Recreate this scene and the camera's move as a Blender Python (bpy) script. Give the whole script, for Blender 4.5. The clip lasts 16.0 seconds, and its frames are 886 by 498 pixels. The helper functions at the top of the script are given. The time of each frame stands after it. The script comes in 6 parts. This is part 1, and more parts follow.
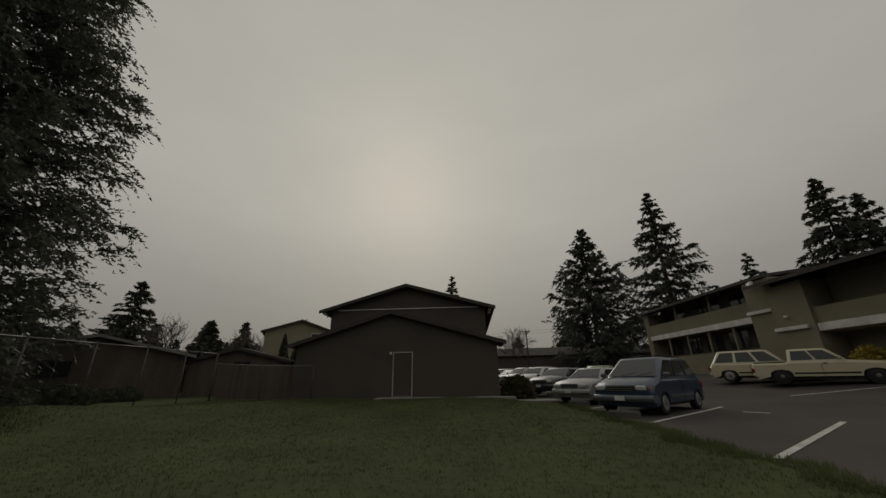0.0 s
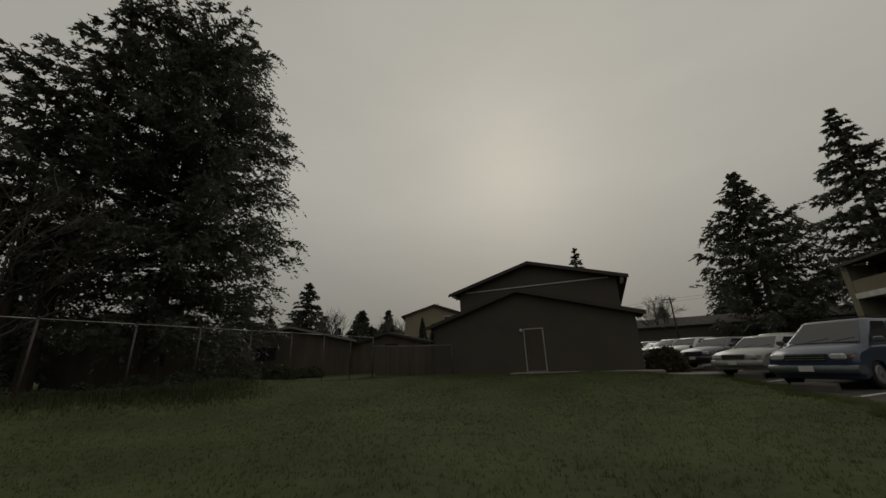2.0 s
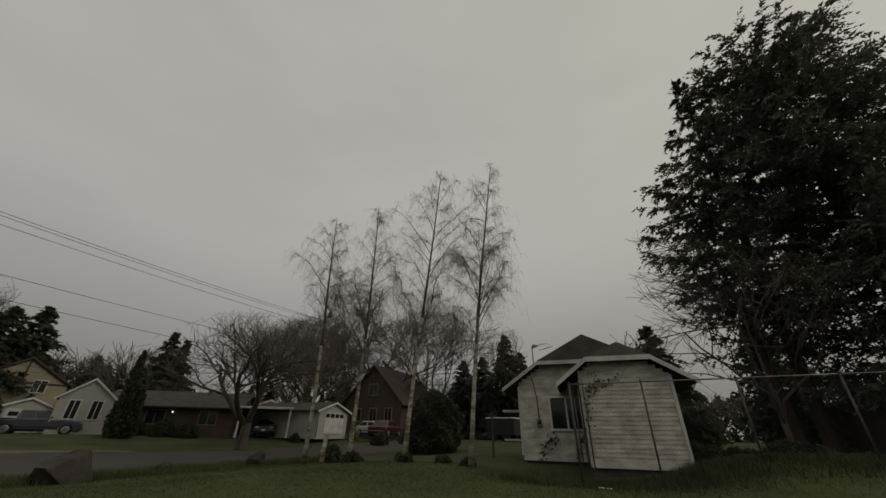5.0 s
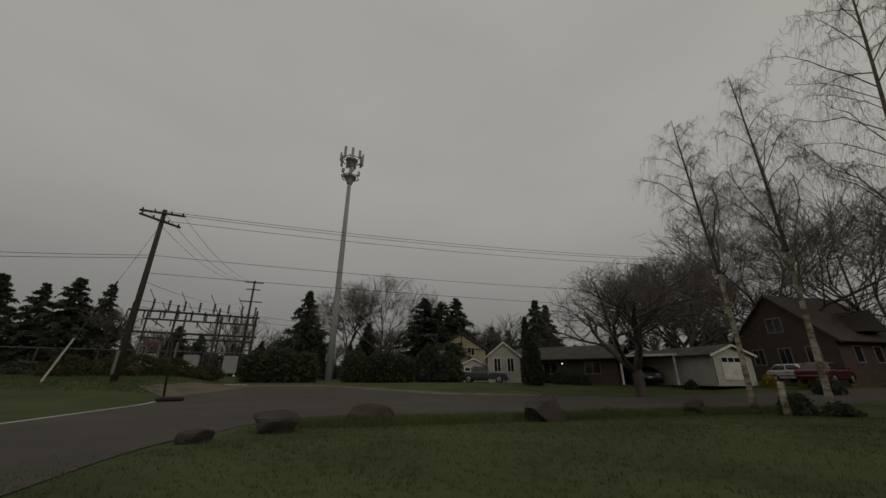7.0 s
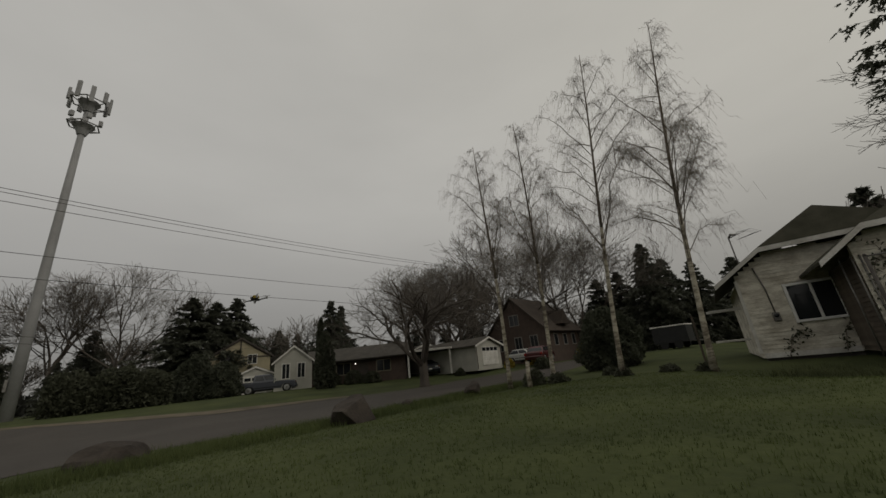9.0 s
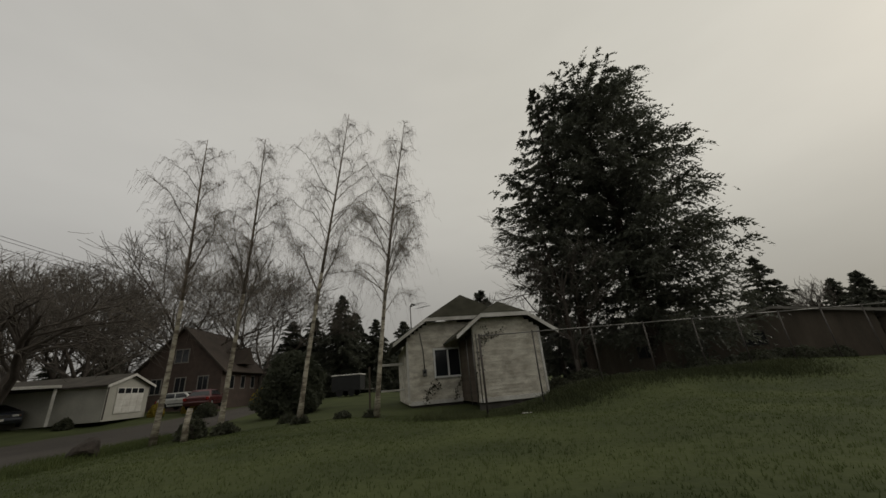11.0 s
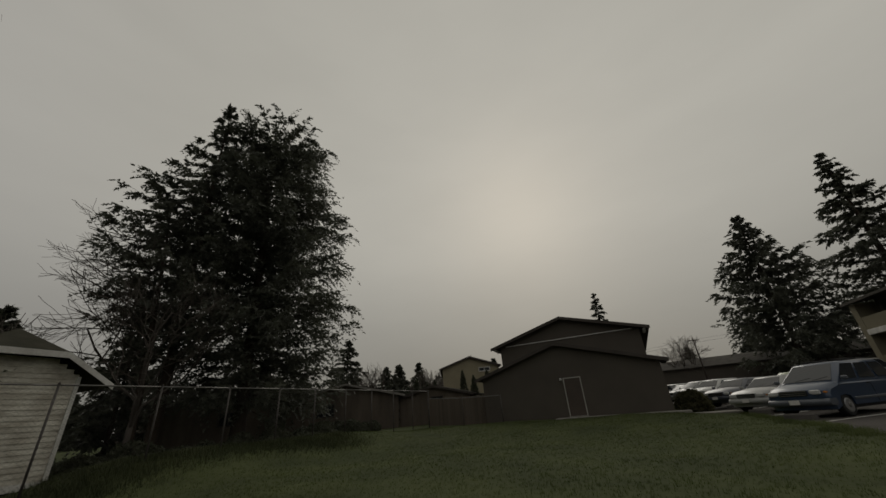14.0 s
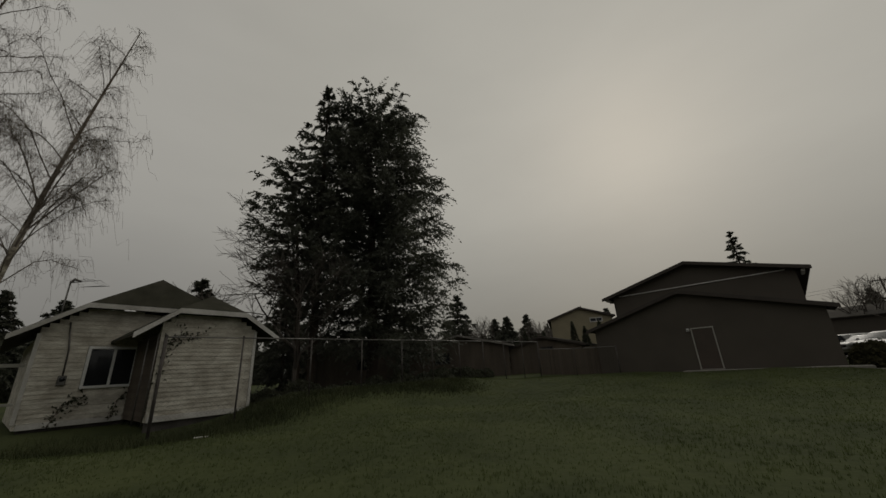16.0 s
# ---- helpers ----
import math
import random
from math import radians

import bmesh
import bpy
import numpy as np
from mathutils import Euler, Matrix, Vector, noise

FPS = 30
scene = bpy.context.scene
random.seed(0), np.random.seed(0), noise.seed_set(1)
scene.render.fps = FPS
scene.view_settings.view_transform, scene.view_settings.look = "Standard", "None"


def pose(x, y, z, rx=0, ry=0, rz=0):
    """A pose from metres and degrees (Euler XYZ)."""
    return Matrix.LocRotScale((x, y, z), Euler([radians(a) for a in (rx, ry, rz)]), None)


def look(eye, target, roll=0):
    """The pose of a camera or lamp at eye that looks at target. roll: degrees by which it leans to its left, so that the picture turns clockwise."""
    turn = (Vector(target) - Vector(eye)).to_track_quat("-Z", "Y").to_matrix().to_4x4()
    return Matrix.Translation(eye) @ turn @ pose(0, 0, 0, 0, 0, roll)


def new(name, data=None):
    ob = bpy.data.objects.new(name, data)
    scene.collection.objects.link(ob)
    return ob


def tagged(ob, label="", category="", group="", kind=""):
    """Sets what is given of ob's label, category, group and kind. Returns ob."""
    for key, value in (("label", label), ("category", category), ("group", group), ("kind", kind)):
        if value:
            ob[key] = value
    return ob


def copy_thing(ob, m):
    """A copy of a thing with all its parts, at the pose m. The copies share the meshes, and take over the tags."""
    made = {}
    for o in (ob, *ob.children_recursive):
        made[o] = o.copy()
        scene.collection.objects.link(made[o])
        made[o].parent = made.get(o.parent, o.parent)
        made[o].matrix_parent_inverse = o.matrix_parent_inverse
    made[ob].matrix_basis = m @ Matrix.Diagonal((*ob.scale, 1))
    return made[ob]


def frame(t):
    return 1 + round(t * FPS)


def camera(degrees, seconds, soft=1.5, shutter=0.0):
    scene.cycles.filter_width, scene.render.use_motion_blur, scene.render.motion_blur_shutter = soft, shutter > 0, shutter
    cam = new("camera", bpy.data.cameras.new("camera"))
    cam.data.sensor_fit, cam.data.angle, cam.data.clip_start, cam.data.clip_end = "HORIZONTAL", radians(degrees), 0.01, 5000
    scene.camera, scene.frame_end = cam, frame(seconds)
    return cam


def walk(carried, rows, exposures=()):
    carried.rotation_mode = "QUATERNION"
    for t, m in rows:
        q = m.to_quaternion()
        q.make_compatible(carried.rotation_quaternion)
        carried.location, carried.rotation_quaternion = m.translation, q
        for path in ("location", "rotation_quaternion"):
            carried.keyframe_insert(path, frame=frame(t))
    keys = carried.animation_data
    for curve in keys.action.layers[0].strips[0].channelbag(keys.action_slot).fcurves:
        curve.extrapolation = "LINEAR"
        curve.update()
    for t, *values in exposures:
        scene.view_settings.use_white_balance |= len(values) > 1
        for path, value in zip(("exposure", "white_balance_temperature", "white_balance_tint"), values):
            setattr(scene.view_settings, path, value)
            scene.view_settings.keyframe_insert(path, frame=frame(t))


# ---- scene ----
# the camera and its walk
cam = camera(102.8, 16.0)
PATH = [
    (0, (1.661, -0.657, 0.759), (1.528, 1.215, 1.451), -0.9),
    (0.5, (1.737, -0.754, 0.805), (1.508, 1.119, 1.468), -0.9),
    (1, (1.653, -0.733, 0.76), (1.281, 1.117, 1.422), 0.1),
    (1.5, (1.644, -0.701, 0.738), (1.275, 1.146, 1.411), -1.2),
    (2, (1.652, -1.043, 0.687), (0.884, 0.703, 1.288), -2.2),
    (2.5, (1.756, -1.025, 0.716), (0.74, 0.584, 1.334), -1.6),
    (3, (1.577, -1.489, 0.695), (0.375, -0.002, 1.28), 0.2),
    (3.5, (1.723, -1.516, 0.73), (0.123, -0.463, 1.308), -0.2),
    (4, (1.675, -1.355, 0.588), (-0.197, -1.008, 1.199), -3.4),
    (4.5, (1.256, -1.891, 0.569), (-0.596, -1.975, 1.321), -1.1),
    (5, (1.314, -2.527, 0.556), (-0.31, -3.237, 1.483), 1.0),
    (5.2, (1.474, -2.777, 0.483), (0.068, -3.809, 1.461), -0.9),
    (7.3, (1.537, -5.411, 0.485), (1.022, -7.22, 1.164), -0.3),
    (7.5, (1.543, -5.554, 0.44), (1.035, -7.362, 1.13), -0.8),
    (7.8, (1.557, -5.7, 0.45), (0.808, -7.429, 1.081), -3.4),
    (8, (1.566, -5.797, 0.457), (0.657, -7.474, 1.058), -5.3),
    (8.2, (1.759, -5.806, 0.445), (0.691, -7.383, 1.055), -6.0),
    (10.3, (1.838, -6.236, 0.58), (0.033, -6.785, 1.244), -3.3),
    (10.5, (1.824, -6.252, 0.531), (-0.021, -6.619, 1.211), -3.1),
    (11, (1.809, -6.261, 0.519), (-0.046, -6.016, 1.224), -5.1),
    (11.5, (1.78, -6.388, 0.689), (0.248, -5.313, 1.394), -7.7),
    (12, (1.94, -5.633, 0.746), (0.843, -4.138, 1.494), -6.0),
    (12.5, (1.476, -5.467, 0.73), (0.789, -3.743, 1.478), -5.1),
    (13, (1.478, -5.491, 0.687), (0.809, -3.774, 1.466), -4.1),
    (13.5, (1.516, -5.517, 0.665), (0.794, -3.846, 1.493), -4.2),
    (14, (1.528, -5.518, 0.668), (0.754, -3.879, 1.512), -4.6),
    (14.5, (1.59, -5.544, 0.653), (0.685, -3.941, 1.433), -3.9),
    (15, (1.603, -5.545, 0.688), (0.568, -3.999, 1.421), -3.5),
    (15.5, (1.518, -5.522, 0.715), (0.393, -4.019, 1.403), -3.1),
    (16, (1.56, -5.534, 0.721), (0.27, -4.147, 1.364), -3.2),
]
walk(cam, [(t, look(eye, target, roll)) for t, eye, target, roll in PATH],
     exposures=[(0.0, -0.05), (3.0, -0.05), (4.2, 0.08), (5.0, 0.22), (7.0, 0.0), (8.0, 0.16), (10.2, 0.42), (11.0, 0.5), (12.5, 0.37), (13.2, 0.13), (14.4, -0.07), (16.0, -0.12)])

# ---- sky and sun: an overcast sky, brightest round the hidden sun
SUN_AZ, SUN_EL = radians(-11.0), radians(31.0)
SUN_DIR = Vector((math.sin(SUN_AZ) * math.cos(SUN_EL), math.cos(SUN_AZ) * math.cos(SUN_EL), math.sin(SUN_EL)))
world = bpy.data.worlds.new("world")
scene.world = world
world.use_nodes = True
wn, wl = world.node_tree.nodes, world.node_tree.links
wn.clear()
w_out, w_bg = wn.new("ShaderNodeOutputWorld"), wn.new("ShaderNodeBackground")
w_sky = wn.new("ShaderNodeTexSky")
w_sky.sky_type, w_sky.sun_disc = "NISHITA", False
w_sky.sun_elevation, w_sky.sun_rotation = SUN_EL, SUN_AZ
w_sky.dust_density = 4.0
w_co = wn.new("ShaderNodeTexCoord")
w_dot = wn.new("ShaderNodeVectorMath")
w_dot.operation = "DOT_PRODUCT"
w_dot.inputs[1].default_value = SUN_DIR
wl.new(w_co.outputs["Generated"], w_dot.inputs[0])
w_ramp = wn.new("ShaderNodeValToRGB")
w_ramp.color_ramp.interpolation = "B_SPLINE"
el = w_ramp.color_ramp.elements
el[0].position, el[0].color = 0.0, (0.354, 0.345, 0.327, 1)
el[1].position, el[1].color = 1.0, (0.440, 0.424, 0.374, 1)
for p, c in ((0.45, (0.364, 0.355, 0.332, 1)), (0.75, (0.388, 0.373, 0.335, 1)), (0.87, (0.428, 0.411, 0.362, 1))):
    e = el.new(p)
    e.color = c
w_map = wn.new("ShaderNodeMapRange")
w_map.inputs[1].default_value, w_map.inputs[2].default_value = -1.0, 1.0
wl.new(w_dot.outputs["Value"], w_map.inputs[0])
wl.new(w_map.outputs[0], w_ramp.inputs[0])
w_sep = wn.new("ShaderNodeSeparateXYZ")
wl.new(w_co.outputs["Generated"], w_sep.inputs[0])
# haze: duller and greyer towards the horizon
w_hz = wn.new("ShaderNodeMapRange")
w_hz.interpolation_type = "SMOOTHSTEP"
w_hz.inputs[1].default_value, w_hz.inputs[2].default_value = 0.0, 0.50
w_hz.inputs[3].default_value, w_hz.inputs[4].default_value = 0.50, 1.0
wl.new(w_sep.outputs["Z"], w_hz.inputs[0])
w_noise = wn.new("ShaderNodeTexNoise")
w_noise.inputs["Scale"].default_value, w_noise.inputs["Detail"].default_value = 2.2, 5.0
w_str = wn.new("ShaderNodeMapping")
w_str.inputs["Scale"].default_value = (1.0, 1.0, 3.0)
wl.new(w_co.outputs["Generated"], w_str.inputs[0])
wl.new(w_str.outputs[0], w_noise.inputs["Vector"])
w_nm = wn.new("ShaderNodeMapRange")
w_nm.inputs[3].default_value, w_nm.inputs[4].default_value = 0.90, 1.10
wl.new(w_noise.outputs[0], w_nm.inputs[0])
w_mul = wn.new("ShaderNodeMath")
w_mul.operation = "MULTIPLY"
wl.new(w_hz.outputs[0], w_mul.inputs[0])
wl.new(w_nm.outputs[0], w_mul.inputs[1])
w_vm = wn.new("ShaderNodeVectorMath")
w_vm.operation = "SCALE"
wl.new(w_ramp.outputs[0], w_vm.inputs[0])
wl.new(w_mul.outputs[0], w_vm.inputs["Scale"])
w_sk = wn.new("ShaderNodeVectorMath")
w_sk.operation = "SCALE"
w_sk.inputs["Scale"].default_value = 0.05
wl.new(w_sky.outputs[0], w_sk.inputs[0])
w_mix = wn.new("ShaderNodeMix")
w_mix.data_type = "RGBA"
w_mix.inputs["Factor"].default_value = 0.05
wl.new(w_vm.outputs[0], w_mix.inputs["A"])
wl.new(w_sk.outputs[0], w_mix.inputs["B"])
wl.new(w_mix.outputs["Result"], w_bg.inputs[0])
wl.new(w_bg.outputs[0], w_out.inputs[0])
w_bg.inputs[1].default_value = 1.0

sun = new("sun", bpy.data.lights.new("sun", "SUN"))
sun.data.energy, sun.data.angle, sun.data.color = 0.3, radians(25), (1.0, 0.95, 0.86)
sun.matrix_world = look(SUN_DIR * 50, (0, 0, 0))


# ---- materials
def mat(name, base, dark=None, rough=0.8, metal=0.0, scale=4.0, bump=0.2, bump_scale=None, fine=40.0, spread=0.5,
        rnd=0.0, stretch=(1, 1, 1), spec=0.4, thin=0.0):
    """A worn surface: two scales of noise between two colours, fine relief, and a little change from piece to piece."""
    m = bpy.data.materials.new(name)
    m.use_nodes = True
    n, l = m.node_tree.nodes, m.node_tree.links
    b = n["Principled BSDF"]
    dark = dark or tuple(c * 0.7 for c in base)
    co = n.new("ShaderNodeTexCoord")
    mp = n.new("ShaderNodeMapping")
    mp.inputs["Scale"].default_value = stretch
    l.new(co.outputs["Object"], mp.inputs[0])
    big, small = n.new("ShaderNodeTexNoise"), n.new("ShaderNodeTexNoise")
    big.inputs["Scale"].default_value, big.inputs["Detail"].default_value = scale, 4.0
    small.inputs["Scale"].default_value, small.inputs["Detail"].default_value = fine, 3.0
    for t in (big, small):
        l.new(mp.outputs[0], t.inputs["Vector"])
    add = n.new("ShaderNodeMath")
    add.operation = "MULTIPLY_ADD"
    add.inputs[1].default_value = 0.4
    l.new(small.outputs[0], add.inputs[0])
    l.new(big.outputs[0], add.inputs[2])
    mr = n.new("ShaderNodeMapRange")
    mr.inputs[1].default_value, mr.inputs[2].default_value = 0.7 - spread / 2, 0.7 + spread / 2
    l.new(add.outputs[0], mr.inputs[0])
    mix = n.new("ShaderNodeMix")
    mix.data_type = "RGBA"
    mix.inputs["A"].default_value, mix.inputs["B"].default_value = (*dark, 1), (*base, 1)
    l.new(mr.outputs[0], mix.inputs["Factor"])
    last = mix.outputs["Result"]
    if rnd:
        oi = n.new("ShaderNodeObjectInfo")
        hv = n.new("ShaderNodeHueSaturation")
        rr = n.new("ShaderNodeMapRange")
        rr.inputs[3].default_value, rr.inputs[4].default_value = 1 - rnd, 1 + rnd
        l.new(oi.outputs["Random"], rr.inputs[0])
        l.new(rr.outputs[0], hv.inputs["Value"])
        l.new(last, hv.inputs["Color"])
        last = hv.outputs[0]
    l.new(last, b.inputs["Base Color"])
    b.inputs["Roughness"].default_value, b.inputs["Metallic"].default_value = rough, metal
    b.inputs["Specular IOR Level"].default_value = spec
    if bump:
        bp = n.new("ShaderNodeBump")
        bp.inputs["Strength"].default_value, bp.inputs["Distance"].default_value = bump, 0.02
        l.new((small if bump_scale is None else big).outputs[0], bp.inputs["Height"])
        l.new(bp.outputs[0], b.inputs["Normal"])
    if thin:
        # leaves and needles let part of the light through
        tl, mx = n.new("ShaderNodeBsdfTranslucent"), n.new("ShaderNodeMixShader")
        mx.inputs[0].default_value = thin
        l.new(last, tl.inputs["Color"])
        l.new(b.outputs[0], mx.inputs[1])
        l.new(tl.outputs[0], mx.inputs[2])
        l.new(mx.outputs[0], n["Material Output"].inputs["Surface"])
    return m


def glass_mat(name, tint=(0.02, 0.022, 0.025), rough=0.06):
    m = bpy.data.materials.new(name)
    m.use_nodes = True
    b = m.node_tree.nodes["Principled BSDF"]
    b.inputs["Base Color"].default_value = (*tint, 1)
    b.inputs["Roughness"].default_value, b.inputs["Specular IOR Level"].default_value = rough, 0.5
    return m


def paint_mat(name, col, flake=0.06):
    m = mat(name, col, tuple(c * (1 - flake) for c in col), rough=0.35, scale=1.2, fine=9.0, bump=0.02, spec=0.5)
    m.node_tree.nodes["Principled BSDF"].inputs["Coat Weight"].default_value = 0.5
    m.node_tree.nodes["Principled BSDF"].inputs["Coat Roughness"].default_value = 0.12
    return m


M_GRASS = mat("grass_ground", (0.079, 0.092, 0.037), (0.044, 0.054, 0.024), scale=0.5, fine=9.0, bump=0.8, rough=0.95, spec=0.1, spread=0.45)
M_BLADE = mat("grass_blades", (0.119, 0.143, 0.054), (0.072, 0.091, 0.036), scale=0.55, fine=2.2, bump=0.0, rough=0.8, spec=0.15, spread=0.4, thin=0.4)
M_ASPHALT = mat("asphalt", (0.080, 0.070, 0.061), (0.052, 0.046, 0.041), scale=0.35, fine=60.0, bump=0.5, rough=0.9, spec=0.3)
M_GRIT = mat("gritty_verge", (0.16, 0.13, 0.09), (0.07, 0.06, 0.04), scale=1.0, fine=30.0, bump=0.6, rough=0.95)
M_LINE = mat("road_paint", (0.68, 0.67, 0.62), (0.35, 0.34, 0.31), scale=3.0, fine=35.0, bump=0.2, rough=0.8)
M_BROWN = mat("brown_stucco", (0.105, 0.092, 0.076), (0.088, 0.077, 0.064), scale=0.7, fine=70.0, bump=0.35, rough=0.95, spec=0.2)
M_OLIVE = mat("olive_stucco", (0.235, 0.212, 0.15), (0.195, 0.176, 0.125), scale=0.7, fine=60.0, bump=0.3, rough=0.95, spec=0.2)
M_TAN = mat("tan_siding", (0.34, 0.30, 0.20), (0.27, 0.24, 0.16), scale=0.8, fine=20.0, bump=0.2, rough=0.85)
M_WHITE = mat("weathered_white_paint", (0.70, 0.67, 0.58), (0.40, 0.365, 0.30), scale=1.8, fine=11.0, bump=0.35, rough=0.85, rnd=0.09, spread=0.36, stretch=(1, 1, 2.2))
M_TRIM = mat("white_trim", (0.72, 0.71, 0.67), (0.45, 0.43, 0.39), scale=1.5, fine=16.0, bump=0.15, rough=0.75)
M_DTRIM = mat("dark_trim", (0.075, 0.062, 0.052), (0.05, 0.042, 0.036), scale=2.0, fine=20.0, bump=0.15, rough=0.8)
M_ROOF = mat("asphalt_shingle", (0.095, 0.086, 0.074), (0.052, 0.048, 0.042), scale=1.3, fine=45.0, bump=0.5, rough=0.95, spec=0.2, rnd=0.12)
M_MOSS = mat("mossy_shingle", (0.070, 0.066, 0.050), (0.035, 0.036, 0.024), scale=1.6, fine=30.0, bump=0.6, rough=0.95, spec=0.15)
M_DOOR = mat("brown_door_paint", (0.085, 0.065, 0.050), (0.060, 0.047, 0.037), scale=1.5, fine=25.0, bump=0.1, rough=0.6)
M_CONC = mat("concrete", (0.30, 0.28, 0.25), (0.19, 0.18, 0.16), scale=1.6, fine=35.0, bump=0.3, rough=0.9)
M_GALV = mat("galvanised_steel", (0.24, 0.235, 0.22), (0.13, 0.12, 0.11), scale=5.0, fine=40.0, bump=0.08, rough=0.5, metal=0.7)
M_WIRE = mat("chain_wire", (0.10, 0.095, 0.09), (0.06, 0.055, 0.05), scale=5.0, fine=20.0, bump=0.0, rough=0.6, metal=0.5)
M_BARKF = mat("fir_bark", (0.075, 0.057, 0.043), (0.030, 0.024, 0.019), scale=2.0, fine=12.0, bump=0.9, rough=0.95, stretch=(1, 1, 0.25), spec=0.1)
M_BARKO = mat("oak_bark", (0.115, 0.100, 0.086), (0.060, 0.052, 0.045), scale=2.0, fine=14.0, bump=0.8, rough=0.95, stretch=(1, 1, 0.3), spec=0.1)
M_OTWIG = mat("winter_twig", (0.185, 0.165, 0.142), (0.110, 0.096, 0.084), scale=1.0, fine=6.0, bump=0.0, rough=0.9, spec=0.1)
M_BIRCH = mat("birch_bark", (0.50, 0.46, 0.37), (0.16, 0.135, 0.105), scale=2.0, fine=7.0, bump=0.4, rough=0.8, stretch=(1, 1, 2.6), spread=0.22, spec=0.2)
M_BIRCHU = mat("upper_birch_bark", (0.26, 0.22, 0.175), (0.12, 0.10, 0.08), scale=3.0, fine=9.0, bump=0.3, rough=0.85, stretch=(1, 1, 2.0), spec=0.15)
M_TWIG = mat("birch_twig", (0.25, 0.215, 0.18), (0.14, 0.12, 0.10), scale=2.0, fine=9.0, bump=0.0, rough=0.85, spec=0.1)
M_FIR = mat("fir_needles", (0.120, 0.126, 0.092), (0.075, 0.082, 0.060), scale=0.7, fine=6.0, bump=0.0, rough=0.5, spec=0.5, spread=0.4, thin=0.4)
M_CEDAR = mat("evergreen_foliage", (0.090, 0.098, 0.066), (0.052, 0.058, 0.040), scale=0.9, fine=7.0, bump=0.0, rough=0.65, spec=0.25, spread=0.4, rnd=0.15, thin=0.4)
M_DULLW = mat("dull_white_siding", (0.46, 0.45, 0.40), (0.34, 0.33, 0.29), scale=1.0, fine=16.0, bump=0.15, rough=0.85)
M_SCRUB = mat("winter_scrub", (0.110, 0.105, 0.055), (0.060, 0.056, 0.030), scale=1.2, fine=9.0, bump=0.0, rough=0.8, spec=0.15, spread=0.4, thin=0.4)
M_HEDGE = mat("hedge_foliage", (0.092, 0.098, 0.064), (0.054, 0.058, 0.038), scale=1.2, fine=9.0, bump=0.0, rough=0.65, spec=0.25, spread=0.4, thin=0.4)
M_FAR = mat("distant_woods", (0.070, 0.072, 0.064), (0.045, 0.047, 0.042), scale=0.25, fine=2.0, bump=0.0, rough=0.95, spec=0.05)
M_ROCK = mat("dark_boulder", (0.075, 0.063, 0.053), (0.034, 0.029, 0.026), scale=2.5, fine=18.0, bump=0.9, rough=0.9, spec=0.2)
M_GLASS = glass_mat("dark_window_glass")
M_CARGLASS = glass_mat("car_glass", (0.030, 0.033, 0.036), 0.05)
M_TYRE = mat("tyre_rubber", (0.022, 0.022, 0.022), (0.014, 0.014, 0.014), fine=30.0, bump=0.2, rough=0.85)
M_RIM = mat("wheel_metal", (0.42, 0.42, 0.41), (0.24, 0.24, 0.24), fine=20.0, bump=0.05, rough=0.4, metal=0.6)
M_BLACK = mat("black_plastic", (0.020, 0.020, 0.021), (0.012, 0.012, 0.012), fine=25.0, bump=0.08, rough=0.6)
M_CHROME = mat("worn_chrome", (0.55, 0.55, 0.55), (0.35, 0.35, 0.35), fine=20.0, bump=0.02, rough=0.25, metal=0.9)
M_LAMPG = glass_mat("lamp_lens", (0.50, 0.50, 0.48), 0.15)
M_AMBER = glass_mat("amber_lens", (0.42, 0.15, 0.02), 0.2)
M_REDL = glass_mat("red_lens", (0.25, 0.015, 0.012), 0.2)
M_POLEW = mat("creosote_pole", (0.070, 0.055, 0.044), (0.036, 0.029, 0.025), scale=1.5, fine=16.0, bump=0.5, rough=0.95, stretch=(1, 1, 0.2))
M_TOWER = mat("grey_tower_paint", (0.33, 0.33, 0.33), (0.25, 0.25, 0.25), scale=0.6, fine=8.0, bump=0.05, rough=0.6)
# fence wood; also darkens the cottage annex's left side in place of shade
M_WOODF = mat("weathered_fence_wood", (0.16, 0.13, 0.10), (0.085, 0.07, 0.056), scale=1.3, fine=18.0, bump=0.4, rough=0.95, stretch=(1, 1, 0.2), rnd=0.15)


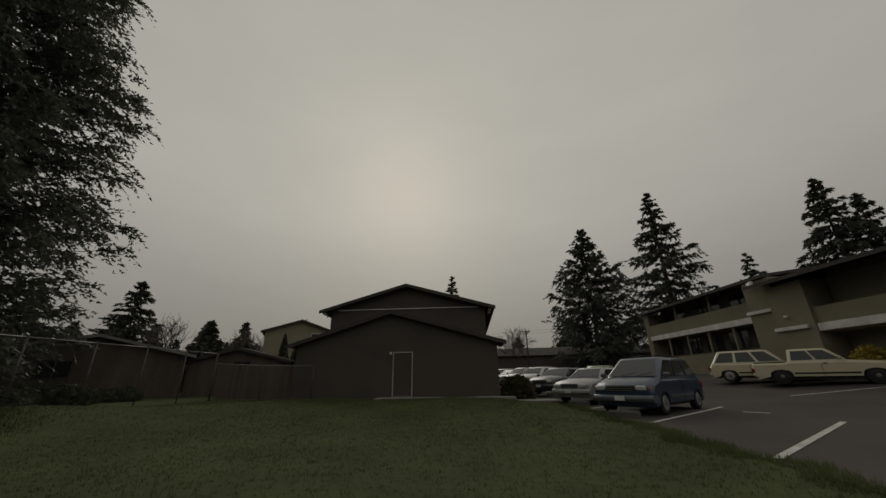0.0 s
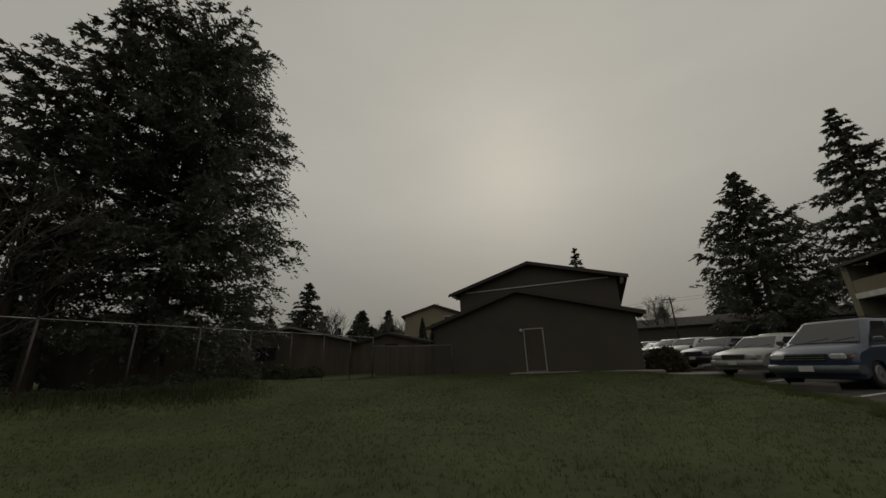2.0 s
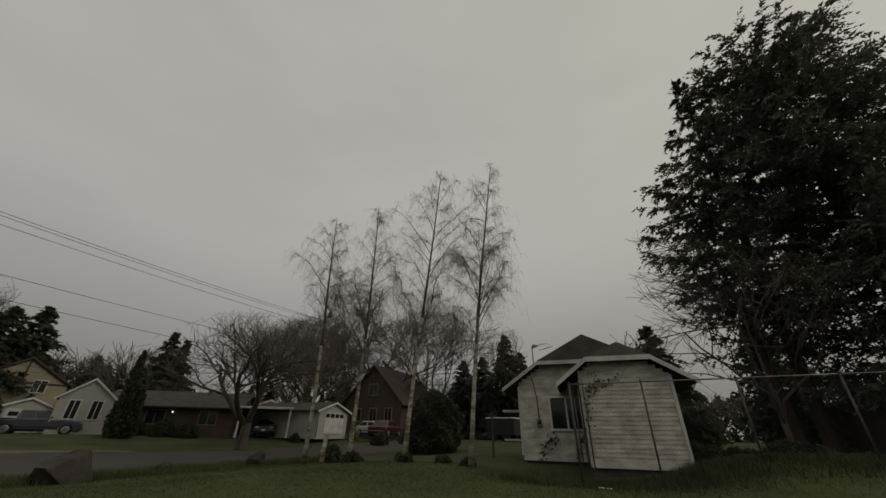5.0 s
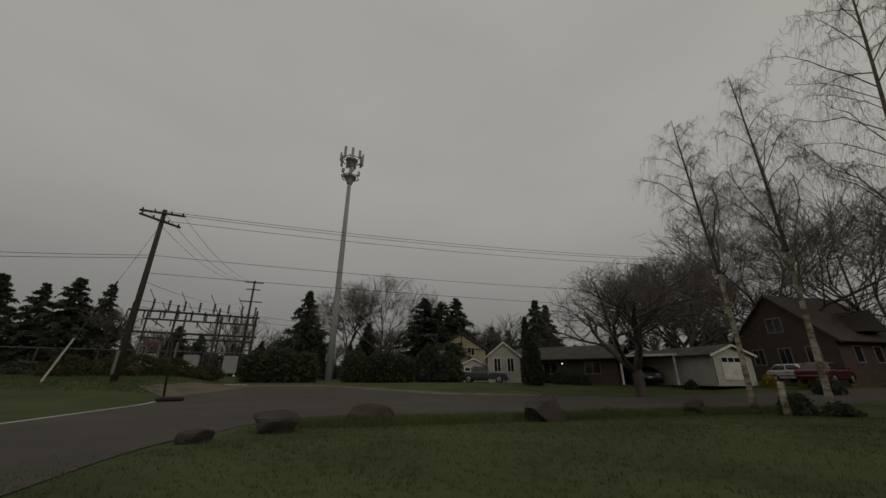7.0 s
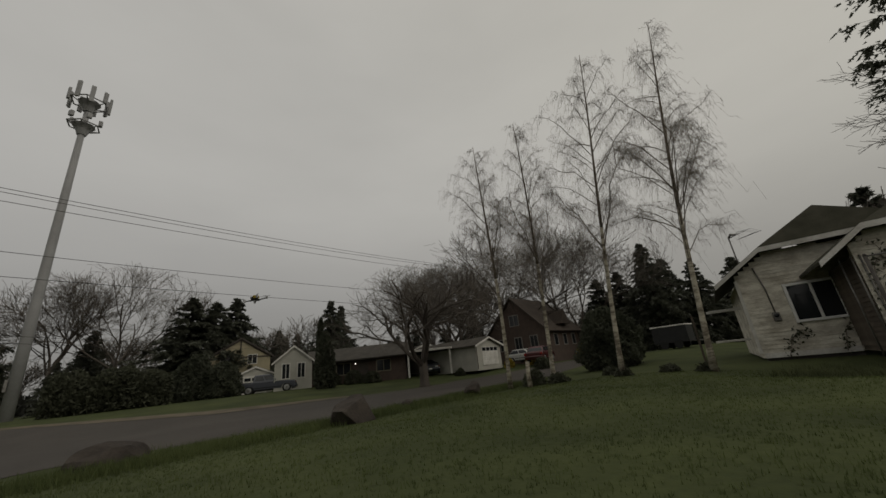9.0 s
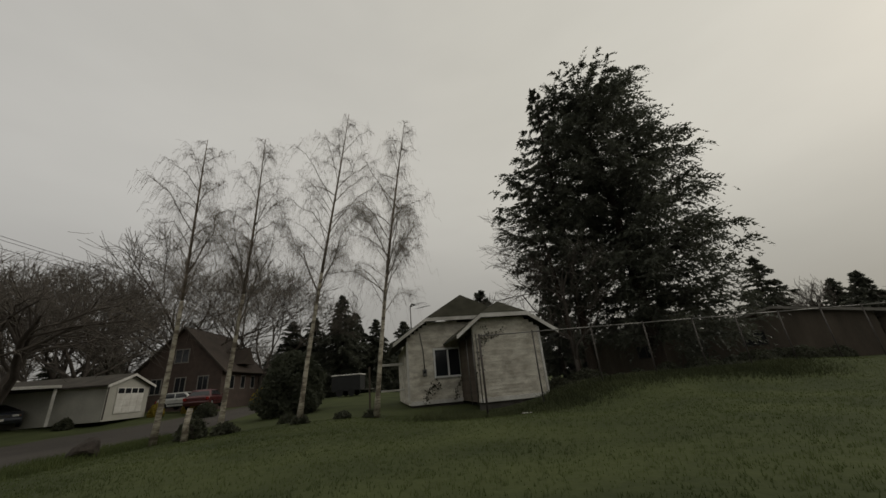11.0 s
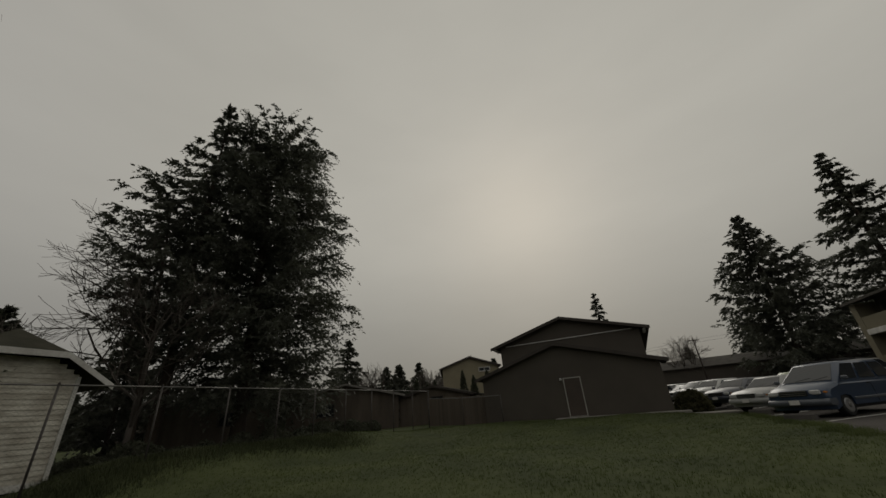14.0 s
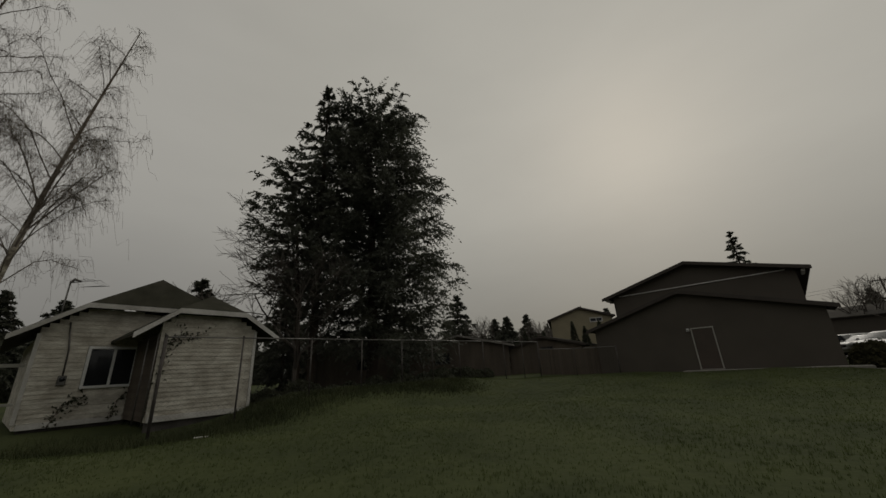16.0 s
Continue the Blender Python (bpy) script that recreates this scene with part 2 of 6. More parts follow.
# ---- mesh helpers
class Geo:
    """Gathers vertices and faces for one mesh."""

    def __init__(self):
        self.v, self.f = [], []

    def add(self, v, f):
        o = len(self.v)
        self.v += [tuple(p) for p in v]
        self.f += [tuple(i + o for i in q) for q in f]
        return self

    def box(self, c, s, rz=0.0, bev=0.0):
        """A box, centre and size, turned about z (degrees), its upright and level edges chamfered by bev."""
        hx, hy, hz = s[0] / 2, s[1] / 2, s[2] / 2
        a, b = math.cos(radians(rz)), math.sin(radians(rz))
        if bev <= 0:
            pts = [(x, y, z) for z in (-hz, hz) for x, y in ((-hx, -hy), (hx, -hy), (hx, hy), (-hx, hy))]
            fs = [(3, 2, 1, 0), (4, 5, 6, 7), (0, 1, 5, 4), (1, 2, 6, 5), (2, 3, 7, 6), (3, 0, 4, 7)]
        else:
            e = min(bev, hx * 0.9, hy * 0.9, hz * 0.9)
            rings = []
            for z, k in ((-hz, e), (-hz + e, 0), (hz - e, 0), (hz, e)):
                x, y = hx - k, hy - k
                rings += [[(-x + e, -y, z), (x - e, -y, z), (x, -y + e, z), (x, y - e, z), (x - e, y, z), (-x + e, y, z), (-x, y - e, z), (-x, -y + e, z)]]
            pts = [p for r in rings for p in r]
            fs = [tuple(range(7, -1, -1)), tuple(range(24, 32))]
            for k in range(3):
                fs += [(8 * k + i, 8 * k + (i + 1) % 8, 8 * k + 8 + (i + 1) % 8, 8 * k + 8 + i) for i in range(8)]
        return self.add([(c[0] + x * a - y * b, c[1] + x * b + y * a, c[2] + z) for x, y, z in pts], fs)

    def tube(self, pts, rad, n=6, cap=True):
        """A tapering tube along points."""
        pts = [Vector(p) for p in pts]
        rad = [rad] * len(pts) if not hasattr(rad, "__len__") else rad
        v, f = [], []
        side = None
        for i, p in enumerate(pts):
            d = (pts[min(i + 1, len(pts) - 1)] - pts[max(i - 1, 0)])
            d = d.normalized() if d.length > 1e-9 else Vector((0, 0, 1))
            if side is None:
                side = d.orthogonal().normalized()
            side = side - d * side.dot(d)
            side = side.normalized() if side.length > 1e-6 else d.orthogonal().normalized()
            up = d.cross(side)
            v += [p + (side * math.cos(6.28318 * k / n) + up * math.sin(6.28318 * k / n)) * rad[i] for k in range(n)]
        for i in range(len(pts) - 1):
            f += [(i * n + k, i * n + (k + 1) % n, i * n + n + (k + 1) % n, i * n + n + k) for k in range(n)]
        if cap and n > 2:
            f += [tuple(range(n - 1, -1, -1)), tuple(range((len(pts) - 1) * n, len(pts) * n))]
        return self.add(v, f)

    def prism(self, poly, a, b):
        """A polygon given as points, swept from offset a to offset b."""
        n, a, b = len(poly), Vector(a), Vector(b)
        v = [Vector(p) + a for p in poly] + [Vector(p) + b for p in poly]
        f = [tuple(range(n - 1, -1, -1)), tuple(range(n, 2 * n))]
        f += [(i, (i + 1) % n, n + (i + 1) % n, n + i) for i in range(n)]
        return self.add(v, f)

    def slab(self, quad, t):
        """A flat piece of thickness t below four corner points."""
        q = [Vector(p) for p in quad]
        nrm = (q[1] - q[0]).cross(q[3] - q[0]).normalized()
        return self.prism(q, nrm * -t, (0, 0, 0))

    def mesh(self, name, material, smooth=False):
        me = bpy.data.meshes.new(name)
        me.from_pydata(self.v, [], self.f)
        me.materials.append(material)
        bm = bmesh.new()
        bm.from_mesh(me)
        bmesh.ops.recalc_face_normals(bm, faces=bm.faces)
        bm.to_mesh(me)
        bm.free()
        if smooth:
            me.shade_smooth()
        return me


def raw_mesh(name, v, f, material, smooth=False):
    """A mesh from arrays; triangles or quads."""
    me = bpy.data.meshes.new(name)
    v, f = np.asarray(v, np.float32), np.asarray(f, np.int32)
    k = f.shape[1]
    me.vertices.add(len(v))
    me.vertices.foreach_set("co", v.ravel())
    me.loops.add(f.size)
    me.loops.foreach_set("vertex_index", f.ravel())
    me.polygons.add(len(f))
    me.polygons.foreach_set("loop_start", np.arange(0, f.size, k, dtype=np.int32))
    me.update(calc_edges=True)
    me.materials.append(material)
    if smooth:
        me.shade_smooth()
    return me


def thing(name, m=None, label="", category="", group="", kind=""):
    ob = new(name)
    if m is not None:
        ob.matrix_basis = m
    return tagged(ob, label, category, group, kind)


def part(name, g, material, parent, label="", smooth=False, m=None):
    """One mesh object under a thing or a part."""
    me = g if isinstance(g, bpy.types.Mesh) else g.mesh(name, material, smooth)
    ob = new(name, me)
    ob.parent = parent
    if m is not None:
        ob.matrix_basis = m
    return tagged(ob, label)


def solo(name, g, material, label="", category="", group="", kind="", smooth=False, m=None):
    ob = new(name, g if isinstance(g, bpy.types.Mesh) else g.mesh(name, material, smooth))
    if m is not None:
        ob.matrix_basis = m
    return tagged(ob, label, category, group, kind)


def sstep(a, b, x):
    t = min(1.0, max(0.0, (x - a) / (b - a)))
    return t * t * (3 - 2 * t)


def ground_z(x, y):
    """Height of the ground: a lawn that falls to the street, with a low bank along the fence."""
    z = -0.42
    z += 0.36 * sstep(7.0, 16.5, y) * (1 - sstep(2.5, 6.0, x))
    z += 0.55 * math.exp(-((x + 11.5) / 3.0) ** 2) * sstep(-2.5, 1.5, y) * (1 - sstep(9.0, 15.0, y))
    z -= 0.28 * math.exp(-((x + 12.0) / 3.0) ** 2 - ((y + 4.0) / 2.6) ** 2)
    z += 0.09 * sstep(3.5, 5.5, x) * sstep(-9.0, -1.0, y)
    z += 0.55 * sstep(12.0, 34.0, y) * sstep(3.5, 6.5, x)
    z -= 0.22 * sstep(-10.0, -16.0, y)
    z += 0.75 * sstep(-24.0, -38.0, y)
    z += 0.5 * sstep(8.5, 12.5, x) * sstep(-24.5, -30.0, y)
    z += 0.6 * sstep(-19.0, -34.0, x) * sstep(-3.0, -12.0, y)
    z += 0.70 * sstep(12.0, 22.0, x) * sstep(4.0, 16.0, y)
    z += 0.04 * math.sin(x * 0.9 + 1.3 * math.sin(y * 0.5)) * math.cos(y * 0.7) * (1 - sstep(3.0, 5.0, x)) * sstep(-14.5, -12.0, y)
    return z


# ---- the ground: one sheet, out to the horizon
def ground():
    xs = sorted(set([-3000, -1200, -500, -250, -140, -90] + [round(-70 + 0.7 * i, 2) for i in range(200)] + [90, 140, 250, 500, 1200, 3000]))
    ys = sorted(set([-3000, -1200, -500, -250, -140, -100] + [round(-80 + 0.7 * i, 2) for i in range(200)] + [80, 140, 250, 500, 1200, 3000]))
    nx = len(xs)
    v = [(x, y, ground_z(x, y)) for y in ys for x in xs]
    f = [(j * nx + i, j * nx + i + 1, j * nx + nx + i + 1, j * nx + nx + i) for j in range(len(ys) - 1) for i in range(nx - 1)]
    solo("ground", raw_mesh("ground", v, f, M_GRASS, True), None, "rough winter grass lawn sloping to the street", "ground", kind="structure")


ground()


def drape(name, poly, lift, material, label, category, step=0.8):
    """A sheet that follows the ground inside a polygon of the plan."""
    bm = bmesh.new()
    vs = [bm.verts.new((x, y, 0)) for x, y in poly]
    bm.faces.new(vs)
    x0, x1 = min(p[0] for p in poly), max(p[0] for p in poly)
    y0, y1 = min(p[1] for p in poly), max(p[1] for p in poly)
    for axis, a, b in ((0, x0, x1), (1, y0, y1)):
        k = math.ceil(a / step) * step
        while k < b:
            no = (1, 0, 0) if axis == 0 else (0, 1, 0)
            bmesh.ops.bisect_plane(bm, geom=bm.verts[:] + bm.edges[:] + bm.faces[:], plane_co=(k, k, 0), plane_no=no)
            k += step
    for w in bm.verts:
        w.co.z = ground_z(w.co.x, w.co.y) + lift
    if bm.faces and bm.faces[:][0].normal.z < 0:
        bmesh.ops.reverse_faces(bm, faces=bm.faces)
    me = bpy.data.meshes.new(name)
    bm.to_mesh(me)
    bm.free()
    me.materials.append(material)
    return solo(name, me, None, label, category, kind="structure")


# ---- gabled building
def gable(name, x0, x1, y0, y1, z0, ze, zp, wall_m, roof_m, over, label, category, trim_m=None, ridge=None, m=None, group=""):
    """A house whose gable end faces -y. ze: eave height at the wall, zp: peak."""
    h = thing(name, m, label, category, group)
    cx = (x0 + x1) / 2 if ridge is None else ridge
    g = Geo()
    t = 0.2
    poly = [(x0, 0, z0), (x1, 0, z0), (x1, 0, ze), (cx, 0, zp), (x0, 0, ze)]
    g.prism(poly, (0, y0, 0), (0, y0 + t, 0))
    part("gable_wall", g, wall_m, h)
    g = Geo()
    g.prism(poly, (0, y1 - t, 0), (0, y1, 0))
    part("gable_wall", g, wall_m, h)
    for x in (x0 + t / 2, x1 - t / 2):
        part("side_wall", Geo().box((x, (y0 + y1) / 2, (z0 + ze) / 2), (t, y1 - y0 - 2 * t, ze - z0)), wall_m, h)
    for sx, xw in ((-1, x0), (1, x1)):
        sl = (zp - ze) / (cx - xw)
        xe = xw + sx * over
        zb = ze + sl * (xe - xw)
        a, b = (xe, y0 - over * 0.7, zb + 0.14), (cx, y0 - over * 0.7, zp + 0.14)
        c, d = (cx, y1 + over * 0.7, zp + 0.14), (xe, y1 + over * 0.7, zb + 0.14)
        g = Geo().slab([a, b, c, d] if sx < 0 else [b, a, d, c], 0.12)
        part("roof_slope", g, roof_m, h)
        # barge board along the gable
        bx = [(xe, y0 - over * 0.7 - 0.03, zb - 0.06), (cx, y0 - over * 0.7 - 0.03, zp - 0.06), (cx, y0 - over * 0.7 - 0.03, zp + 0.11), (xe, y0 - over * 0.7 - 0.03, zb + 0.11)]
        part("barge_board", Geo().prism(bx, (0, 0, 0), (0, 0.028, 0)), trim_m or M_DTRIM, h)
    return h


low = gable("storage_building", -7.45, 3.0, 18.0, 20.1, -0.3, 2.55, 4.1, M_BROWN, M_ROOF, 0.45,
            "low dark brown stucco building with a plain door", "building", ridge=-2.45)
up = gable("apartment_block_end", -6.62, 2.58, 20.15, 44.0, -0.3, 4.75, 6.05, M_BROWN, M_ROOF, 0.6,
           "two-storey dark brown stucco building with a shallow gable", "building", ridge=-2.05)


# ---- conifers
def fir_arrays(rng, height, radius, bare=0.08, tuft=0.34, droop=0.25, pointed=1.0, shape=None, branches=190, belly=0.8, waist=0.36, bias=(0.0, 0.0), dense=1.0, ragged=0.3):
    """Limbs (as tube input) and needle sprays (triangles) of one fir: limbs with feather-shaped side boughs, tufts along both edges of each."""
    limbs, tris = [], []
    steps = np.linspace(0, 1, 7)
    for i in range(branches):
        u = min(bare + (1 - bare) * ((i + rng.uniform(-1.5, 1.5)) / branches) ** 0.92 if i > 2 else bare, 0.99)
        z = height * u
        rest = (1 - u) / (1 - bare)
        if shape:
            prof = float(np.interp(u, [p[0] for p in shape], [p[1] for p in shape]))
        else:
            prof = min(1.0, rest * 2.2) ** 0.8 * (0.35 + 0.65 * rest ** pointed) * (belly + (1 - belly) * min(1.0, u / waist))
        az = i * 2.39996 + rng.uniform(-0.5, 0.5)
        d = np.array([math.cos(az), math.sin(az), 0.0])
        L = radius * prof * (1.06 - ragged * rng.random()) * (1 + bias[0] * d[0] + bias[1] * d[1]) + 0.15
        sidev = np.array([-d[1], d[0], 0.0])
        rise = rng.uniform(-0.20, 0.30) + 0.5 * max(0.0, (u - 0.75) / 0.25)
        sag = droop * rng.uniform(0.5, 1.7)
        st = steps[:, None]
        pts = d * L * st + np.array([0, 0, z]) + np.array([0, 0, L]) * (rise * st - sag * st * st * 1.2 + 0.18 * st ** 4) + sidev * L * 0.07 * np.sin(3 * st + az)
        limbs.append((pts, 0.012 + 0.020 * L / 3))
        nb = int(max(6, dense * (4 + 6.0 * L * 0.34 / tuft)))
        s = np.clip(rng.uniform(0.08, 1.0, nb), 0.05, 1.0)
        s[-1] = 1.0
        base = np.stack([np.interp(s, steps, pts[:, k]) for k in range(3)], 1)
        l = np.minimum(1.3 * (tuft / 0.3) ** 0.5, 0.20 * L + 0.30 * min(1.0, L)) * rng.uniform(0.5, 1.2, nb) * np.where(s < 0.25, 0.7, 1.0)
        ang = rng.uniform(-1.15, 1.15, nb)
        way = d * np.cos(ang)[:, None] + sidev * np.sin(ang)[:, None] + np.array([0, 0, 1.0]) * rng.uniform(-0.75, 0.40, nb)[:, None]
        way /= np.linalg.norm(way, axis=1, keepdims=True)
        fall = rng.uniform(0.0, 0.8, nb)
        tilt = np.array([0, 0, 1.0]) + rng.normal(0, 0.7, (nb, 3))
        flat = np.cross(way, tilt)
        flat /= np.linalg.norm(flat, axis=1, keepdims=True) + 1e-6
        m = 6
        for sg in (-1.0, 1.0):
            t = (np.arange(m)[None, :] + rng.random((nb, m))) / m
            out = sg * (l[:, None] * 0.24 * (1.0 - t) + 0.02) * rng.uniform(0.1, 1.0, (nb, m))
            C = base[:, None, :] + way[:, None, :] * (l[:, None] * t)[..., None] + flat[:, None, :] * out[..., None]
            C[..., 2] -= (l * fall)[:, None] * t * t + np.abs(out) * 0.4
            A = way[:, None, :] * 0.8 + flat[:, None, :] * sg * 0.55 + rng.normal(0, 0.25, (nb, m, 3))
            A[..., 2] -= 0.5 * fall[:, None] * t
            A /= np.linalg.norm(A, axis=2, keepdims=True)
            B = np.cross(A, tilt[:, None, :] + rng.normal(0, 0.9, (nb, m, 3)))
            B /= np.linalg.norm(B, axis=2, keepdims=True) + 1e-6
            sz = (tuft * rng.uniform(0.6, 1.15, (nb, m)) * (1 - 0.35 * t))[..., None]
            tris.append(np.stack([C - A * sz * 0.40 + B * sz * 0.31, C - A * sz * 0.40 - B * sz * 0.31, C + A * sz * 0.75], 2).reshape(-1, 3))
    V = np.concatenate(tris)
    return limbs, V, np.arange(len(V)).reshape(-1, 3)


def fir(name, x, y, height, radius, seed, label, z=None, lean=(0, 0), bark=M_BARKF, needles=M_FIR, trunk_r=None, group="", **kw):
    rng = np.random.default_rng(seed)
    z = ground_z(x, y) if z is None else z
    t = thing(name, pose(x, y, z - 0.05), label, "tree", group)
    limbs, V, F = fir_arrays(rng, height, radius, **kw)
    tr = trunk_r or height * 0.016
    lz = lambda h: np.array([lean[0] * (h / height) ** 1.5, lean[1] * (h / height) ** 1.5, 0])
    V = V + np.stack([lean[0] * np.clip(V[:, 2] / height, 0, 1) ** 1.5, lean[1] * np.clip(V[:, 2] / height, 0, 1) ** 1.5, 0 * V[:, 2]], 1)
    g = Geo().tube([lz(height * s) + np.array([0, 0, height * s]) for s in (0, 0.01, 0.04, 0.15, 0.3, 0.5, 0.7, 0.85, 0.985)],
                   [tr * k for k in (1.6, 1.35, 1.1, 0.95, 0.85, 0.65, 0.4, 0.2, 0.03)], 9)
    part("trunk", g, bark, t, smooth=True)
    g = Geo()
    for pts, r in limbs:
        o = lz(pts[0][2])
        g.tube(pts + o, [r * k for k in (1, 0.85, 0.7, 0.55, 0.42, 0.3, 0.12)], 3, False)
    part("branchwork", g, bark, t)
    part("crown", raw_mesh("crown", V, F, needles), None, t)
    return t


# ---- bare broadleaf trees
def bare_branches(rng, base, direction, length, radius, depth, out, spread=0.6, gnarl=0.25, up=0.15, kids=(3, 5), shrink=0.68, weep=0.0):
    """Recursive limbs; out gathers (points, radii)."""
    n = 5 if depth > 1 else 4
    p, d = np.array(base, float), np.array(direction, float)
    pts, rads = [p.copy()], [radius]
    for j in range(n):
        d = d + rng.normal(0, gnarl, 3) * 0.5 + np.array([0, 0, up * 0.3 - weep * (j / n)])
        d /= np.linalg.norm(d)
        p = p + d * length / n
        pts.append(p.copy())
        rads.append(radius * (1 - 0.55 * (j + 1) / n))
    out.append((np.array(pts), rads, depth))
    if depth <= 0:
        return
    for c in range(rng.integers(kids[0], kids[1] + 1)):
        s = 0.3 + 0.7 * (c + rng.random()) / kids[1]
        s = min(s, 1.0)
        a = s * n
        j = min(int(a), n - 1)
        q = pts[j] + (pts[j + 1] - pts[j]) * (a - j)
        nd = (pts[j + 1] - pts[j])
        nd = nd / np.linalg.norm(nd)
        r = rng.normal(0, 1, 3)
        r -= nd * r.dot(nd)
        r /= np.linalg.norm(r)
        nd = nd * math.cos(spread) + r * math.sin(spread)
        bare_branches(rng, q, nd, length * shrink * rng.uniform(0.75, 1.15), rads[j] * 0.62, depth - 1, out, spread, gnarl, up, kids, shrink, weep)


def bare_tree(name, x, y, height, seed, label, z=None, depth=4, trunk=0.28, trunk_r=0.3, bark=M_BARKO, spread=0.62, gnarl=0.3, kids=(3, 5),
              squash=(1, 1, 1), shrink=0.7, group="", lean=(0, 0), category="tree", up=0.2, min_r=0.012):
    rng = np.random.default_rng(seed)
    z = ground_z(x, y) if z is None else z
    t = thing(name, pose(x, y, z - 0.05), label, category, group)
    out = []
    h = height * trunk
    g = Geo().tube([(0, 0, 0), (0.02, 0, h * 0.08), (lean[0] * 0.4, lean[1] * 0.4, h * 0.5), (lean[0], lean[1], h)], [trunk_r * 1.5, trunk_r * 1.1, trunk_r * 0.95, trunk_r * 0.85], 10)
    part("trunk", g, bark, t, smooth=True)
    for c in range(5):
        a = c * 1.2566 + rng.uniform(-0.3, 0.3)
        tilt = rng.uniform(0.25, 0.95)
        bare_branches(rng, (lean[0], lean[1], h * rng.uniform(0.85, 1.0)), (math.cos(a) * math.sin(tilt), math.sin(a) * math.sin(tilt), math.cos(tilt)),
                      height * 0.33, trunk_r * 0.55, depth - 1, out, spread, gnarl, up, kids, shrink)
    top = np.percentile(np.concatenate([p[:, 2] for p, _, _ in out]), 93)
    sc = (height - h) * 0.92 / max(0.1, top - h)
    wide = np.percentile(np.concatenate([np.hypot(p[:, 0] - lean[0], p[:, 1] - lean[1]) for p, _, _ in out]), 90) * sc
    mid = h + (height - h) * 0.42
    drift = np.mean(np.concatenate([p[:, :2] for p, _, _ in out]), 0) - lean
    tall = max(0.1, float(np.mean(np.concatenate([p[:, 2] for p, _, _ in out])) - h))
    g, g2 = Geo(), Geo()
    for pts, rads, d in out:
        pts = pts - np.concatenate([drift[None, :] * np.clip((pts[:, 2:] - h) / tall, 0, 1.3), np.zeros((len(pts), 1))], 1)
        pts = np.stack([lean[0] + (pts[:, 0] - lean[0]) * sc * squash[0], lean[1] + (pts[:, 1] - lean[1]) * sc * squash[1], h + (pts[:, 2] - h) * sc * squash[2]], 1)
        # keep the crown's outline rounded: no twigs past it, long limbs drawn in
        size = (wide * squash[0], wide * squash[1], height - mid)
        q = (pts - (lean[0], lean[1], mid)) / size
        e = np.linalg.norm(q, axis=1)
        if d <= 1 and e[-1] > 1.1:
            continue
        if d > 1:
            q = q * np.where(e > 0.95, 0.95 / np.maximum(e, 1e-6), 1.0)[:, None]
            pts = q * size + (lean[0], lean[1], mid)
        (g if d > 1 else g2).tube(pts, [max(min_r, r) for r in rads], 5 if d > 1 else 3, False)
    part("branchwork", g, bark, t, smooth=True)
    part("twigwork", raw_mesh("twigwork", g2.v, g2.f, M_OTWIG), None, t)
    return t


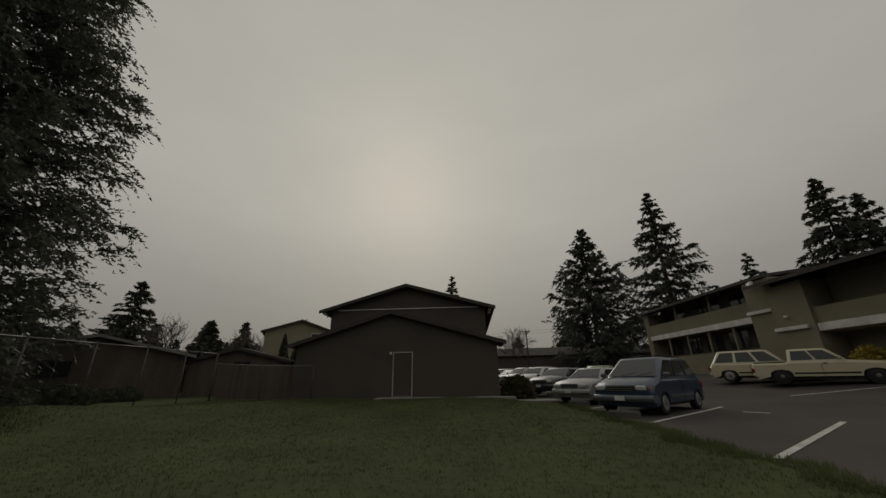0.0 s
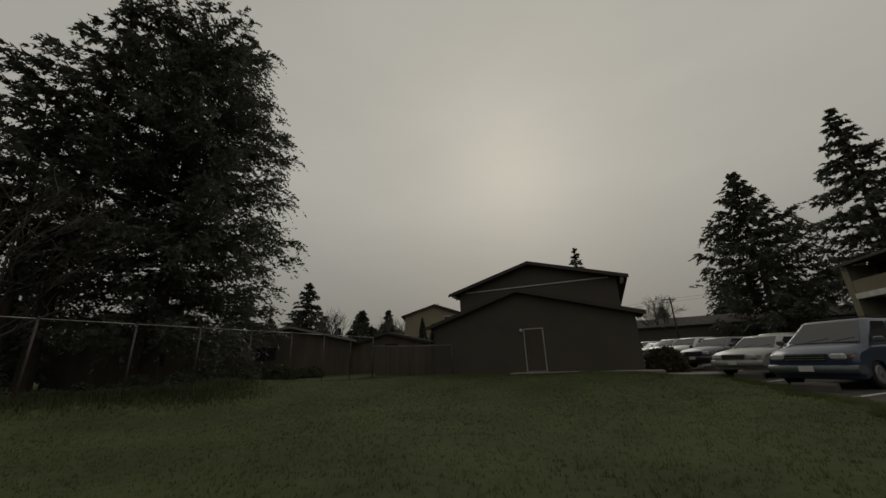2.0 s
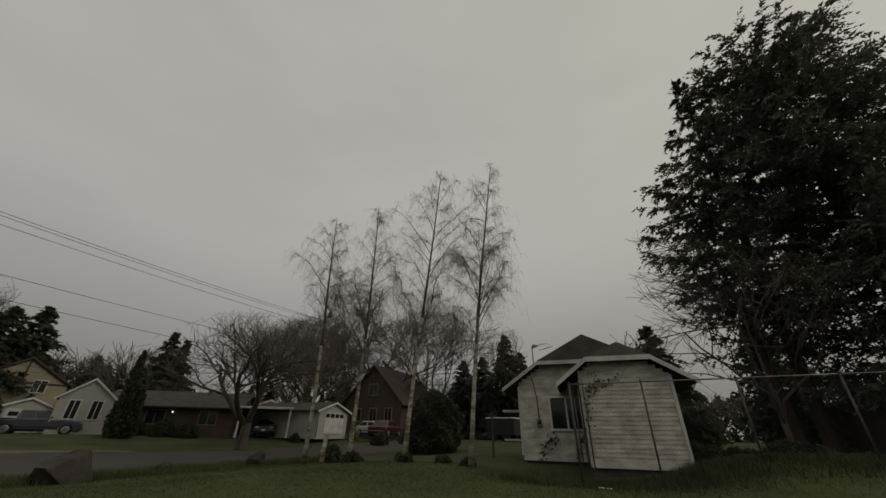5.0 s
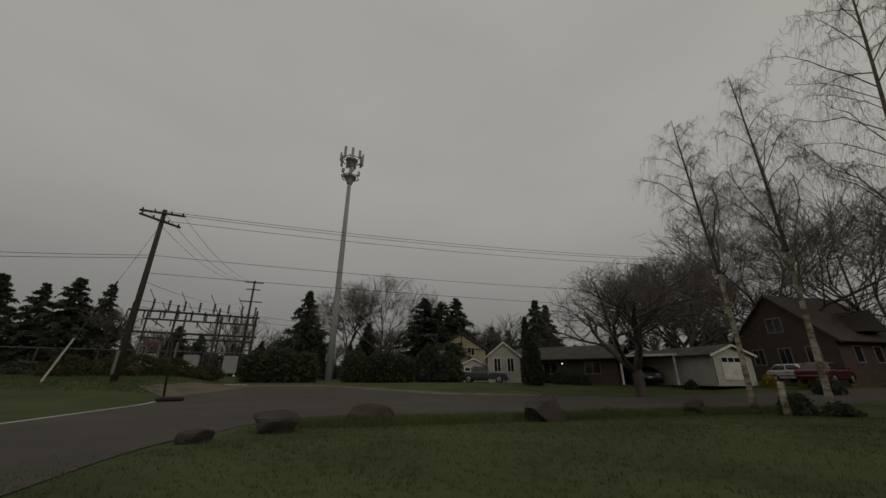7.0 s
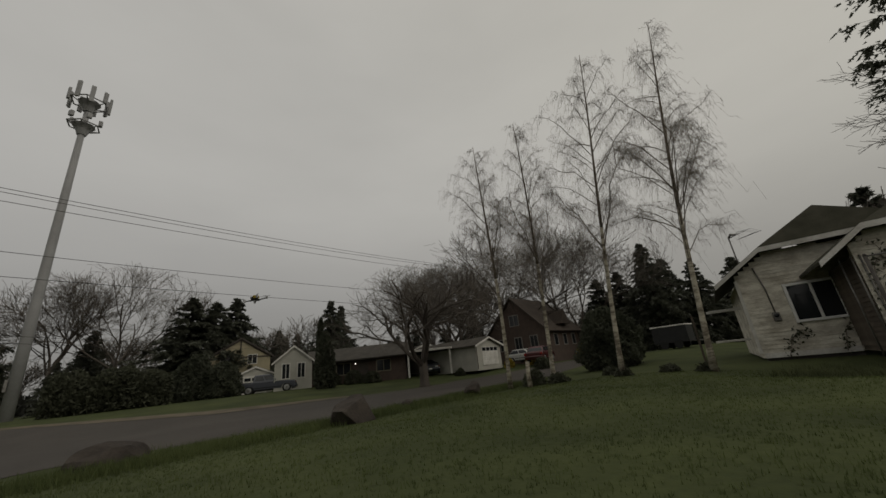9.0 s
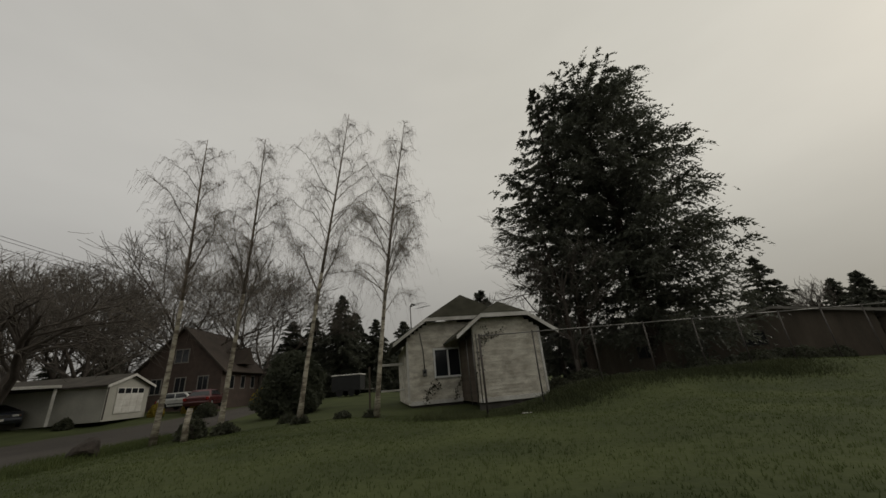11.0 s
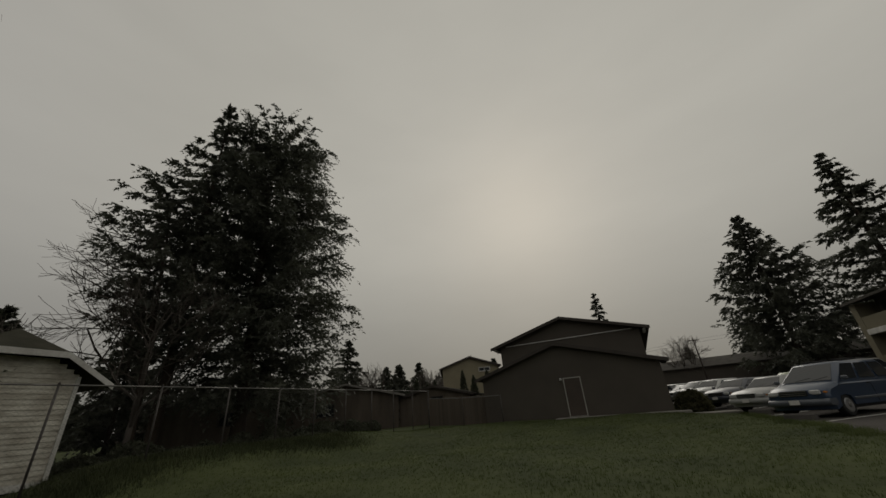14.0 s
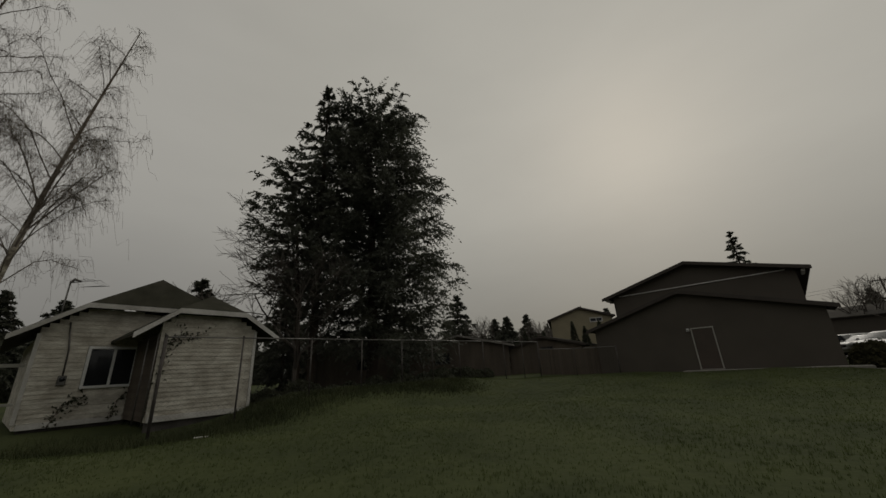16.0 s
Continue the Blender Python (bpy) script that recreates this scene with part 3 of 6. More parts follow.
def birch(x, y, height, seed, lean=(0.5, 0.3), z=None, full=1.0):
    """A slender white birch with hanging twigs."""
    rng = np.random.default_rng(seed)
    z = ground_z(x, y) if z is None else z
    t = thing("birch_tree", pose(x, y, z - 0.05), "bare white-barked birch with thin drooping twigs", "tree", "row of birches")
    n = 14
    tp, tr = [], []
    for j in range(n + 1):
        s = j / n
        tp.append(np.array([lean[0] * s + 0.10 * math.sin(5 * s + seed), lean[1] * s + 0.10 * math.cos(4 * s + seed), height * s]))
        tr.append(0.010 + 0.085 * (1 - s) ** 0.9 + (0.035 if j == 0 else 0))
    part("trunk", Geo().tube(tp[:7], tr[:7], 9), M_BIRCH, t, smooth=True)
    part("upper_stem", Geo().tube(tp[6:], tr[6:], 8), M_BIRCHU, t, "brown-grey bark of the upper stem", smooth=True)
    g, g2 = Geo(), Geo()

    def bough(p, az, L, rise, wide, sag, thick):
        """One limb with its hanging twigs; returns its points."""
        d = np.array([math.cos(az), math.sin(az), 0])
        wob = rng.normal(0, 0.05, (6, 3)) * L * 0.6
        pts = [p + d * L * q * wide + np.array([0, 0, L * (rise * q - sag * q * q)]) * 0.72 + wob[k] * q for k, q in enumerate((0, 0.2, 0.4, 0.6, 0.8, 1.0))]
        g.tube(pts, [thick * k for k in (1, 0.85, 0.7, 0.55, 0.4, 0.25)], 4, False)
        for _ in range(int(6 + 9 * L)):
            q = rng.uniform(0.15, 1.0) * 5
            b = min(int(q), 4)
            o = pts[b] + (pts[b + 1] - pts[b]) * (q - b)
            az2 = az + rng.uniform(-1.9, 1.9)
            l2 = rng.uniform(0.35, 1.2) * (0.50 + 0.20 * min(L, 2.4))
            e = np.array([math.cos(az2), math.sin(az2), 0])
            lift, fall = rng.uniform(0.4, 1.2), rng.uniform(0.7, 1.7)
            tw = [o + e * l2 * 0.55 * w + np.array([0, 0, l2 * (lift * w - fall * w * w)]) for w in (0, 0.3, 0.6, 1.0)]
            g2.tube(tw, [0.0042, 0.0036, 0.0030, 0.0025], 3, False)
            for w in (1, 2, 3):
                az3 = az2 + rng.uniform(-1.6, 1.6)
                l3 = l2 * rng.uniform(0.25, 0.6)
                ex, ey = math.cos(az3) * l3, math.sin(az3) * l3
                g2.tube([tw[w], tw[w] + np.array([ex * 0.4, ey * 0.4, l3 * rng.uniform(-0.1, 0.35)]), tw[w] + np.array([ex * 0.6, ey * 0.6, -l3 * rng.uniform(0.2, 0.8)])], [0.0038, 0.0032, 0.0026], 3, False)
        return pts

    def on_stem(s):
        a = s * n
        j = min(int(a), n - 1)
        return tp[j] + (tp[j + 1] - tp[j]) * (a - j)

    # two or three rising leaders, each with side shoots
    for i in range(2 + seed % 2):
        s0 = rng.uniform(0.30, 0.52)
        az = 1.3 + i * 2.6 + rng.uniform(-0.6, 0.6)
        L = height * rng.uniform(0.24, 0.32) * (1.25 - s0)
        lead = bough(on_stem(s0), az, L * 1.25, 1.25, 0.42, 0.15, 0.030)
        for k in range(7):
            bough(lead[1 + k % 4] + (lead[2 + k % 4] - lead[1 + k % 4]) * rng.random(), az + rng.uniform(-2.2, 2.2), L * rng.uniform(0.22, 0.4), rng.uniform(0.9, 1.5), 0.6, 0.55, 0.011)
    nb = int(40 * full)
    for i in range(nb):
        s = 0.27 + 0.71 * (i + rng.random()) / nb
        v = (s - 0.27) / 0.71
        L = height * (0.165 * math.sin(math.pi * (0.20 + 0.80 * v) ** 0.9) ** 0.8 + 0.04) * rng.uniform(0.5, 1.4) * (1 - 0.35 * v * v)
        bough(on_stem(s), i * 2.4 + rng.uniform(-1.2, 1.2), L, rng.uniform(1.2, 2.0) * (1 - 0.25 * v), rng.uniform(0.55, 0.82), rng.uniform(0.45, 0.8), 0.005 + 0.0055 * L)
    part("branchwork", g, M_TWIG, t)
    part("twigwork", raw_mesh("twigwork", g2.v, g2.f, M_TWIG), None, t)
    return t


def dead_limbs(tree, x, y, seed, n, zlo, zhi, length, az0, spread):
    """Long bare limbs with thin twigs, low on a fir's trunk."""
    rng = np.random.default_rng(seed)
    for i in range(n):
        out = []
        a = az0 + rng.uniform(-spread, spread)
        bare_branches(rng, (x, y, zlo + (zhi - zlo) * (i + rng.random()) / n), (math.cos(a), math.sin(a), rng.uniform(-0.05, 0.35)), length * rng.uniform(0.6, 1.1), 0.05, 2, out, 0.55, 0.16, 0.05, (5, 8), 0.42)
        g = Geo()
        for pts, rads, _ in out:
            g.tube(pts, [max(0.010, r) for r in rads], 3, False)
        part("dead_limb", raw_mesh("dead_limb", g.v, g.f, M_BARKO), None, tree)


DOME = ((0.1, 0.80), (0.22, 0.92), (0.36, 1.0), (0.52, 0.95), (0.68, 0.86), (0.8, 0.77), (0.9, 0.66), (0.96, 0.54), (1.0, 0.36))
fir("douglas_fir", -21.85, 11.1, 24.8, 6.4, 3, "tall dark fir with dense needles behind the fence", bare=0.10, tuft=0.31, shape=DOME, branches=320, droop=0.14, trunk_r=0.42, bias=(0.05, 0.07), dense=0.8, lean=(-0.3, -0.4), ragged=0.34)
fir("douglas_fir", -22.6, 6.6, 25.8, 5.3, 8, "slender fir with thin lower branches beside a bigger one", bare=0.22, tuft=0.29, pointed=1.0, branches=115, belly=0.5, waist=0.5, droop=0.16, trunk_r=0.3, ragged=0.55, dense=0.9)
leaner = fir("douglas_fir", -22.4, 5.5, 15.8, 3.3, 12, "shorter leaning fir with bare dead lower limbs", bare=0.36, tuft=0.29, shape=((0.3, 0.5), (0.6, 1.0), (0.85, 0.9), (1.0, 0.4)), branches=55, droop=0.12, trunk_r=0.2, lean=(-0.2, -1.2), ragged=0.6, bias=(0.0, -0.15))
dead_limbs(leaner, 0, -0.3, 14, 12, 5.0, 13.0, 5.4, -1.75, 1.0)
for bx, by, bh, ln, sd in ((-12.6, -7.4, 12.5, (1.0, 1.6), 1), (-12.6, -10.0, 12.9, (1.0, 1.6), 2), (-12.8, -12.7, 11.6, (1.2, 0.8), 3), (-11.95, -14.4, 10.8, (1.5, 0.9), 4)):
    birch(bx, by, bh, sd, ln)


# ---- the low building's door, lamp, footing
def door_set():
    d = thing("door_1", None, "closed brown door in a white frame", "door", kind="structure")
    part("door_leaf", Geo().box((-1.80, 17.975, 1.02), (0.90, 0.045, 2.0), bev=0.004), M_DOOR, d)
    for x in (-2.285, -1.315):
        part("door_frame", Geo().box((x, 17.97, 1.03), (0.05, 0.07, 2.06), bev=0.005), M_DULLW, d)
    part("door_frame", Geo().box((-1.80, 17.97, 2.085), (1.03, 0.07, 0.055), bev=0.005), M_DULLW, d)
    part("door_sill", Geo().box((-1.80, 17.93, 0.0), (1.05, 0.16, 0.05), bev=0.006), M_CONC, d)
    g = Geo().tube([(-2.18, 17.95, 0.98), (-2.18, 17.90, 0.98)], 0.013, 8).tube([(-2.18, 17.885, 0.98), (-2.18, 17.90, 0.98)], 0.03, 10)
    part("door_knob", g, M_CHROME, d)
    lamp = thing("wall_lamp", None, "small white bulkhead lamp beside the door", "lamp")
    part("lamp_base", Geo().box((-2.44, 17.97, 2.03), (0.13, 0.06, 0.16), bev=0.012), M_TRIM, lamp)
    part("lamp_glass", Geo().tube([(-2.44, 17.93, 1.97), (-2.44, 17.90, 2.03), (-2.44, 17.93, 2.09)], [0.03, 0.055, 0.03], 10), M_LAMPG, lamp, smooth=True)


door_set()
solo("concrete_apron", Geo().box((0.35, 17.45, -0.11), (6.6, 1.05, 0.16), bev=0.02), M_CONC, "narrow concrete path along the brown wall", "path")
solo("concrete_path", Geo().box((4.6, 17.2, -0.24), (1.9, 1.3, 0.14), bev=0.02), M_CONC, "short concrete path to the car park", "path")
# a pale band below the upper gable, and its downpipes
band = thing("gable_flashing", None, "thin pale flashing strip across the upper gable wall", "flashing")
part("strip", Geo().box((-2.0, 20.12, 4.74), (8.4, 0.05, 0.06), bev=0.008), M_TRIM, band)
for px, sx in ((-6.95, -1), (2.85, 1)):
    dp = thing("eave_gutter", None, "pale gutter end under the dark eave", "gutter")
    part("gutter", Geo().box((px, 20.5, 4.55), (0.16, 1.3, 0.13), bev=0.02), M_TRIM, dp)
    part("bracket", Geo().box((px - sx * 0.05, 20.3, 4.44), (0.05, 0.06, 0.14), bev=0.006), M_TRIM, dp)

# ---- asphalt: the car park and drive, and the street
drape("parking_lot", [(5.55, 4.0), (5.75, 8.5), (5.65, 12.0), (5.5, 16.0), (4.4, 24.0), (3.6, 60), (60, 60), (60, -18.5), (9.6, -18.5), (9.4, -27.5), (6.5, -33), (1.5, -33), (-5.2, -27.8), (-12.5, -26.2), (-16, -25.4), (-22, -25.6), (-25.3, -23.3), (-32, -20.5), (-44, -20), (-44, -14.8), (-29, -16.4), (-23, -16.8), (-15, -16.3), (-11, -16.0), (-6.2, -16.3), (-2.0, -17.3), (1.2, -17.9), (2.6, -17.2), (3.6, -15.6), (3.95, -12.5), (4.0, -9.5), (4.6, -3.0)],
      0.012, M_ASPHALT, "worn grey asphalt of the car park, drive and street", "road", step=0.7)
drape("gritty_verge", [(6.5, -33.0), (9.4, -27.6), (11.5, -29.5), (10, -34.5), (2.5, -34.6), (-5.5, -29.6), (-12.5, -27.2), (-12.5, -26.3), (-5.2, -27.9), (1.5, -33.0)], 0.02, M_GRIT, "sandy gravel verge along the street", "verge", step=0.8)


def painted_line(ax, ay, bx, by, w, label="worn white painted line on the asphalt"):
    d = Vector((bx - ax, by - ay))
    nrm = Vector((-d.y, d.x)).normalized() * w / 2
    v, f = [], []
    n = max(2, int(d.length / 0.5))
    for i in range(n + 1):
        x, y = ax + d.x * i / n, ay + d.y * i / n
        for s in (1, -1):
            v.append((x + s * nrm.x, y + s * nrm.y, ground_z(x + s * nrm.x, y + s * nrm.y) + 0.022))
    f = [(2 * i, 2 * i + 1, 2 * i + 3, 2 * i + 2) for i in range(n)]
    solo("painted_line", Geo().add(v, f), M_LINE, label, "road marking", "stall lines", "structure")


painted_line(5.95, 9.25, 10.5, 13.8, 0.12)
painted_line(5.75, 5.15, 10.3, 9.2, 0.12)
painted_line(9.9, 11.9, 10.35, 11.45, 0.16)
painted_line(5.6, 1.1, 10.2, 5.2, 0.12)
painted_line(15.0, 16.5, 20.0, 15.6, 0.12)
painted_line(9.35, -17.5, 9.2, -27.0, 0.14)
for i in range(4):
    painted_line(5.95, 13.7 + 4.4 * i, 10.5, 18.3 + 4.4 * i, 0.12)


def wheel_stop(x, y, rz, w=0.8):
    g = Geo().prism([(-w / 2, -0.1, 0), (-w / 2, 0.1, 0), (-w / 2, 0.085, 0.15), (-w / 2, 0.05, 0.19), (-w / 2, -0.05, 0.19), (-w / 2, -0.085, 0.15)], (0, 0, 0), (w, 0, 0))
    solo("wheel_stop", g, M_STOP, "low dark weathered concrete wheel stop", "wheel stop", "wheel stops", m=pose(x, y, ground_z(x, y) + 0.012, 0, 0, rz))


M_STOP = mat("dirty_concrete", (0.12, 0.11, 0.10), (0.06, 0.055, 0.05), scale=2.0, fine=30.0, bump=0.4, rough=0.95)
for i in range(5):
    wheel_stop(5.85, 10.5 + 4.4 * i, -40 + 2 * (i % 3))


# ---- chain-link fence
def chain_mesh(a, b, za0, za1, zb0, zb1, cell=0.075, w=0.0014):
    """Crossed diagonal wires between two uprights of given foot and top heights."""
    L = math.hypot(b[0] - a[0], b[1] - a[1])
    ux, uy = (b[0] - a[0]) / L, (b[1] - a[1]) / L
    v, f = [], []
    H = max(za1 - za0, zb1 - zb0)
    zlo = min(za0, zb0)
    for sgn in (1, -1):
        s = -H
        while s < L + H:
            p = []
            for q in range(2):
                t0 = max(0.0, min(L, s)) if q == 0 else max(0.0, min(L, s + sgn * H))
                z = zlo + (t0 - s) * sgn
                foot = za0 + (zb0 - za0) * t0 / L
                top = za1 + (zb1 - za1) * t0 / L
                p.append((t0, min(max(z, foot), top)))
            if abs(p[0][0] - p[1][0]) > 0.05:
                o = len(v)
                for t0, z in p:
                    v += [(a[0] + ux * t0, a[1] + uy * t0, z - w), (a[0] + ux * t0, a[1] + uy * t0, z + w)]
                f.append((o, o + 1, o + 3, o + 2))
            s += cell * 1.414
    return raw_mesh("wire_mesh", v, f, M_WIRE)


M_RUSTP = mat("dull_steel_post", (0.12, 0.11, 0.10), (0.06, 0.05, 0.045), scale=4.0, fine=30.0, bump=0.1, rough=0.7, metal=0.3)


def chain_fence(pts, tops, label, name="chain_link_fence", lean=0.0):
    fence = thing(name, None, label, "fence")
    for i, ((x, y), zt) in enumerate(zip(pts, tops)):
        zb = ground_z(x, y)
        r = 0.038 if i in (0, len(pts) - 1) else 0.026
        g = Geo().tube([(x, y, zb - 0.1), (x + lean * (i == 0), y, zt)], r, 9).tube([(x + lean * (i == 0), y, zt), (x + lean * (i == 0), y, zt + 0.05)], [r * 1.25, r * 0.5], 9)
        part("post", g, M_RUSTP, fence, smooth=True)
        if i + 1 < len(pts):
            (x2, y2), z2 = pts[i + 1], tops[i + 1]
            part("top_rail", Geo().tube([(x, y, zt - 0.02), (x2, y2, z2 - 0.02)], 0.021, 8), M_GALV, fence, smooth=True)
            part("wire_mesh", chain_mesh((x, y), (x2, y2), zb + 0.04, zt - 0.03, ground_z(x2, y2) + 0.04, z2 - 0.03), None, fence)
    return fence


fy = [-3.55, -1.55, 0.75, 2.9, 5.0, 6.9, 8.9, 10.95, 13.0, 15.1, 17.2]
chain_fence([(-11.0 - 0.02 * i, y) for i, y in enumerate(fy)], [2.0 + 0.018 * i for i in range(len(fy))],
            "galvanised chain-link fence along the lawn, a little rusty")
chain_fence([(-11.25, 17.25), (-8.75, 17.3), (-6.15, 17.35)], [1.7, 1.55, 1.5], "low chain-link fence panel beside the brown building", "chain_link_gate")
# board fence behind the chain link, up to the brown building
def board_fence(ax, ay, bx, by, h, label):
    fn = thing("board_fence", None, label, "fence")
    L = math.hypot(bx - ax, by - ay)
    n = int(L / 0.15)
    rz = math.degrees(math.atan2(by - ay, bx - ax))
    shared = Geo().prism([(-0.07, -0.01, 0), (0.07, -0.01, 0), (0.07, -0.01, h - 0.05), (0.04, -0.01, h), (-0.04, -0.01, h), (-0.07, -0.01, h - 0.05)], (0, 0, 0), (0, 0.02, 0)).mesh("board", M_WOODF)
    for i in range(n):
        s = (i + 0.5) / n
        x, y = ax + (bx - ax) * s, ay + (by - ay) * s
        part("board", shared, None, fn, m=pose(x, y, ground_z(x, y) + random.uniform(-0.03, 0.02), 0, random.uniform(-0.6, 0.6), rz))
    for z in (0.4, h - 0.4):
        part("rail", Geo().tube([(ax, ay + 0.05, ground_z(ax, ay) + z), (bx, by + 0.05, ground_z(bx, by) + z)], 0.04, 4), M_WOODF, fn)


board_fence(-12.0, 18.6, -7.5, 18.7, 1.75, "weathered dark board fence beside the brown building")


# ---- the small white house
SH = Matrix(((0.997, -0.077, 0, -13.08), (0.077, 0.997, 0, -3.376), (0, 0, 1, 0), (0, 0, 0, 1)))  # x outward, y along the front, z up


def clipped_roof(h, y0, y1, ex, ez, ky0, ky1, kz, pk, back, fascia=True):
    """A gable with a clipped top: eaves (y0, y1 at height ez), knees (ky0, ky1 at kz), a small hip back to the peak pk=(x, y, z), ridge back to x=back."""
    px, py, pz = pk
    t = 0.09
    A, B, C, D = (ex, y0, ez), (ex, ky0, kz), (ex, ky1, kz), (ex, y1, ez)
    P, Q = (px, py, pz), (back, py, pz)
    for nm, poly in (("roof_slope", [A, B, P, Q, (back, y0, ez)]), ("roof_slope", [D, (back, y1, ez), Q, P, C]), ("roof_hip", [B, C, P])):
        v = [Vector(p) for p in poly]
        g = Geo()
        n = len(v)
        g.add([*v, *[p - Vector((0, 0, t)) for p in v]], [tuple(range(n)), tuple(range(2 * n - 1, n - 1, -1))] + [(i, (i + 1) % n, n + (i + 1) % n, n + i) for i in range(n)])
        part(nm, g, M_MOSS, h)
    if fascia:
        for a, b in ((A, B), (B, C), (C, D)):
            a, b = Vector(a), Vector(b)
            q = [a + Vector((0.005, 0, -0.17)), b + Vector((0.005, 0, -0.17)), b + Vector((0.005, 0, -0.005)), a + Vector((0.005, 0, -0.005))]
            part("fascia_board", Geo().prism(q, (0, 0, 0), (0.03, 0, 0)), M_TRIM, h)


def white_house():
    h = thing("white_cottage", SH, "small weathered white clapboard cottage with a mossy roof", "house")
    zb, step = -0.17, 0.135

    def clad(x, y0, y1, ztop, holes=(), along="y"):
        """Lapped boards on a wall face."""
        n = int(math.ceil((ztop(0.5) - zb) / step)) + 8
        for i in range(n):
            z0, z1 = zb + i * step, zb + (i + 1) * step + 0.012
            segs = [(y0, y1)]
            for hy0, hy1, hz0, hz1 in holes:
                if z0 < hz1 and z1 > hz0:
                    segs = [s for a, b in segs for s in ((a, min(b, hy0)), (max(a, hy1), b)) if s[1] - s[0] > 0.02]
            for a, b in segs:
                aa, bb = a, b
                # clip to the sloping top
                while aa < bb and ztop((aa - y0) / (y1 - y0)) < z0 + 0.03:
                    aa += 0.04
                while bb > aa and ztop((bb - y0) / (y1 - y0)) < z0 + 0.03:
                    bb -= 0.04
                if bb - aa < 0.05:
                    continue
                if along == "y":
                    q = [(x + 0.032, aa, z0), (x + 0.032, bb, z0), (x + 0.013, bb, z1), (x + 0.013, aa, z1)]
                    part("clapboard", Geo().prism(q, (0, 0, 0), (-0.012, 0, 0)), M_WHITE, h)
                else:
                    # annex side boards: the shade of this face is painted in as dark wood
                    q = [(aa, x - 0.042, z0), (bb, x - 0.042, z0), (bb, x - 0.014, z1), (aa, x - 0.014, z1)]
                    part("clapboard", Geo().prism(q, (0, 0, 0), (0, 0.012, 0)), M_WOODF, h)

    def trap(y0, y1, ky0, ky1, ze, kz):
        def top(u):
            y = y0 + (y1 - y0) * u
            if y < ky0:
                return ze + (kz - ze) * (y - (y0 - 0.55)) / (ky0 - y0 + 0.55) - 0.12
            if y > ky1:
                return ze + (kz - ze) * ((y1 + 0.55) - y) / (y1 + 0.55 - ky1) - 0.12
            return kz - 0.12
        return top

    an, mn = trap(0.0, 2.93, 0.4, 2.3, 2.25, 3.0), trap(-2.51, 3.5, -1.5, 2.5, 2.37, 3.40)
    # solid walls
    for x, y0, y1, fn, nm in ((0, 0.0, 2.93, an, "annex_wall"), (-2.720, -2.51, 3.5, mn, "front_wall")):
        pts = [(x - 0.16, y0, -0.33), (x - 0.16, y1, -0.33)] + [(x - 0.16, y0 + (y1 - y0) * u, fn(u)) for u in (1.0, 0.75, 0.5, 0.25, 0.0)]
        part(nm, Geo().prism(pts, (0, 0, 0), (0.16, 0, 0)), M_WHITE, h)
    # left side in shade, its darkness put into the wall colour; right side white
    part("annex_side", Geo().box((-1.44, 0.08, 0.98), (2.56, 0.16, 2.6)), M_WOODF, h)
    part("annex_side", Geo().box((-1.44, 2.85, 0.98), (2.56, 0.16, 2.6)), M_WHITE, h)
    part("side_wall", Geo().box((-6.3, -2.43, 1.05), (6.5, 0.16, 2.75)), M_WHITE, h)
    part("side_wall", Geo().box((-6.3, 3.42, 0.95), (6.5, 0.16, 3.0)), M_WHITE, h)
    part("back_wall", Geo().box((-10.1, 0.55, 1.2), (0.16, 5.6, 3.6)), M_WHITE, h)
    clad(0.0, 0.0, 2.93, an)
    clad(-2.720, -2.51, 0.0, lambda u: mn(u * 2.51 / 6.01), holes=[(-1.31, 0.05, 0.74, 2.08)])
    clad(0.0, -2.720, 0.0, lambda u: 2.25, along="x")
    # corner boards and skirting
    for x, y in ((0.045, 2.93), (-2.680, -2.52)):
        part("corner_board", Geo().box((x, y, 1.15), (0.05, 0.10, 2.65), bev=0.006), M_TRIM, h)
    part("skirt_board", Geo().box((0.03, 1.46, -0.26), (0.035, 2.85, 0.17), bev=0.006), M_TRIM, h)
    part("skirt_board", Geo().box((-2.690, -1.25, -0.26), (0.035, 2.4, 0.17), bev=0.006), M_TRIM, h)
    # concrete footing; the shadow under the skirt is put into its dark colour
    part("foundation", Geo().box((-0.2, 1.46, -0.5), (0.2, 2.8, 0.5)), M_STOP, h)
    part("foundation", Geo().box((-2.920, -1.2, -0.5), (0.2, 2.4, 0.5)), M_STOP, h)
    # window
    vinyl = mat("white_vinyl", (0.82, 0.82, 0.80), (0.68, 0.68, 0.66), scale=2.0, fine=14.0, bump=0.05, rough=0.45)
    w = part("window", Geo().box((-2.705, -0.63, 1.41), (0.03, 1.22, 1.20)), M_GLASS, h, "dark two-pane sliding window in a white frame")
    for y in (-1.26, 0.0):
        part("jamb", Geo().box((-2.680, y, 1.41), (0.10, 0.085, 1.36), bev=0.006), vinyl, w)
    for z in (0.78, 2.04):
        part("head", Geo().box((-2.680, -0.63, z), (0.105, 1.35, 0.085), bev=0.006), vinyl, w)
    part("mullion", Geo().box((-2.672, -0.60, 1.41), (0.06, 0.075, 1.19), bev=0.005), vinyl, w)
    # roofs
    clipped_roof(h, -0.77, 3.68, 0.38, 2.27, 0.32, 2.40, 3.10, (-0.9, 1.6, 3.85), -4.5)
    clipped_roof(h, -3.2, 4.2, -2.32, 2.40, -1.6, 2.6, 3.50, (-3.5, 0.5, 4.85), -9.8)
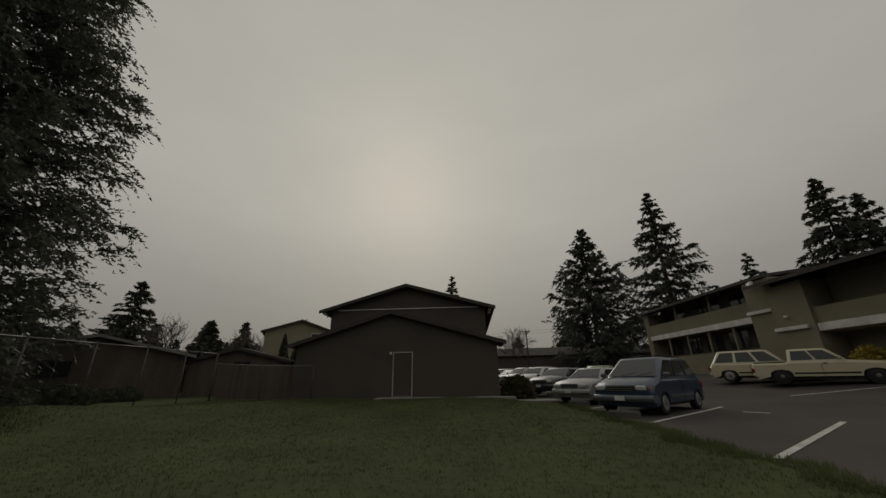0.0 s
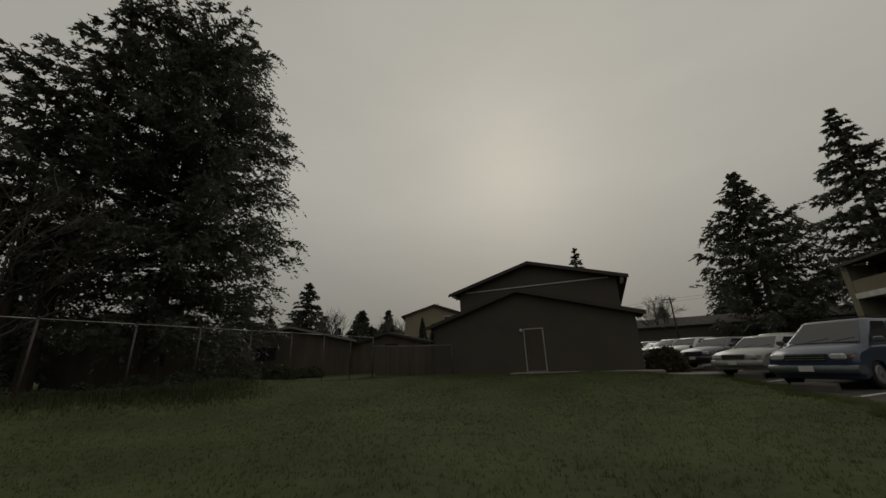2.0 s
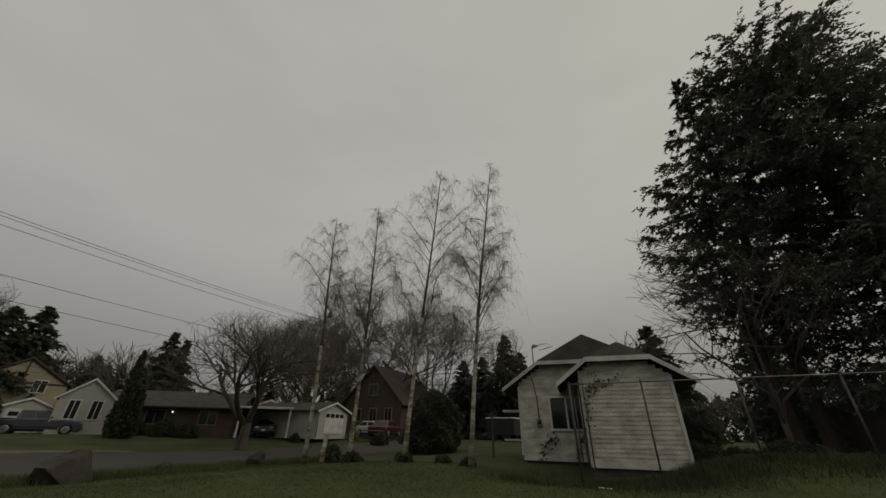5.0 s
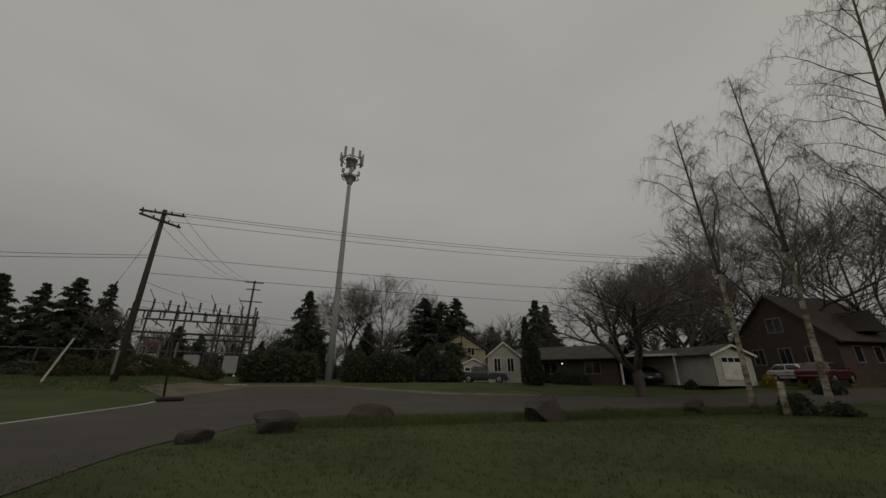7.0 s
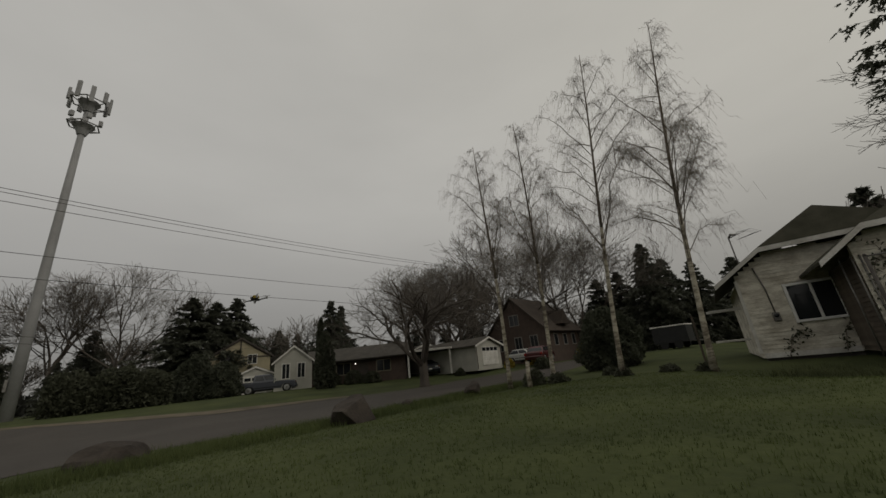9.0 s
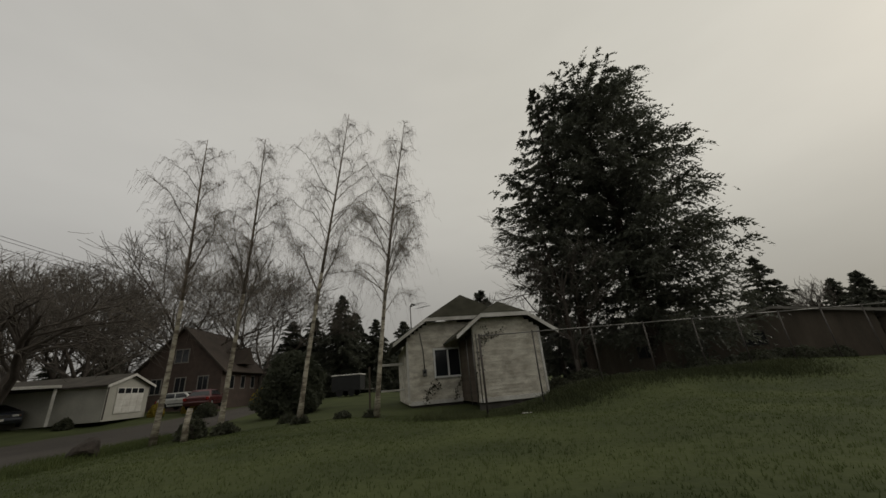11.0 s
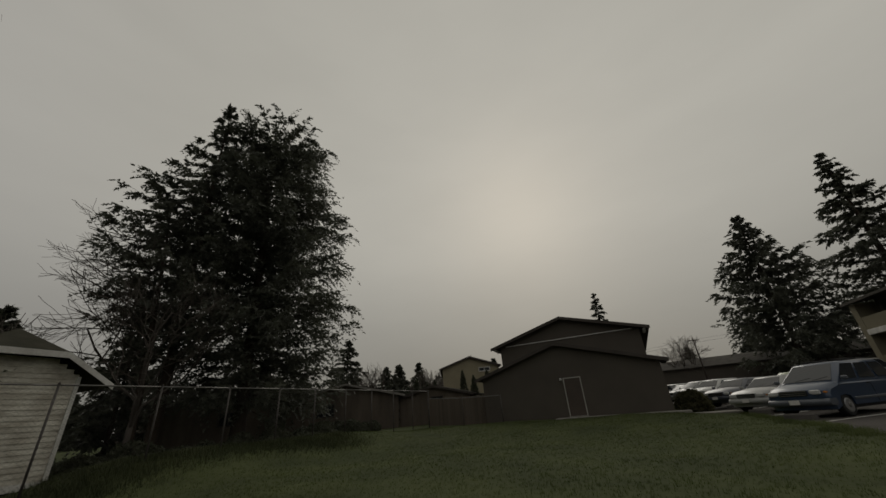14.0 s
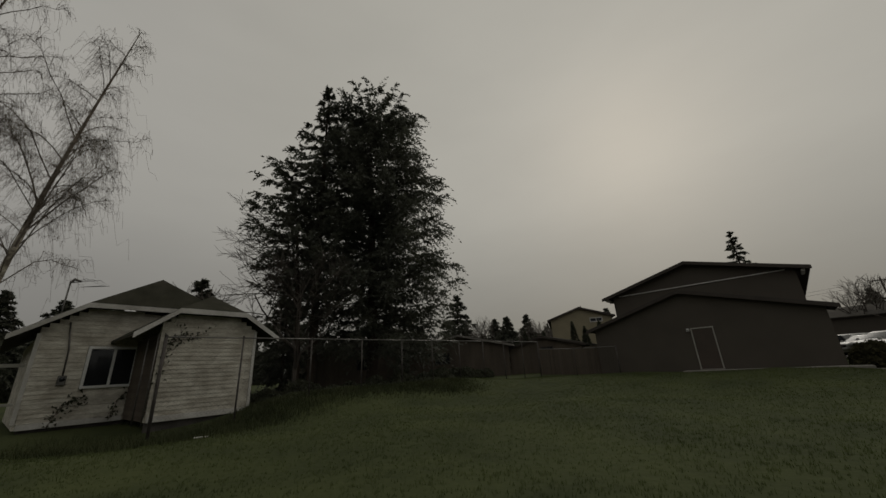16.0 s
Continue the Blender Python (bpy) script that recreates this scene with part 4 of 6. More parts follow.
    # meter, conduit and the mast with the service drop
    m = part("electric_meter", Geo().box((-2.660, -1.75, 1.02), (0.10, 0.20, 0.30), bev=0.02), M_GALV, h, "grey electric meter box")
    part("meter_glass", Geo().tube([(-2.610, -1.75, 1.06), (-2.540, -1.75, 1.06)], [0.075, 0.06], 12), M_GLASS, m, smooth=True)
    part("conduit", Geo().tube([(-2.660, -1.75, 1.17), (-2.660, -1.77, 2.0), (-2.640, -1.9, 2.85)], 0.022, 7), M_GALV, h, smooth=True)
    for y in (0.06, 0.24, -0.1):
        part("downpipe", Geo().tube([(0.06 if y > 0 else -0.3, y - 0.13, -0.4), (0.06 if y > 0 else -0.3, y - 0.13, 2.3)], 0.022, 7), M_GALV, h, smooth=True)
    mast = part("service_mast", Geo().tube([(-5.4, -2.0, 2.9), (-5.4, -2.0, 4.75)], 0.03, 7), M_GALV, h, smooth=True)
    part("weatherhead", Geo().tube([(-5.4, -2.0, 4.72), (-5.35, -1.9, 4.86), (-5.3, -1.7, 4.78)], [0.05, 0.06, 0.03], 7), M_GALV, mast)
    for k in range(3):
        part("service_wire", Geo().tube([(-5.4, -2.0, 4.7), (-5.2, -1.6 + 0.2 * k, 4.9), (-5.0, -1.1 + 0.1 * k, 4.65), (-5.5, -1.7, 4.6)], 0.009, 4), M_BLACK, mast)
    # side lean-to posts and rail seen past the corner
    part("porch_beam", Geo().box((-5.2, -2.720, 1.62), (0.10, 2.0, 0.12), bev=0.01), M_TRIM, h)
    part("porch_post", Geo().box((-5.2, -4.3, 0.55), (0.09, 0.09, 2.1), bev=0.01), M_WOODF, h)
    part("porch_rail", Geo().box((-5.2, -2.720, 0.35), (0.05, 2.0, 0.09), bev=0.01), M_TRIM, h)
    return h


white_house()


def vine(pts, seed, n, size=0.07):
    """A straggling leafless-looking creeper on the cottage wall."""
    rng = np.random.default_rng(seed)
    v = thing("wall_creeper", SH, "straggling dark creeper on the white boards", "climbing plant", "creepers on the cottage")
    g = Geo()
    g.tube(pts, [0.012] * (len(pts) - 1) + [0.004], 4)
    part("stem", g, M_TWIG, v)
    tri = []
    P = [np.array(p, float) for p in pts]
    for _ in range(n):
        j = rng.integers(0, len(P) - 1)
        c = P[j] + (P[j + 1] - P[j]) * rng.random() + rng.normal(0, 0.09, 3) * (0.25, 1, 1)
        c[0] = max(c[0], P[0][0])
        a, b = rng.normal(0, 1, 3) * (0.4, 1, 1), rng.normal(0, 1, 3) * (0.4, 1, 1)
        a, b = a / np.linalg.norm(a) * size, b / np.linalg.norm(b) * size
        tri += [c - a * 0.6, c + b, c + a]
    part("leaf_cluster", raw_mesh("leaf_cluster", tri, np.arange(len(tri)).reshape(-1, 3), M_HEDGE), None, v)["kind"] = "stuff"


vine([(0.06, 0.12, 0.9), (0.07, 0.2, 1.6), (0.07, 0.3, 2.0), (0.07, 0.55, 2.25), (0.07, 0.45, 2.6)], 1, 60)
vine([(0.07, 0.3, 2.0), (0.07, 0.7, 2.15), (0.07, 1.1, 2.3), (0.07, 1.5, 2.42)], 2, 46)
vine([(-2.650, -0.4, -0.3), (-2.640, -0.25, 0.3), (-2.640, 0.0, 0.7), (-2.640, 0.2, 1.3)], 3, 70)
vine([(-2.650, -1.8, -0.3), (-2.640, -1.6, 0.2), (-2.640, -1.35, 0.5), (-2.640, -1.1, 0.35)], 4, 90)


# ---- apartment wings beside the car park
AP = Matrix(((-0.995, 0.094, 0, 19.9), (-0.094, -0.995, 0, 38.2), (0, 0, 1, 0), (0, 0, 0, 1)))  # x outward, y along the front towards the lawn


def balcony_bay(h, y0, y1, zf, zt, x, npost):
    """A recessed bay: back wall coloured darker than the olive front, window panes between posts, a pale rail band at
    its foot.
    """
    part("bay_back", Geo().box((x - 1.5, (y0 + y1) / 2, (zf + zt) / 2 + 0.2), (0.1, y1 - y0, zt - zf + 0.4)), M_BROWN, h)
    n = npost
    for i in range(n):
        a, b = y0 + (y1 - y0) * i / n, y0 + (y1 - y0) * (i + 1) / n
        w = part("bay_window", Geo().box((x - 1.43, (a + b) / 2, zf + (zt - zf) * 0.52), (0.03, (b - a) * 0.72, (zt - zf) * 0.74)), M_GLASS, h)
        part("frame", Geo().box((x - 1.41, (a + b) / 2, zf + (zt - zf) * 0.52), (0.05, 0.06, (zt - zf) * 0.74)), M_OLIVE, w)
        if i:
            part("bay_post", Geo().box((x - 0.12, a, (zf + zt) / 2), (0.13, 0.13, zt - zf), bev=0.01), M_OLIVE, h)


def apartments():
    h = thing("apartment_building", AP, "two-storey olive stucco apartment block with pale balcony bands", "building")
    # far wing
    z0 = 0.2
    part("end_wall", Geo().box((-0.9, 0.35, (z0 + 6.7) / 2), (1.8, 0.7, 6.7 - z0)), M_OLIVE, h)
    part("parapet", Geo().box((-0.12, 7.0, 5.0), (0.2, 12.6, 1.0), bev=0.01), M_OLIVE, h)
    part("pale_band", Geo().box((0.0, 7.0, 4.27), (0.16, 12.6, 0.42), bev=0.015), M_TRIM, h)
    part("floor_slab", Geo().box((-0.85, 7.0, 4.2), (1.5, 12.6, 0.3)), M_OLIVE, h)
    part("low_wall", Geo().box((-0.12, 7.0, 1.3), (0.2, 12.6, 2.2), bev=0.01), M_OLIVE, h)
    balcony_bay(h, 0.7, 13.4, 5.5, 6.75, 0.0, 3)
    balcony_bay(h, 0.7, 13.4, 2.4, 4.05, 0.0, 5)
    part("core_wall", Geo().box((-6.0, 6.8, 3.4), (8.8, 13.4, 6.6)), M_OLIVE, h)
    # stair blocks
    part("stair_block", Geo().box((0.05, 14.55, 3.4), (1.3, 2.1, 6.4), bev=0.02), M_OLIVE, h)
    part("ledge", Geo().box((0.78, 14.4, 4.55), (0.18, 1.9, 0.2), bev=0.02), M_TRIM, h)
    part("stair_block", Geo().box((0.45, 16.75, 3.0), (1.5, 2.3, 5.6), bev=0.02), M_OLIVE, h)
    part("ledge", Geo().box((1.28, 16.6, 3.22), (0.18, 2.0, 0.2), bev=0.02), M_TRIM, h)
    # near wing
    part("parapet", Geo().box((0.9, 22.5, 3.75), (0.2, 9.2, 0.9), bev=0.01), M_OLIVE, h)
    part("pale_band", Geo().box((1.02, 22.5, 3.12), (0.16, 9.2, 0.4), bev=0.015), M_TRIM, h)
    part("floor_slab", Geo().box((0.1, 22.5, 3.0), (1.5, 9.2, 0.3)), M_OLIVE, h)
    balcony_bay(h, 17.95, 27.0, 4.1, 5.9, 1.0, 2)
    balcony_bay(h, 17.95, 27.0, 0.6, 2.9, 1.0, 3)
    part("core_wall", Geo().box((-5.4, 20.6, 3.1), (10.0, 13.6, 5.6)), M_OLIVE, h)
    # roofs
    part("roof", Geo().add([(0.4, -0.3, 6.72), (0.9, 15.4, 6.62), (-5.5, 15.4, 7.5), (-5.5, -0.3, 7.6), (-12, -0.3, 6.7), (-12, 15.4, 6.6),
                            (0.4, -0.3, 6.92), (0.9, 15.4, 6.82), (-5.5, 15.4, 7.7), (-5.5, -0.3, 7.8), (-12, -0.3, 6.9), (-12, 15.4, 6.8)],
                           [(6, 7, 8, 9), (9, 8, 11, 10), (3, 2, 1, 0), (4, 5, 2, 3), (0, 1, 7, 6), (1, 2, 8, 7), (2, 5, 11, 8), (0, 6, 9, 3), (3, 9, 10, 4), (4, 10, 11, 5)]), M_ROOF, h)
    part("roof", Geo().add([(2.0, 15.0, 5.85), (2.0, 29, 5.75), (-4.5, 29, 7.4), (-4.5, 15.0, 7.5), (-12, 29, 5.75), (-12, 15.0, 5.85),
                            (2.0, 15.0, 6.05), (2.0, 29, 5.95), (-4.5, 29, 7.6), (-4.5, 15.0, 7.7), (-12, 29, 5.95), (-12, 15.0, 6.05)],
                           [(6, 7, 8, 9), (9, 8, 10, 11), (3, 2, 1, 0), (5, 4, 2, 3), (0, 1, 7, 6), (1, 2, 8, 7), (2, 4, 10, 8), (0, 6, 9, 3), (3, 9, 11, 5), (5, 11, 10, 4)]), M_ROOF, h)
    g = Geo().tube([(0.86, 14.5, 6.25), (0.96, 14.5, 6.28), (1.02, 14.5, 6.3)], [0.05, 0.2, 0.30], 16)
    part("satellite_dish", g, M_LAMPG, h, "pale satellite dish", smooth=True)
    part("flood_lamp", Geo().box((1.28, 16.5, 3.9), (0.16, 0.22, 0.14), bev=0.03), M_TRIM, h, "pale wall lamp")


apartments()


# ---- vehicles
def loft(sections, close=True):
    g = Geo()
    n = len(sections[0])
    v = [p for s in sections for p in s]
    f = []
    for i in range(len(sections) - 1):
        f += [(i * n + k, i * n + (k + 1) % n, i * n + n + (k + 1) % n, i * n + n + k) for k in range(n)]
    if close:
        f += [tuple(range(n - 1, -1, -1)), tuple(range((len(sections) - 1) * n, len(sections) * n))]
    return g.add(v, f)


def bumper(x, w, z, r, s):
    """A bumper bowed in plan, wrapping round the corners."""
    secs = []
    for t in (-1.0, -0.97, -0.85, -0.5, 0.0, 0.5, 0.85, 0.97, 1.0):
        bx = x - 0.16 * abs(t) ** 3 - (0.18 if abs(t) == 1.0 else 0)
        secs.append([(s * (bx + r * 0.7 * math.cos(a)) - s * 0.05, t * w, z + r * math.sin(a)) for a in [math.pi * (k / 4) for k in range(8)]])
    return loft(secs)


def smooth_part(name, g, material, parent, angle):
    me = g.mesh(name, material)
    me.shade_smooth()
    me.set_sharp_from_angle(angle=radians(angle))
    return part(name, me, None, parent)


def car(name, m, label, paint, L=4.6, W=1.78, H=1.42, belt=0.92, hood=0.95, hood_x=1.25, wind=0.75, rear_x=-1.7, rear_in=0.45,
        deck=0.95, wheel_r=0.31, fw=1.42, rw=-1.40, group="parked cars", category="car", grille=M_BLACK, lower=None, bed=False, two_tone=None, rack=False, rim=None):
    """A car along +x (front), standing on z=0. hood_x: foot of the windscreen; rear_x: foot of the rear window."""
    c = thing(name, m, label, category, group)
    hl, w = L / 2, W / 2
    ra = wheel_r + 0.07

    def arch(cx, lo):
        return [(cx + ra * math.cos(a), max(lo, wheel_r + ra * math.sin(a))) for a in [math.pi * k / 8 for k in range(9)]]

    lo = 0.24
    # side outline, front bottom round to the rear
    top = [(hl - 0.05, 0.42), (hl, 0.55), (hl - 0.04, hood - 0.20), (hl - 0.22, hood - 0.08), (hood_x, hood + 0.02), (hood_x - 0.02, belt + 0.02), (rear_x, belt + 0.04)]
    if bed:
        top += [(rear_x - 0.02, deck), (-hl + 0.03, deck), (-hl, deck - 0.05), (-hl, 0.5), (-hl + 0.04, 0.4)]
    else:
        top += [(rear_x - 0.05, deck), (-hl + 0.12, deck - 0.02), (-hl + 0.01, deck - 0.14), (-hl, 0.5), (-hl + 0.05, 0.38)]
    bot = [(-hl + 0.10, lo)] + [p for p in reversed(arch(rw, lo))] + [p for p in reversed(arch(fw, lo))] + [(hl - 0.12, lo)]
    outline = top + bot
    secs = []
    for t in (-1.0, -0.985, -0.95, -0.86, -0.7, -0.4, 0.0, 0.4, 0.7, 0.86, 0.95, 0.985, 1.0):
        k = abs(t)
        row_pts = []
        for x, z in outline:
            hi = sstep(0.55, 0.9, z)
            dz = -0.075 * k ** 4 * hi - (0.05 * sstep(0.94, 1.0, k) * sstep(0.5, 0.8, z))
            dx = -0.20 * k ** 3.5 * sstep(hl - 0.75, hl, x) + 0.14 * k ** 4 * sstep(hl - 0.6, hl, -x)
            # flanks swell at mid height
            tuck = 1 - (0.03 * abs(z - 0.62) / 0.4 if k > 0.9 else 0)
            row_pts.append((x + dx, t * w * tuck, z + dz))
        secs.append(row_pts)
    body = smooth_part("body", loft(secs), paint, c, 32)
    # cabin
    ra0, ra1 = rear_x + 0.02, hood_x - 0.02
    rt0, rt1 = rear_x + rear_in, hood_x - wind
    wb, wt = w - 0.06, w - 0.24
    zt = H - 0.06

    def ring(z, x0, x1, ww, e=0.10):
        return [(x1, -ww + e, z), (x1, ww - e, z), (x1 - e, ww, z), (x0 + e, ww, z), (x0, ww - e, z), (x0, -ww + e, z), (x0 + e, -ww, z), (x1 - e, -ww, z)]

    cab = loft([ring(belt - 0.05, ra0, ra1, wb), ring(zt, rt0, rt1, wt), ring(zt + 0.03, rt0 + 0.03, rt1 - 0.05, wt - 0.03, 0.12), ring(H - 0.012, rt0 + 0.14, rt1 - 0.18, wt - 0.13, 0.16), ring(H, rt0 + 0.40, rt1 - 0.50, wt - 0.40, 0.2)])
    smooth_part("cabin", cab, two_tone or paint, c, 40)

    def lerp(a, b, t):
        return tuple(a[i] + (b[i] - a[i]) * t for i in range(3))

    def pane(nm, q, off, mt=M_CARGLASS):
        o = Vector(off)
        part(nm, Geo().prism([Vector(p) + o for p in q], (0, 0, 0), o * 0.6), mt, c)

    zb = belt + 0.03
    # windscreen, rear window
    tz = (zb - belt + 0.05) / (zt - belt + 0.05)
    xb = ra1 + (rt1 - ra1) * tz
    xr = ra0 + (rt0 - ra0) * tz
    yb, yt = wb - 0.13, wt - 0.11
    pane("windscreen", [(xb, -yb, zb), (xb, yb, zb), (rt1 + 0.02, yt, zt - 0.03), (rt1 + 0.02, -yt, zt - 0.03)], (0.012, 0, 0.008))
    pane("rear_window", [(xr, yb, zb), (xr, -yb, zb), (rt0 - 0.01, -yt, zt - 0.05), (rt0 - 0.01, yt, zt - 0.05)], (-0.012, 0, 0.006))
    # side windows
    nwin = 3 if (rt1 - rt0) > 1.9 else 2
    for sy in (-1, 1):
        for i in range(nwin):
            a0, a1 = i / nwin + 0.025, (i + 1) / nwin - 0.025
            lo0, lo1 = xr + 0.10, xb - 0.12
            hi0, hi1 = rt0 + 0.10, rt1 - 0.10
            yb2 = wb + (wt - wb) * tz
            q = [(lo0 + (lo1 - lo0) * a0, sy * yb2, zb + 0.02), (lo0 + (lo1 - lo0) * a1, sy * yb2, zb + 0.02), (hi0 + (hi1 - hi0) * a1, sy * (wt + 0.012), zt - 0.05), (hi0 + (hi1 - hi0) * a0, sy * (wt + 0.012), zt - 0.05)]
            pane("side_window", q, (0, sy * 0.012, 0.002))
        mir = part("mirror", Geo().box((hood_x - 0.28, sy * (w + 0.08), belt + 0.08), (0.10, 0.18, 0.13), bev=0.03), lower or paint, c)
        part("door_seam", Geo().box(((ra0 + ra1) / 2 + 0.1, sy * (w - 0.002), 0.62), (0.012, 0.008, 0.55)), M_BLACK, c)
        part("door_handle", Geo().box(((ra0 + ra1) / 2 + 0.24, sy * (w + 0.008), belt - 0.12), (0.16, 0.03, 0.035), bev=0.008), M_BLACK, c)
        part("side_moulding", Geo().box(((fw + rw) / 2, sy * (w + 0.002), 0.50), (fw - rw - 2 * ra - 0.06, 0.025, 0.07), bev=0.008), lower or M_BLACK, c)
        part("headlight", Geo().box((hl - 0.085, sy * (w - 0.34), hood - 0.27), (0.12, 0.36, 0.14), -sy * 14, bev=0.03), M_LAMPG, c)
        part("indicator", Geo().box((hl - 0.20, sy * (w - 0.10), hood - 0.28), (0.14, 0.07, 0.09), -sy * 35, bev=0.03), M_AMBER, c)
        part("tail_light", Geo().box((-hl + 0.03, sy * (w - 0.12), (deck if not bed else 0.9) - 0.24), (0.07, 0.20, 0.22), bev=0.02), M_REDL, c)
    g = part("grille", Geo().box((hl - 0.03, 0, hood - 0.28), (0.06, W - 1.02, 0.17), bev=0.015), M_BLACK, c)
    for k in range(3):
        part("grille_bar", Geo().box((hl + 0.008, 0, hood - 0.335 + 0.055 * k), (0.03, W - 1.04, 0.022)), M_CHROME, g)
    smooth_part("front_bumper", bumper(hl + 0.06, w + 0.005, 0.46, 0.10, 1), lower or paint, c, 50)
    smooth_part("rear_bumper", bumper(hl + 0.05, w + 0.005, 0.46, 0.09, -1), lower or paint, c, 50)
    part("plate", Geo().box((hl + 0.09, 0.0, 0.47), (0.012, 0.30, 0.13), bev=0.004), M_TRIM, c)
    part("underbody", Geo().box((0, 0, 0.30), (L - 0.5, W - 0.30, 0.16)), M_BLACK, c)
    part("dashboard", Geo().box((hood_x - 0.3, 0, belt - 0.02), (0.5, W - 0.4, 0.05), bev=0.01), M_BLACK, c)
    for k in (-1, 1):
        part("wiper", Geo().tube([(hood_x - 0.02, k * 0.25, belt + 0.06), (hood_x - 0.10, k * 0.25 + 0.42, belt + 0.14)], 0.010, 4), M_BLACK, c)
    if bed:
        part("bed_floor", Geo().box(((rear_x - hl) / 2, 0, deck + 0.004), (hl + rear_x - 0.16, W - 0.24, 0.008)), M_BLACK, c)
    if rack:
        for sy in (-1, 1):
            part("roof_rail", Geo().tube([(rt0 + 0.2, sy * (wt - 0.15), H + 0.05), (rt1 - 0.5, sy * (wt - 0.15), H + 0.05)], 0.018, 6), M_BLACK, c)
        for xx in (rt0 + 0.35, rt1 - 0.7):
            part("roof_bar", Geo().tube([(xx, -wt + 0.15, H + 0.055), (xx, wt - 0.15, H + 0.055)], 0.015, 6), M_BLACK, c)
    for cx in (fw, rw):
        for sy in (-1, 1):
            wh = part("wheel", Geo().tube([(cx, sy * (w - 0.03), wheel_r), (cx, sy * (w - 0.05), wheel_r)], wheel_r * 0.62, 18), M_RIM, c)
            ty = [(cx, sy * (w - 0.015 - d), wheel_r) for d in (0.0, 0.03, 0.19, 0.22)]
            part("tyre", Geo().tube(ty, [wheel_r * 0.9, wheel_r, wheel_r, wheel_r * 0.9], 22), M_TYRE, wh, smooth=False)
            part("rim", Geo().tube([(cx, sy * (w - 0.012), wheel_r), (cx, sy * (w + 0.004), wheel_r)], [wheel_r * 0.66, wheel_r * 0.56], 18), rim or M_RIM, wh)
            part("hub_cap", Geo().tube([(cx, sy * (w + 0.002), wheel_r), (cx, sy * (w + 0.016), wheel_r)], [wheel_r * 0.24, wheel_r * 0.16], 12), M_GALV, wh)
    return c


P_BLUE = paint_mat("metallic_blue_paint", (0.020, 0.040, 0.078))
P_SILVER = paint_mat("silver_paint", (0.30, 0.30, 0.285))
P_DARK = paint_mat("dark_blue_grey_paint", (0.045, 0.050, 0.065))
P_WHITE = paint_mat("white_car_paint", (0.50, 0.50, 0.475))
P_CREAM = paint_mat("cream_car_paint", (0.56, 0.50, 0.34))
P_GREEN = paint_mat("pale_green_paint", (0.26, 0.31, 0.18))
P_RED = paint_mat("red_car_paint", (0.075, 0.012, 0.014))
P_BUMP = paint_mat("grey_blue_bumper", (0.085, 0.095, 0.11))
P_GREYV = paint_mat("grey_van_paint", (0.30, 0.30, 0.29))


def stand(x, y, rz):
    return pose(x, y, ground_z(x, y) + 0.014, 0, 0, rz)


VAN = dict(L=4.5, W=1.83, H=1.68, belt=1.04, hood=1.02, hood_x=1.42, wind=0.85, rear_x=-2.12, rear_in=0.28, deck=1.02, fw=1.38, rw=-1.45, wheel_r=0.32)
FACE = 224.0
car("minivan", stand(7.70, 12.75, FACE), "metallic blue minivan with a chrome grille, parked nose to the lawn", P_BLUE, category="minivan", lower=P_BUMP, rack=True, **VAN)
row = (("sedan", "silver four-door sedan parked beside the minivan", P_SILVER, {}), ("sedan", "dark blue-grey sedan parked in the row", P_DARK, dict(H=1.40)),
       ("sedan", "white sedan parked in the row", P_WHITE, {}), ("hatchback", "silver hatchback parked in the row", P_SILVER, dict(L=4.1, rear_x=-1.8, rear_in=0.5, deck=0.98, fw=1.25, rw=-1.25)),
       ("sedan", "white sedan parked in the row", P_WHITE, dict(H=1.38)), ("minivan", "white minivan at the far end of the row", P_WHITE, VAN))
for i, (nm, lb, pt, kw) in enumerate(row):
    car(nm, stand(7.30 - 0.45 * i, 16.9 + 4.4 * i, FACE + (i % 3) - 1), lb, pt, category="minivan" if nm == "minivan" else "car", **kw)
car("minivan", stand(14.6, 27.6, 40), "grey minivan parked across the aisle", P_GREYV, category="minivan", **VAN)
car("sedan", stand(12.3, 30.5, 40), "pale green sedan parked across the aisle", P_GREEN)
PICK = dict(L=5.1, W=1.76, H=1.62, belt=1.05, hood=1.04, hood_x=0.95, wind=0.62, rear_x=-1.15, rear_in=0.10, deck=1.03, fw=1.62, rw=-1.45, wheel_r=0.36, bed=True)
car("pickup_truck", stand(18.35, 18.45, -41.5), "cream extended-cab pickup parked by the apartments", P_CREAM, category="pickup", rim=M_BLACK, **PICK)
car("station_wagon", stand(18.05, 21.7, -41), "cream estate car with dark windows behind the pickup", P_CREAM,
    L=4.8, W=1.8, H=1.70, belt=1.02, hood=1.02, hood_x=1.15, wind=0.70, rear_x=-2.25, rear_in=0.40, deck=1.0, fw=1.45, rw=-1.45, wheel_r=0.34)


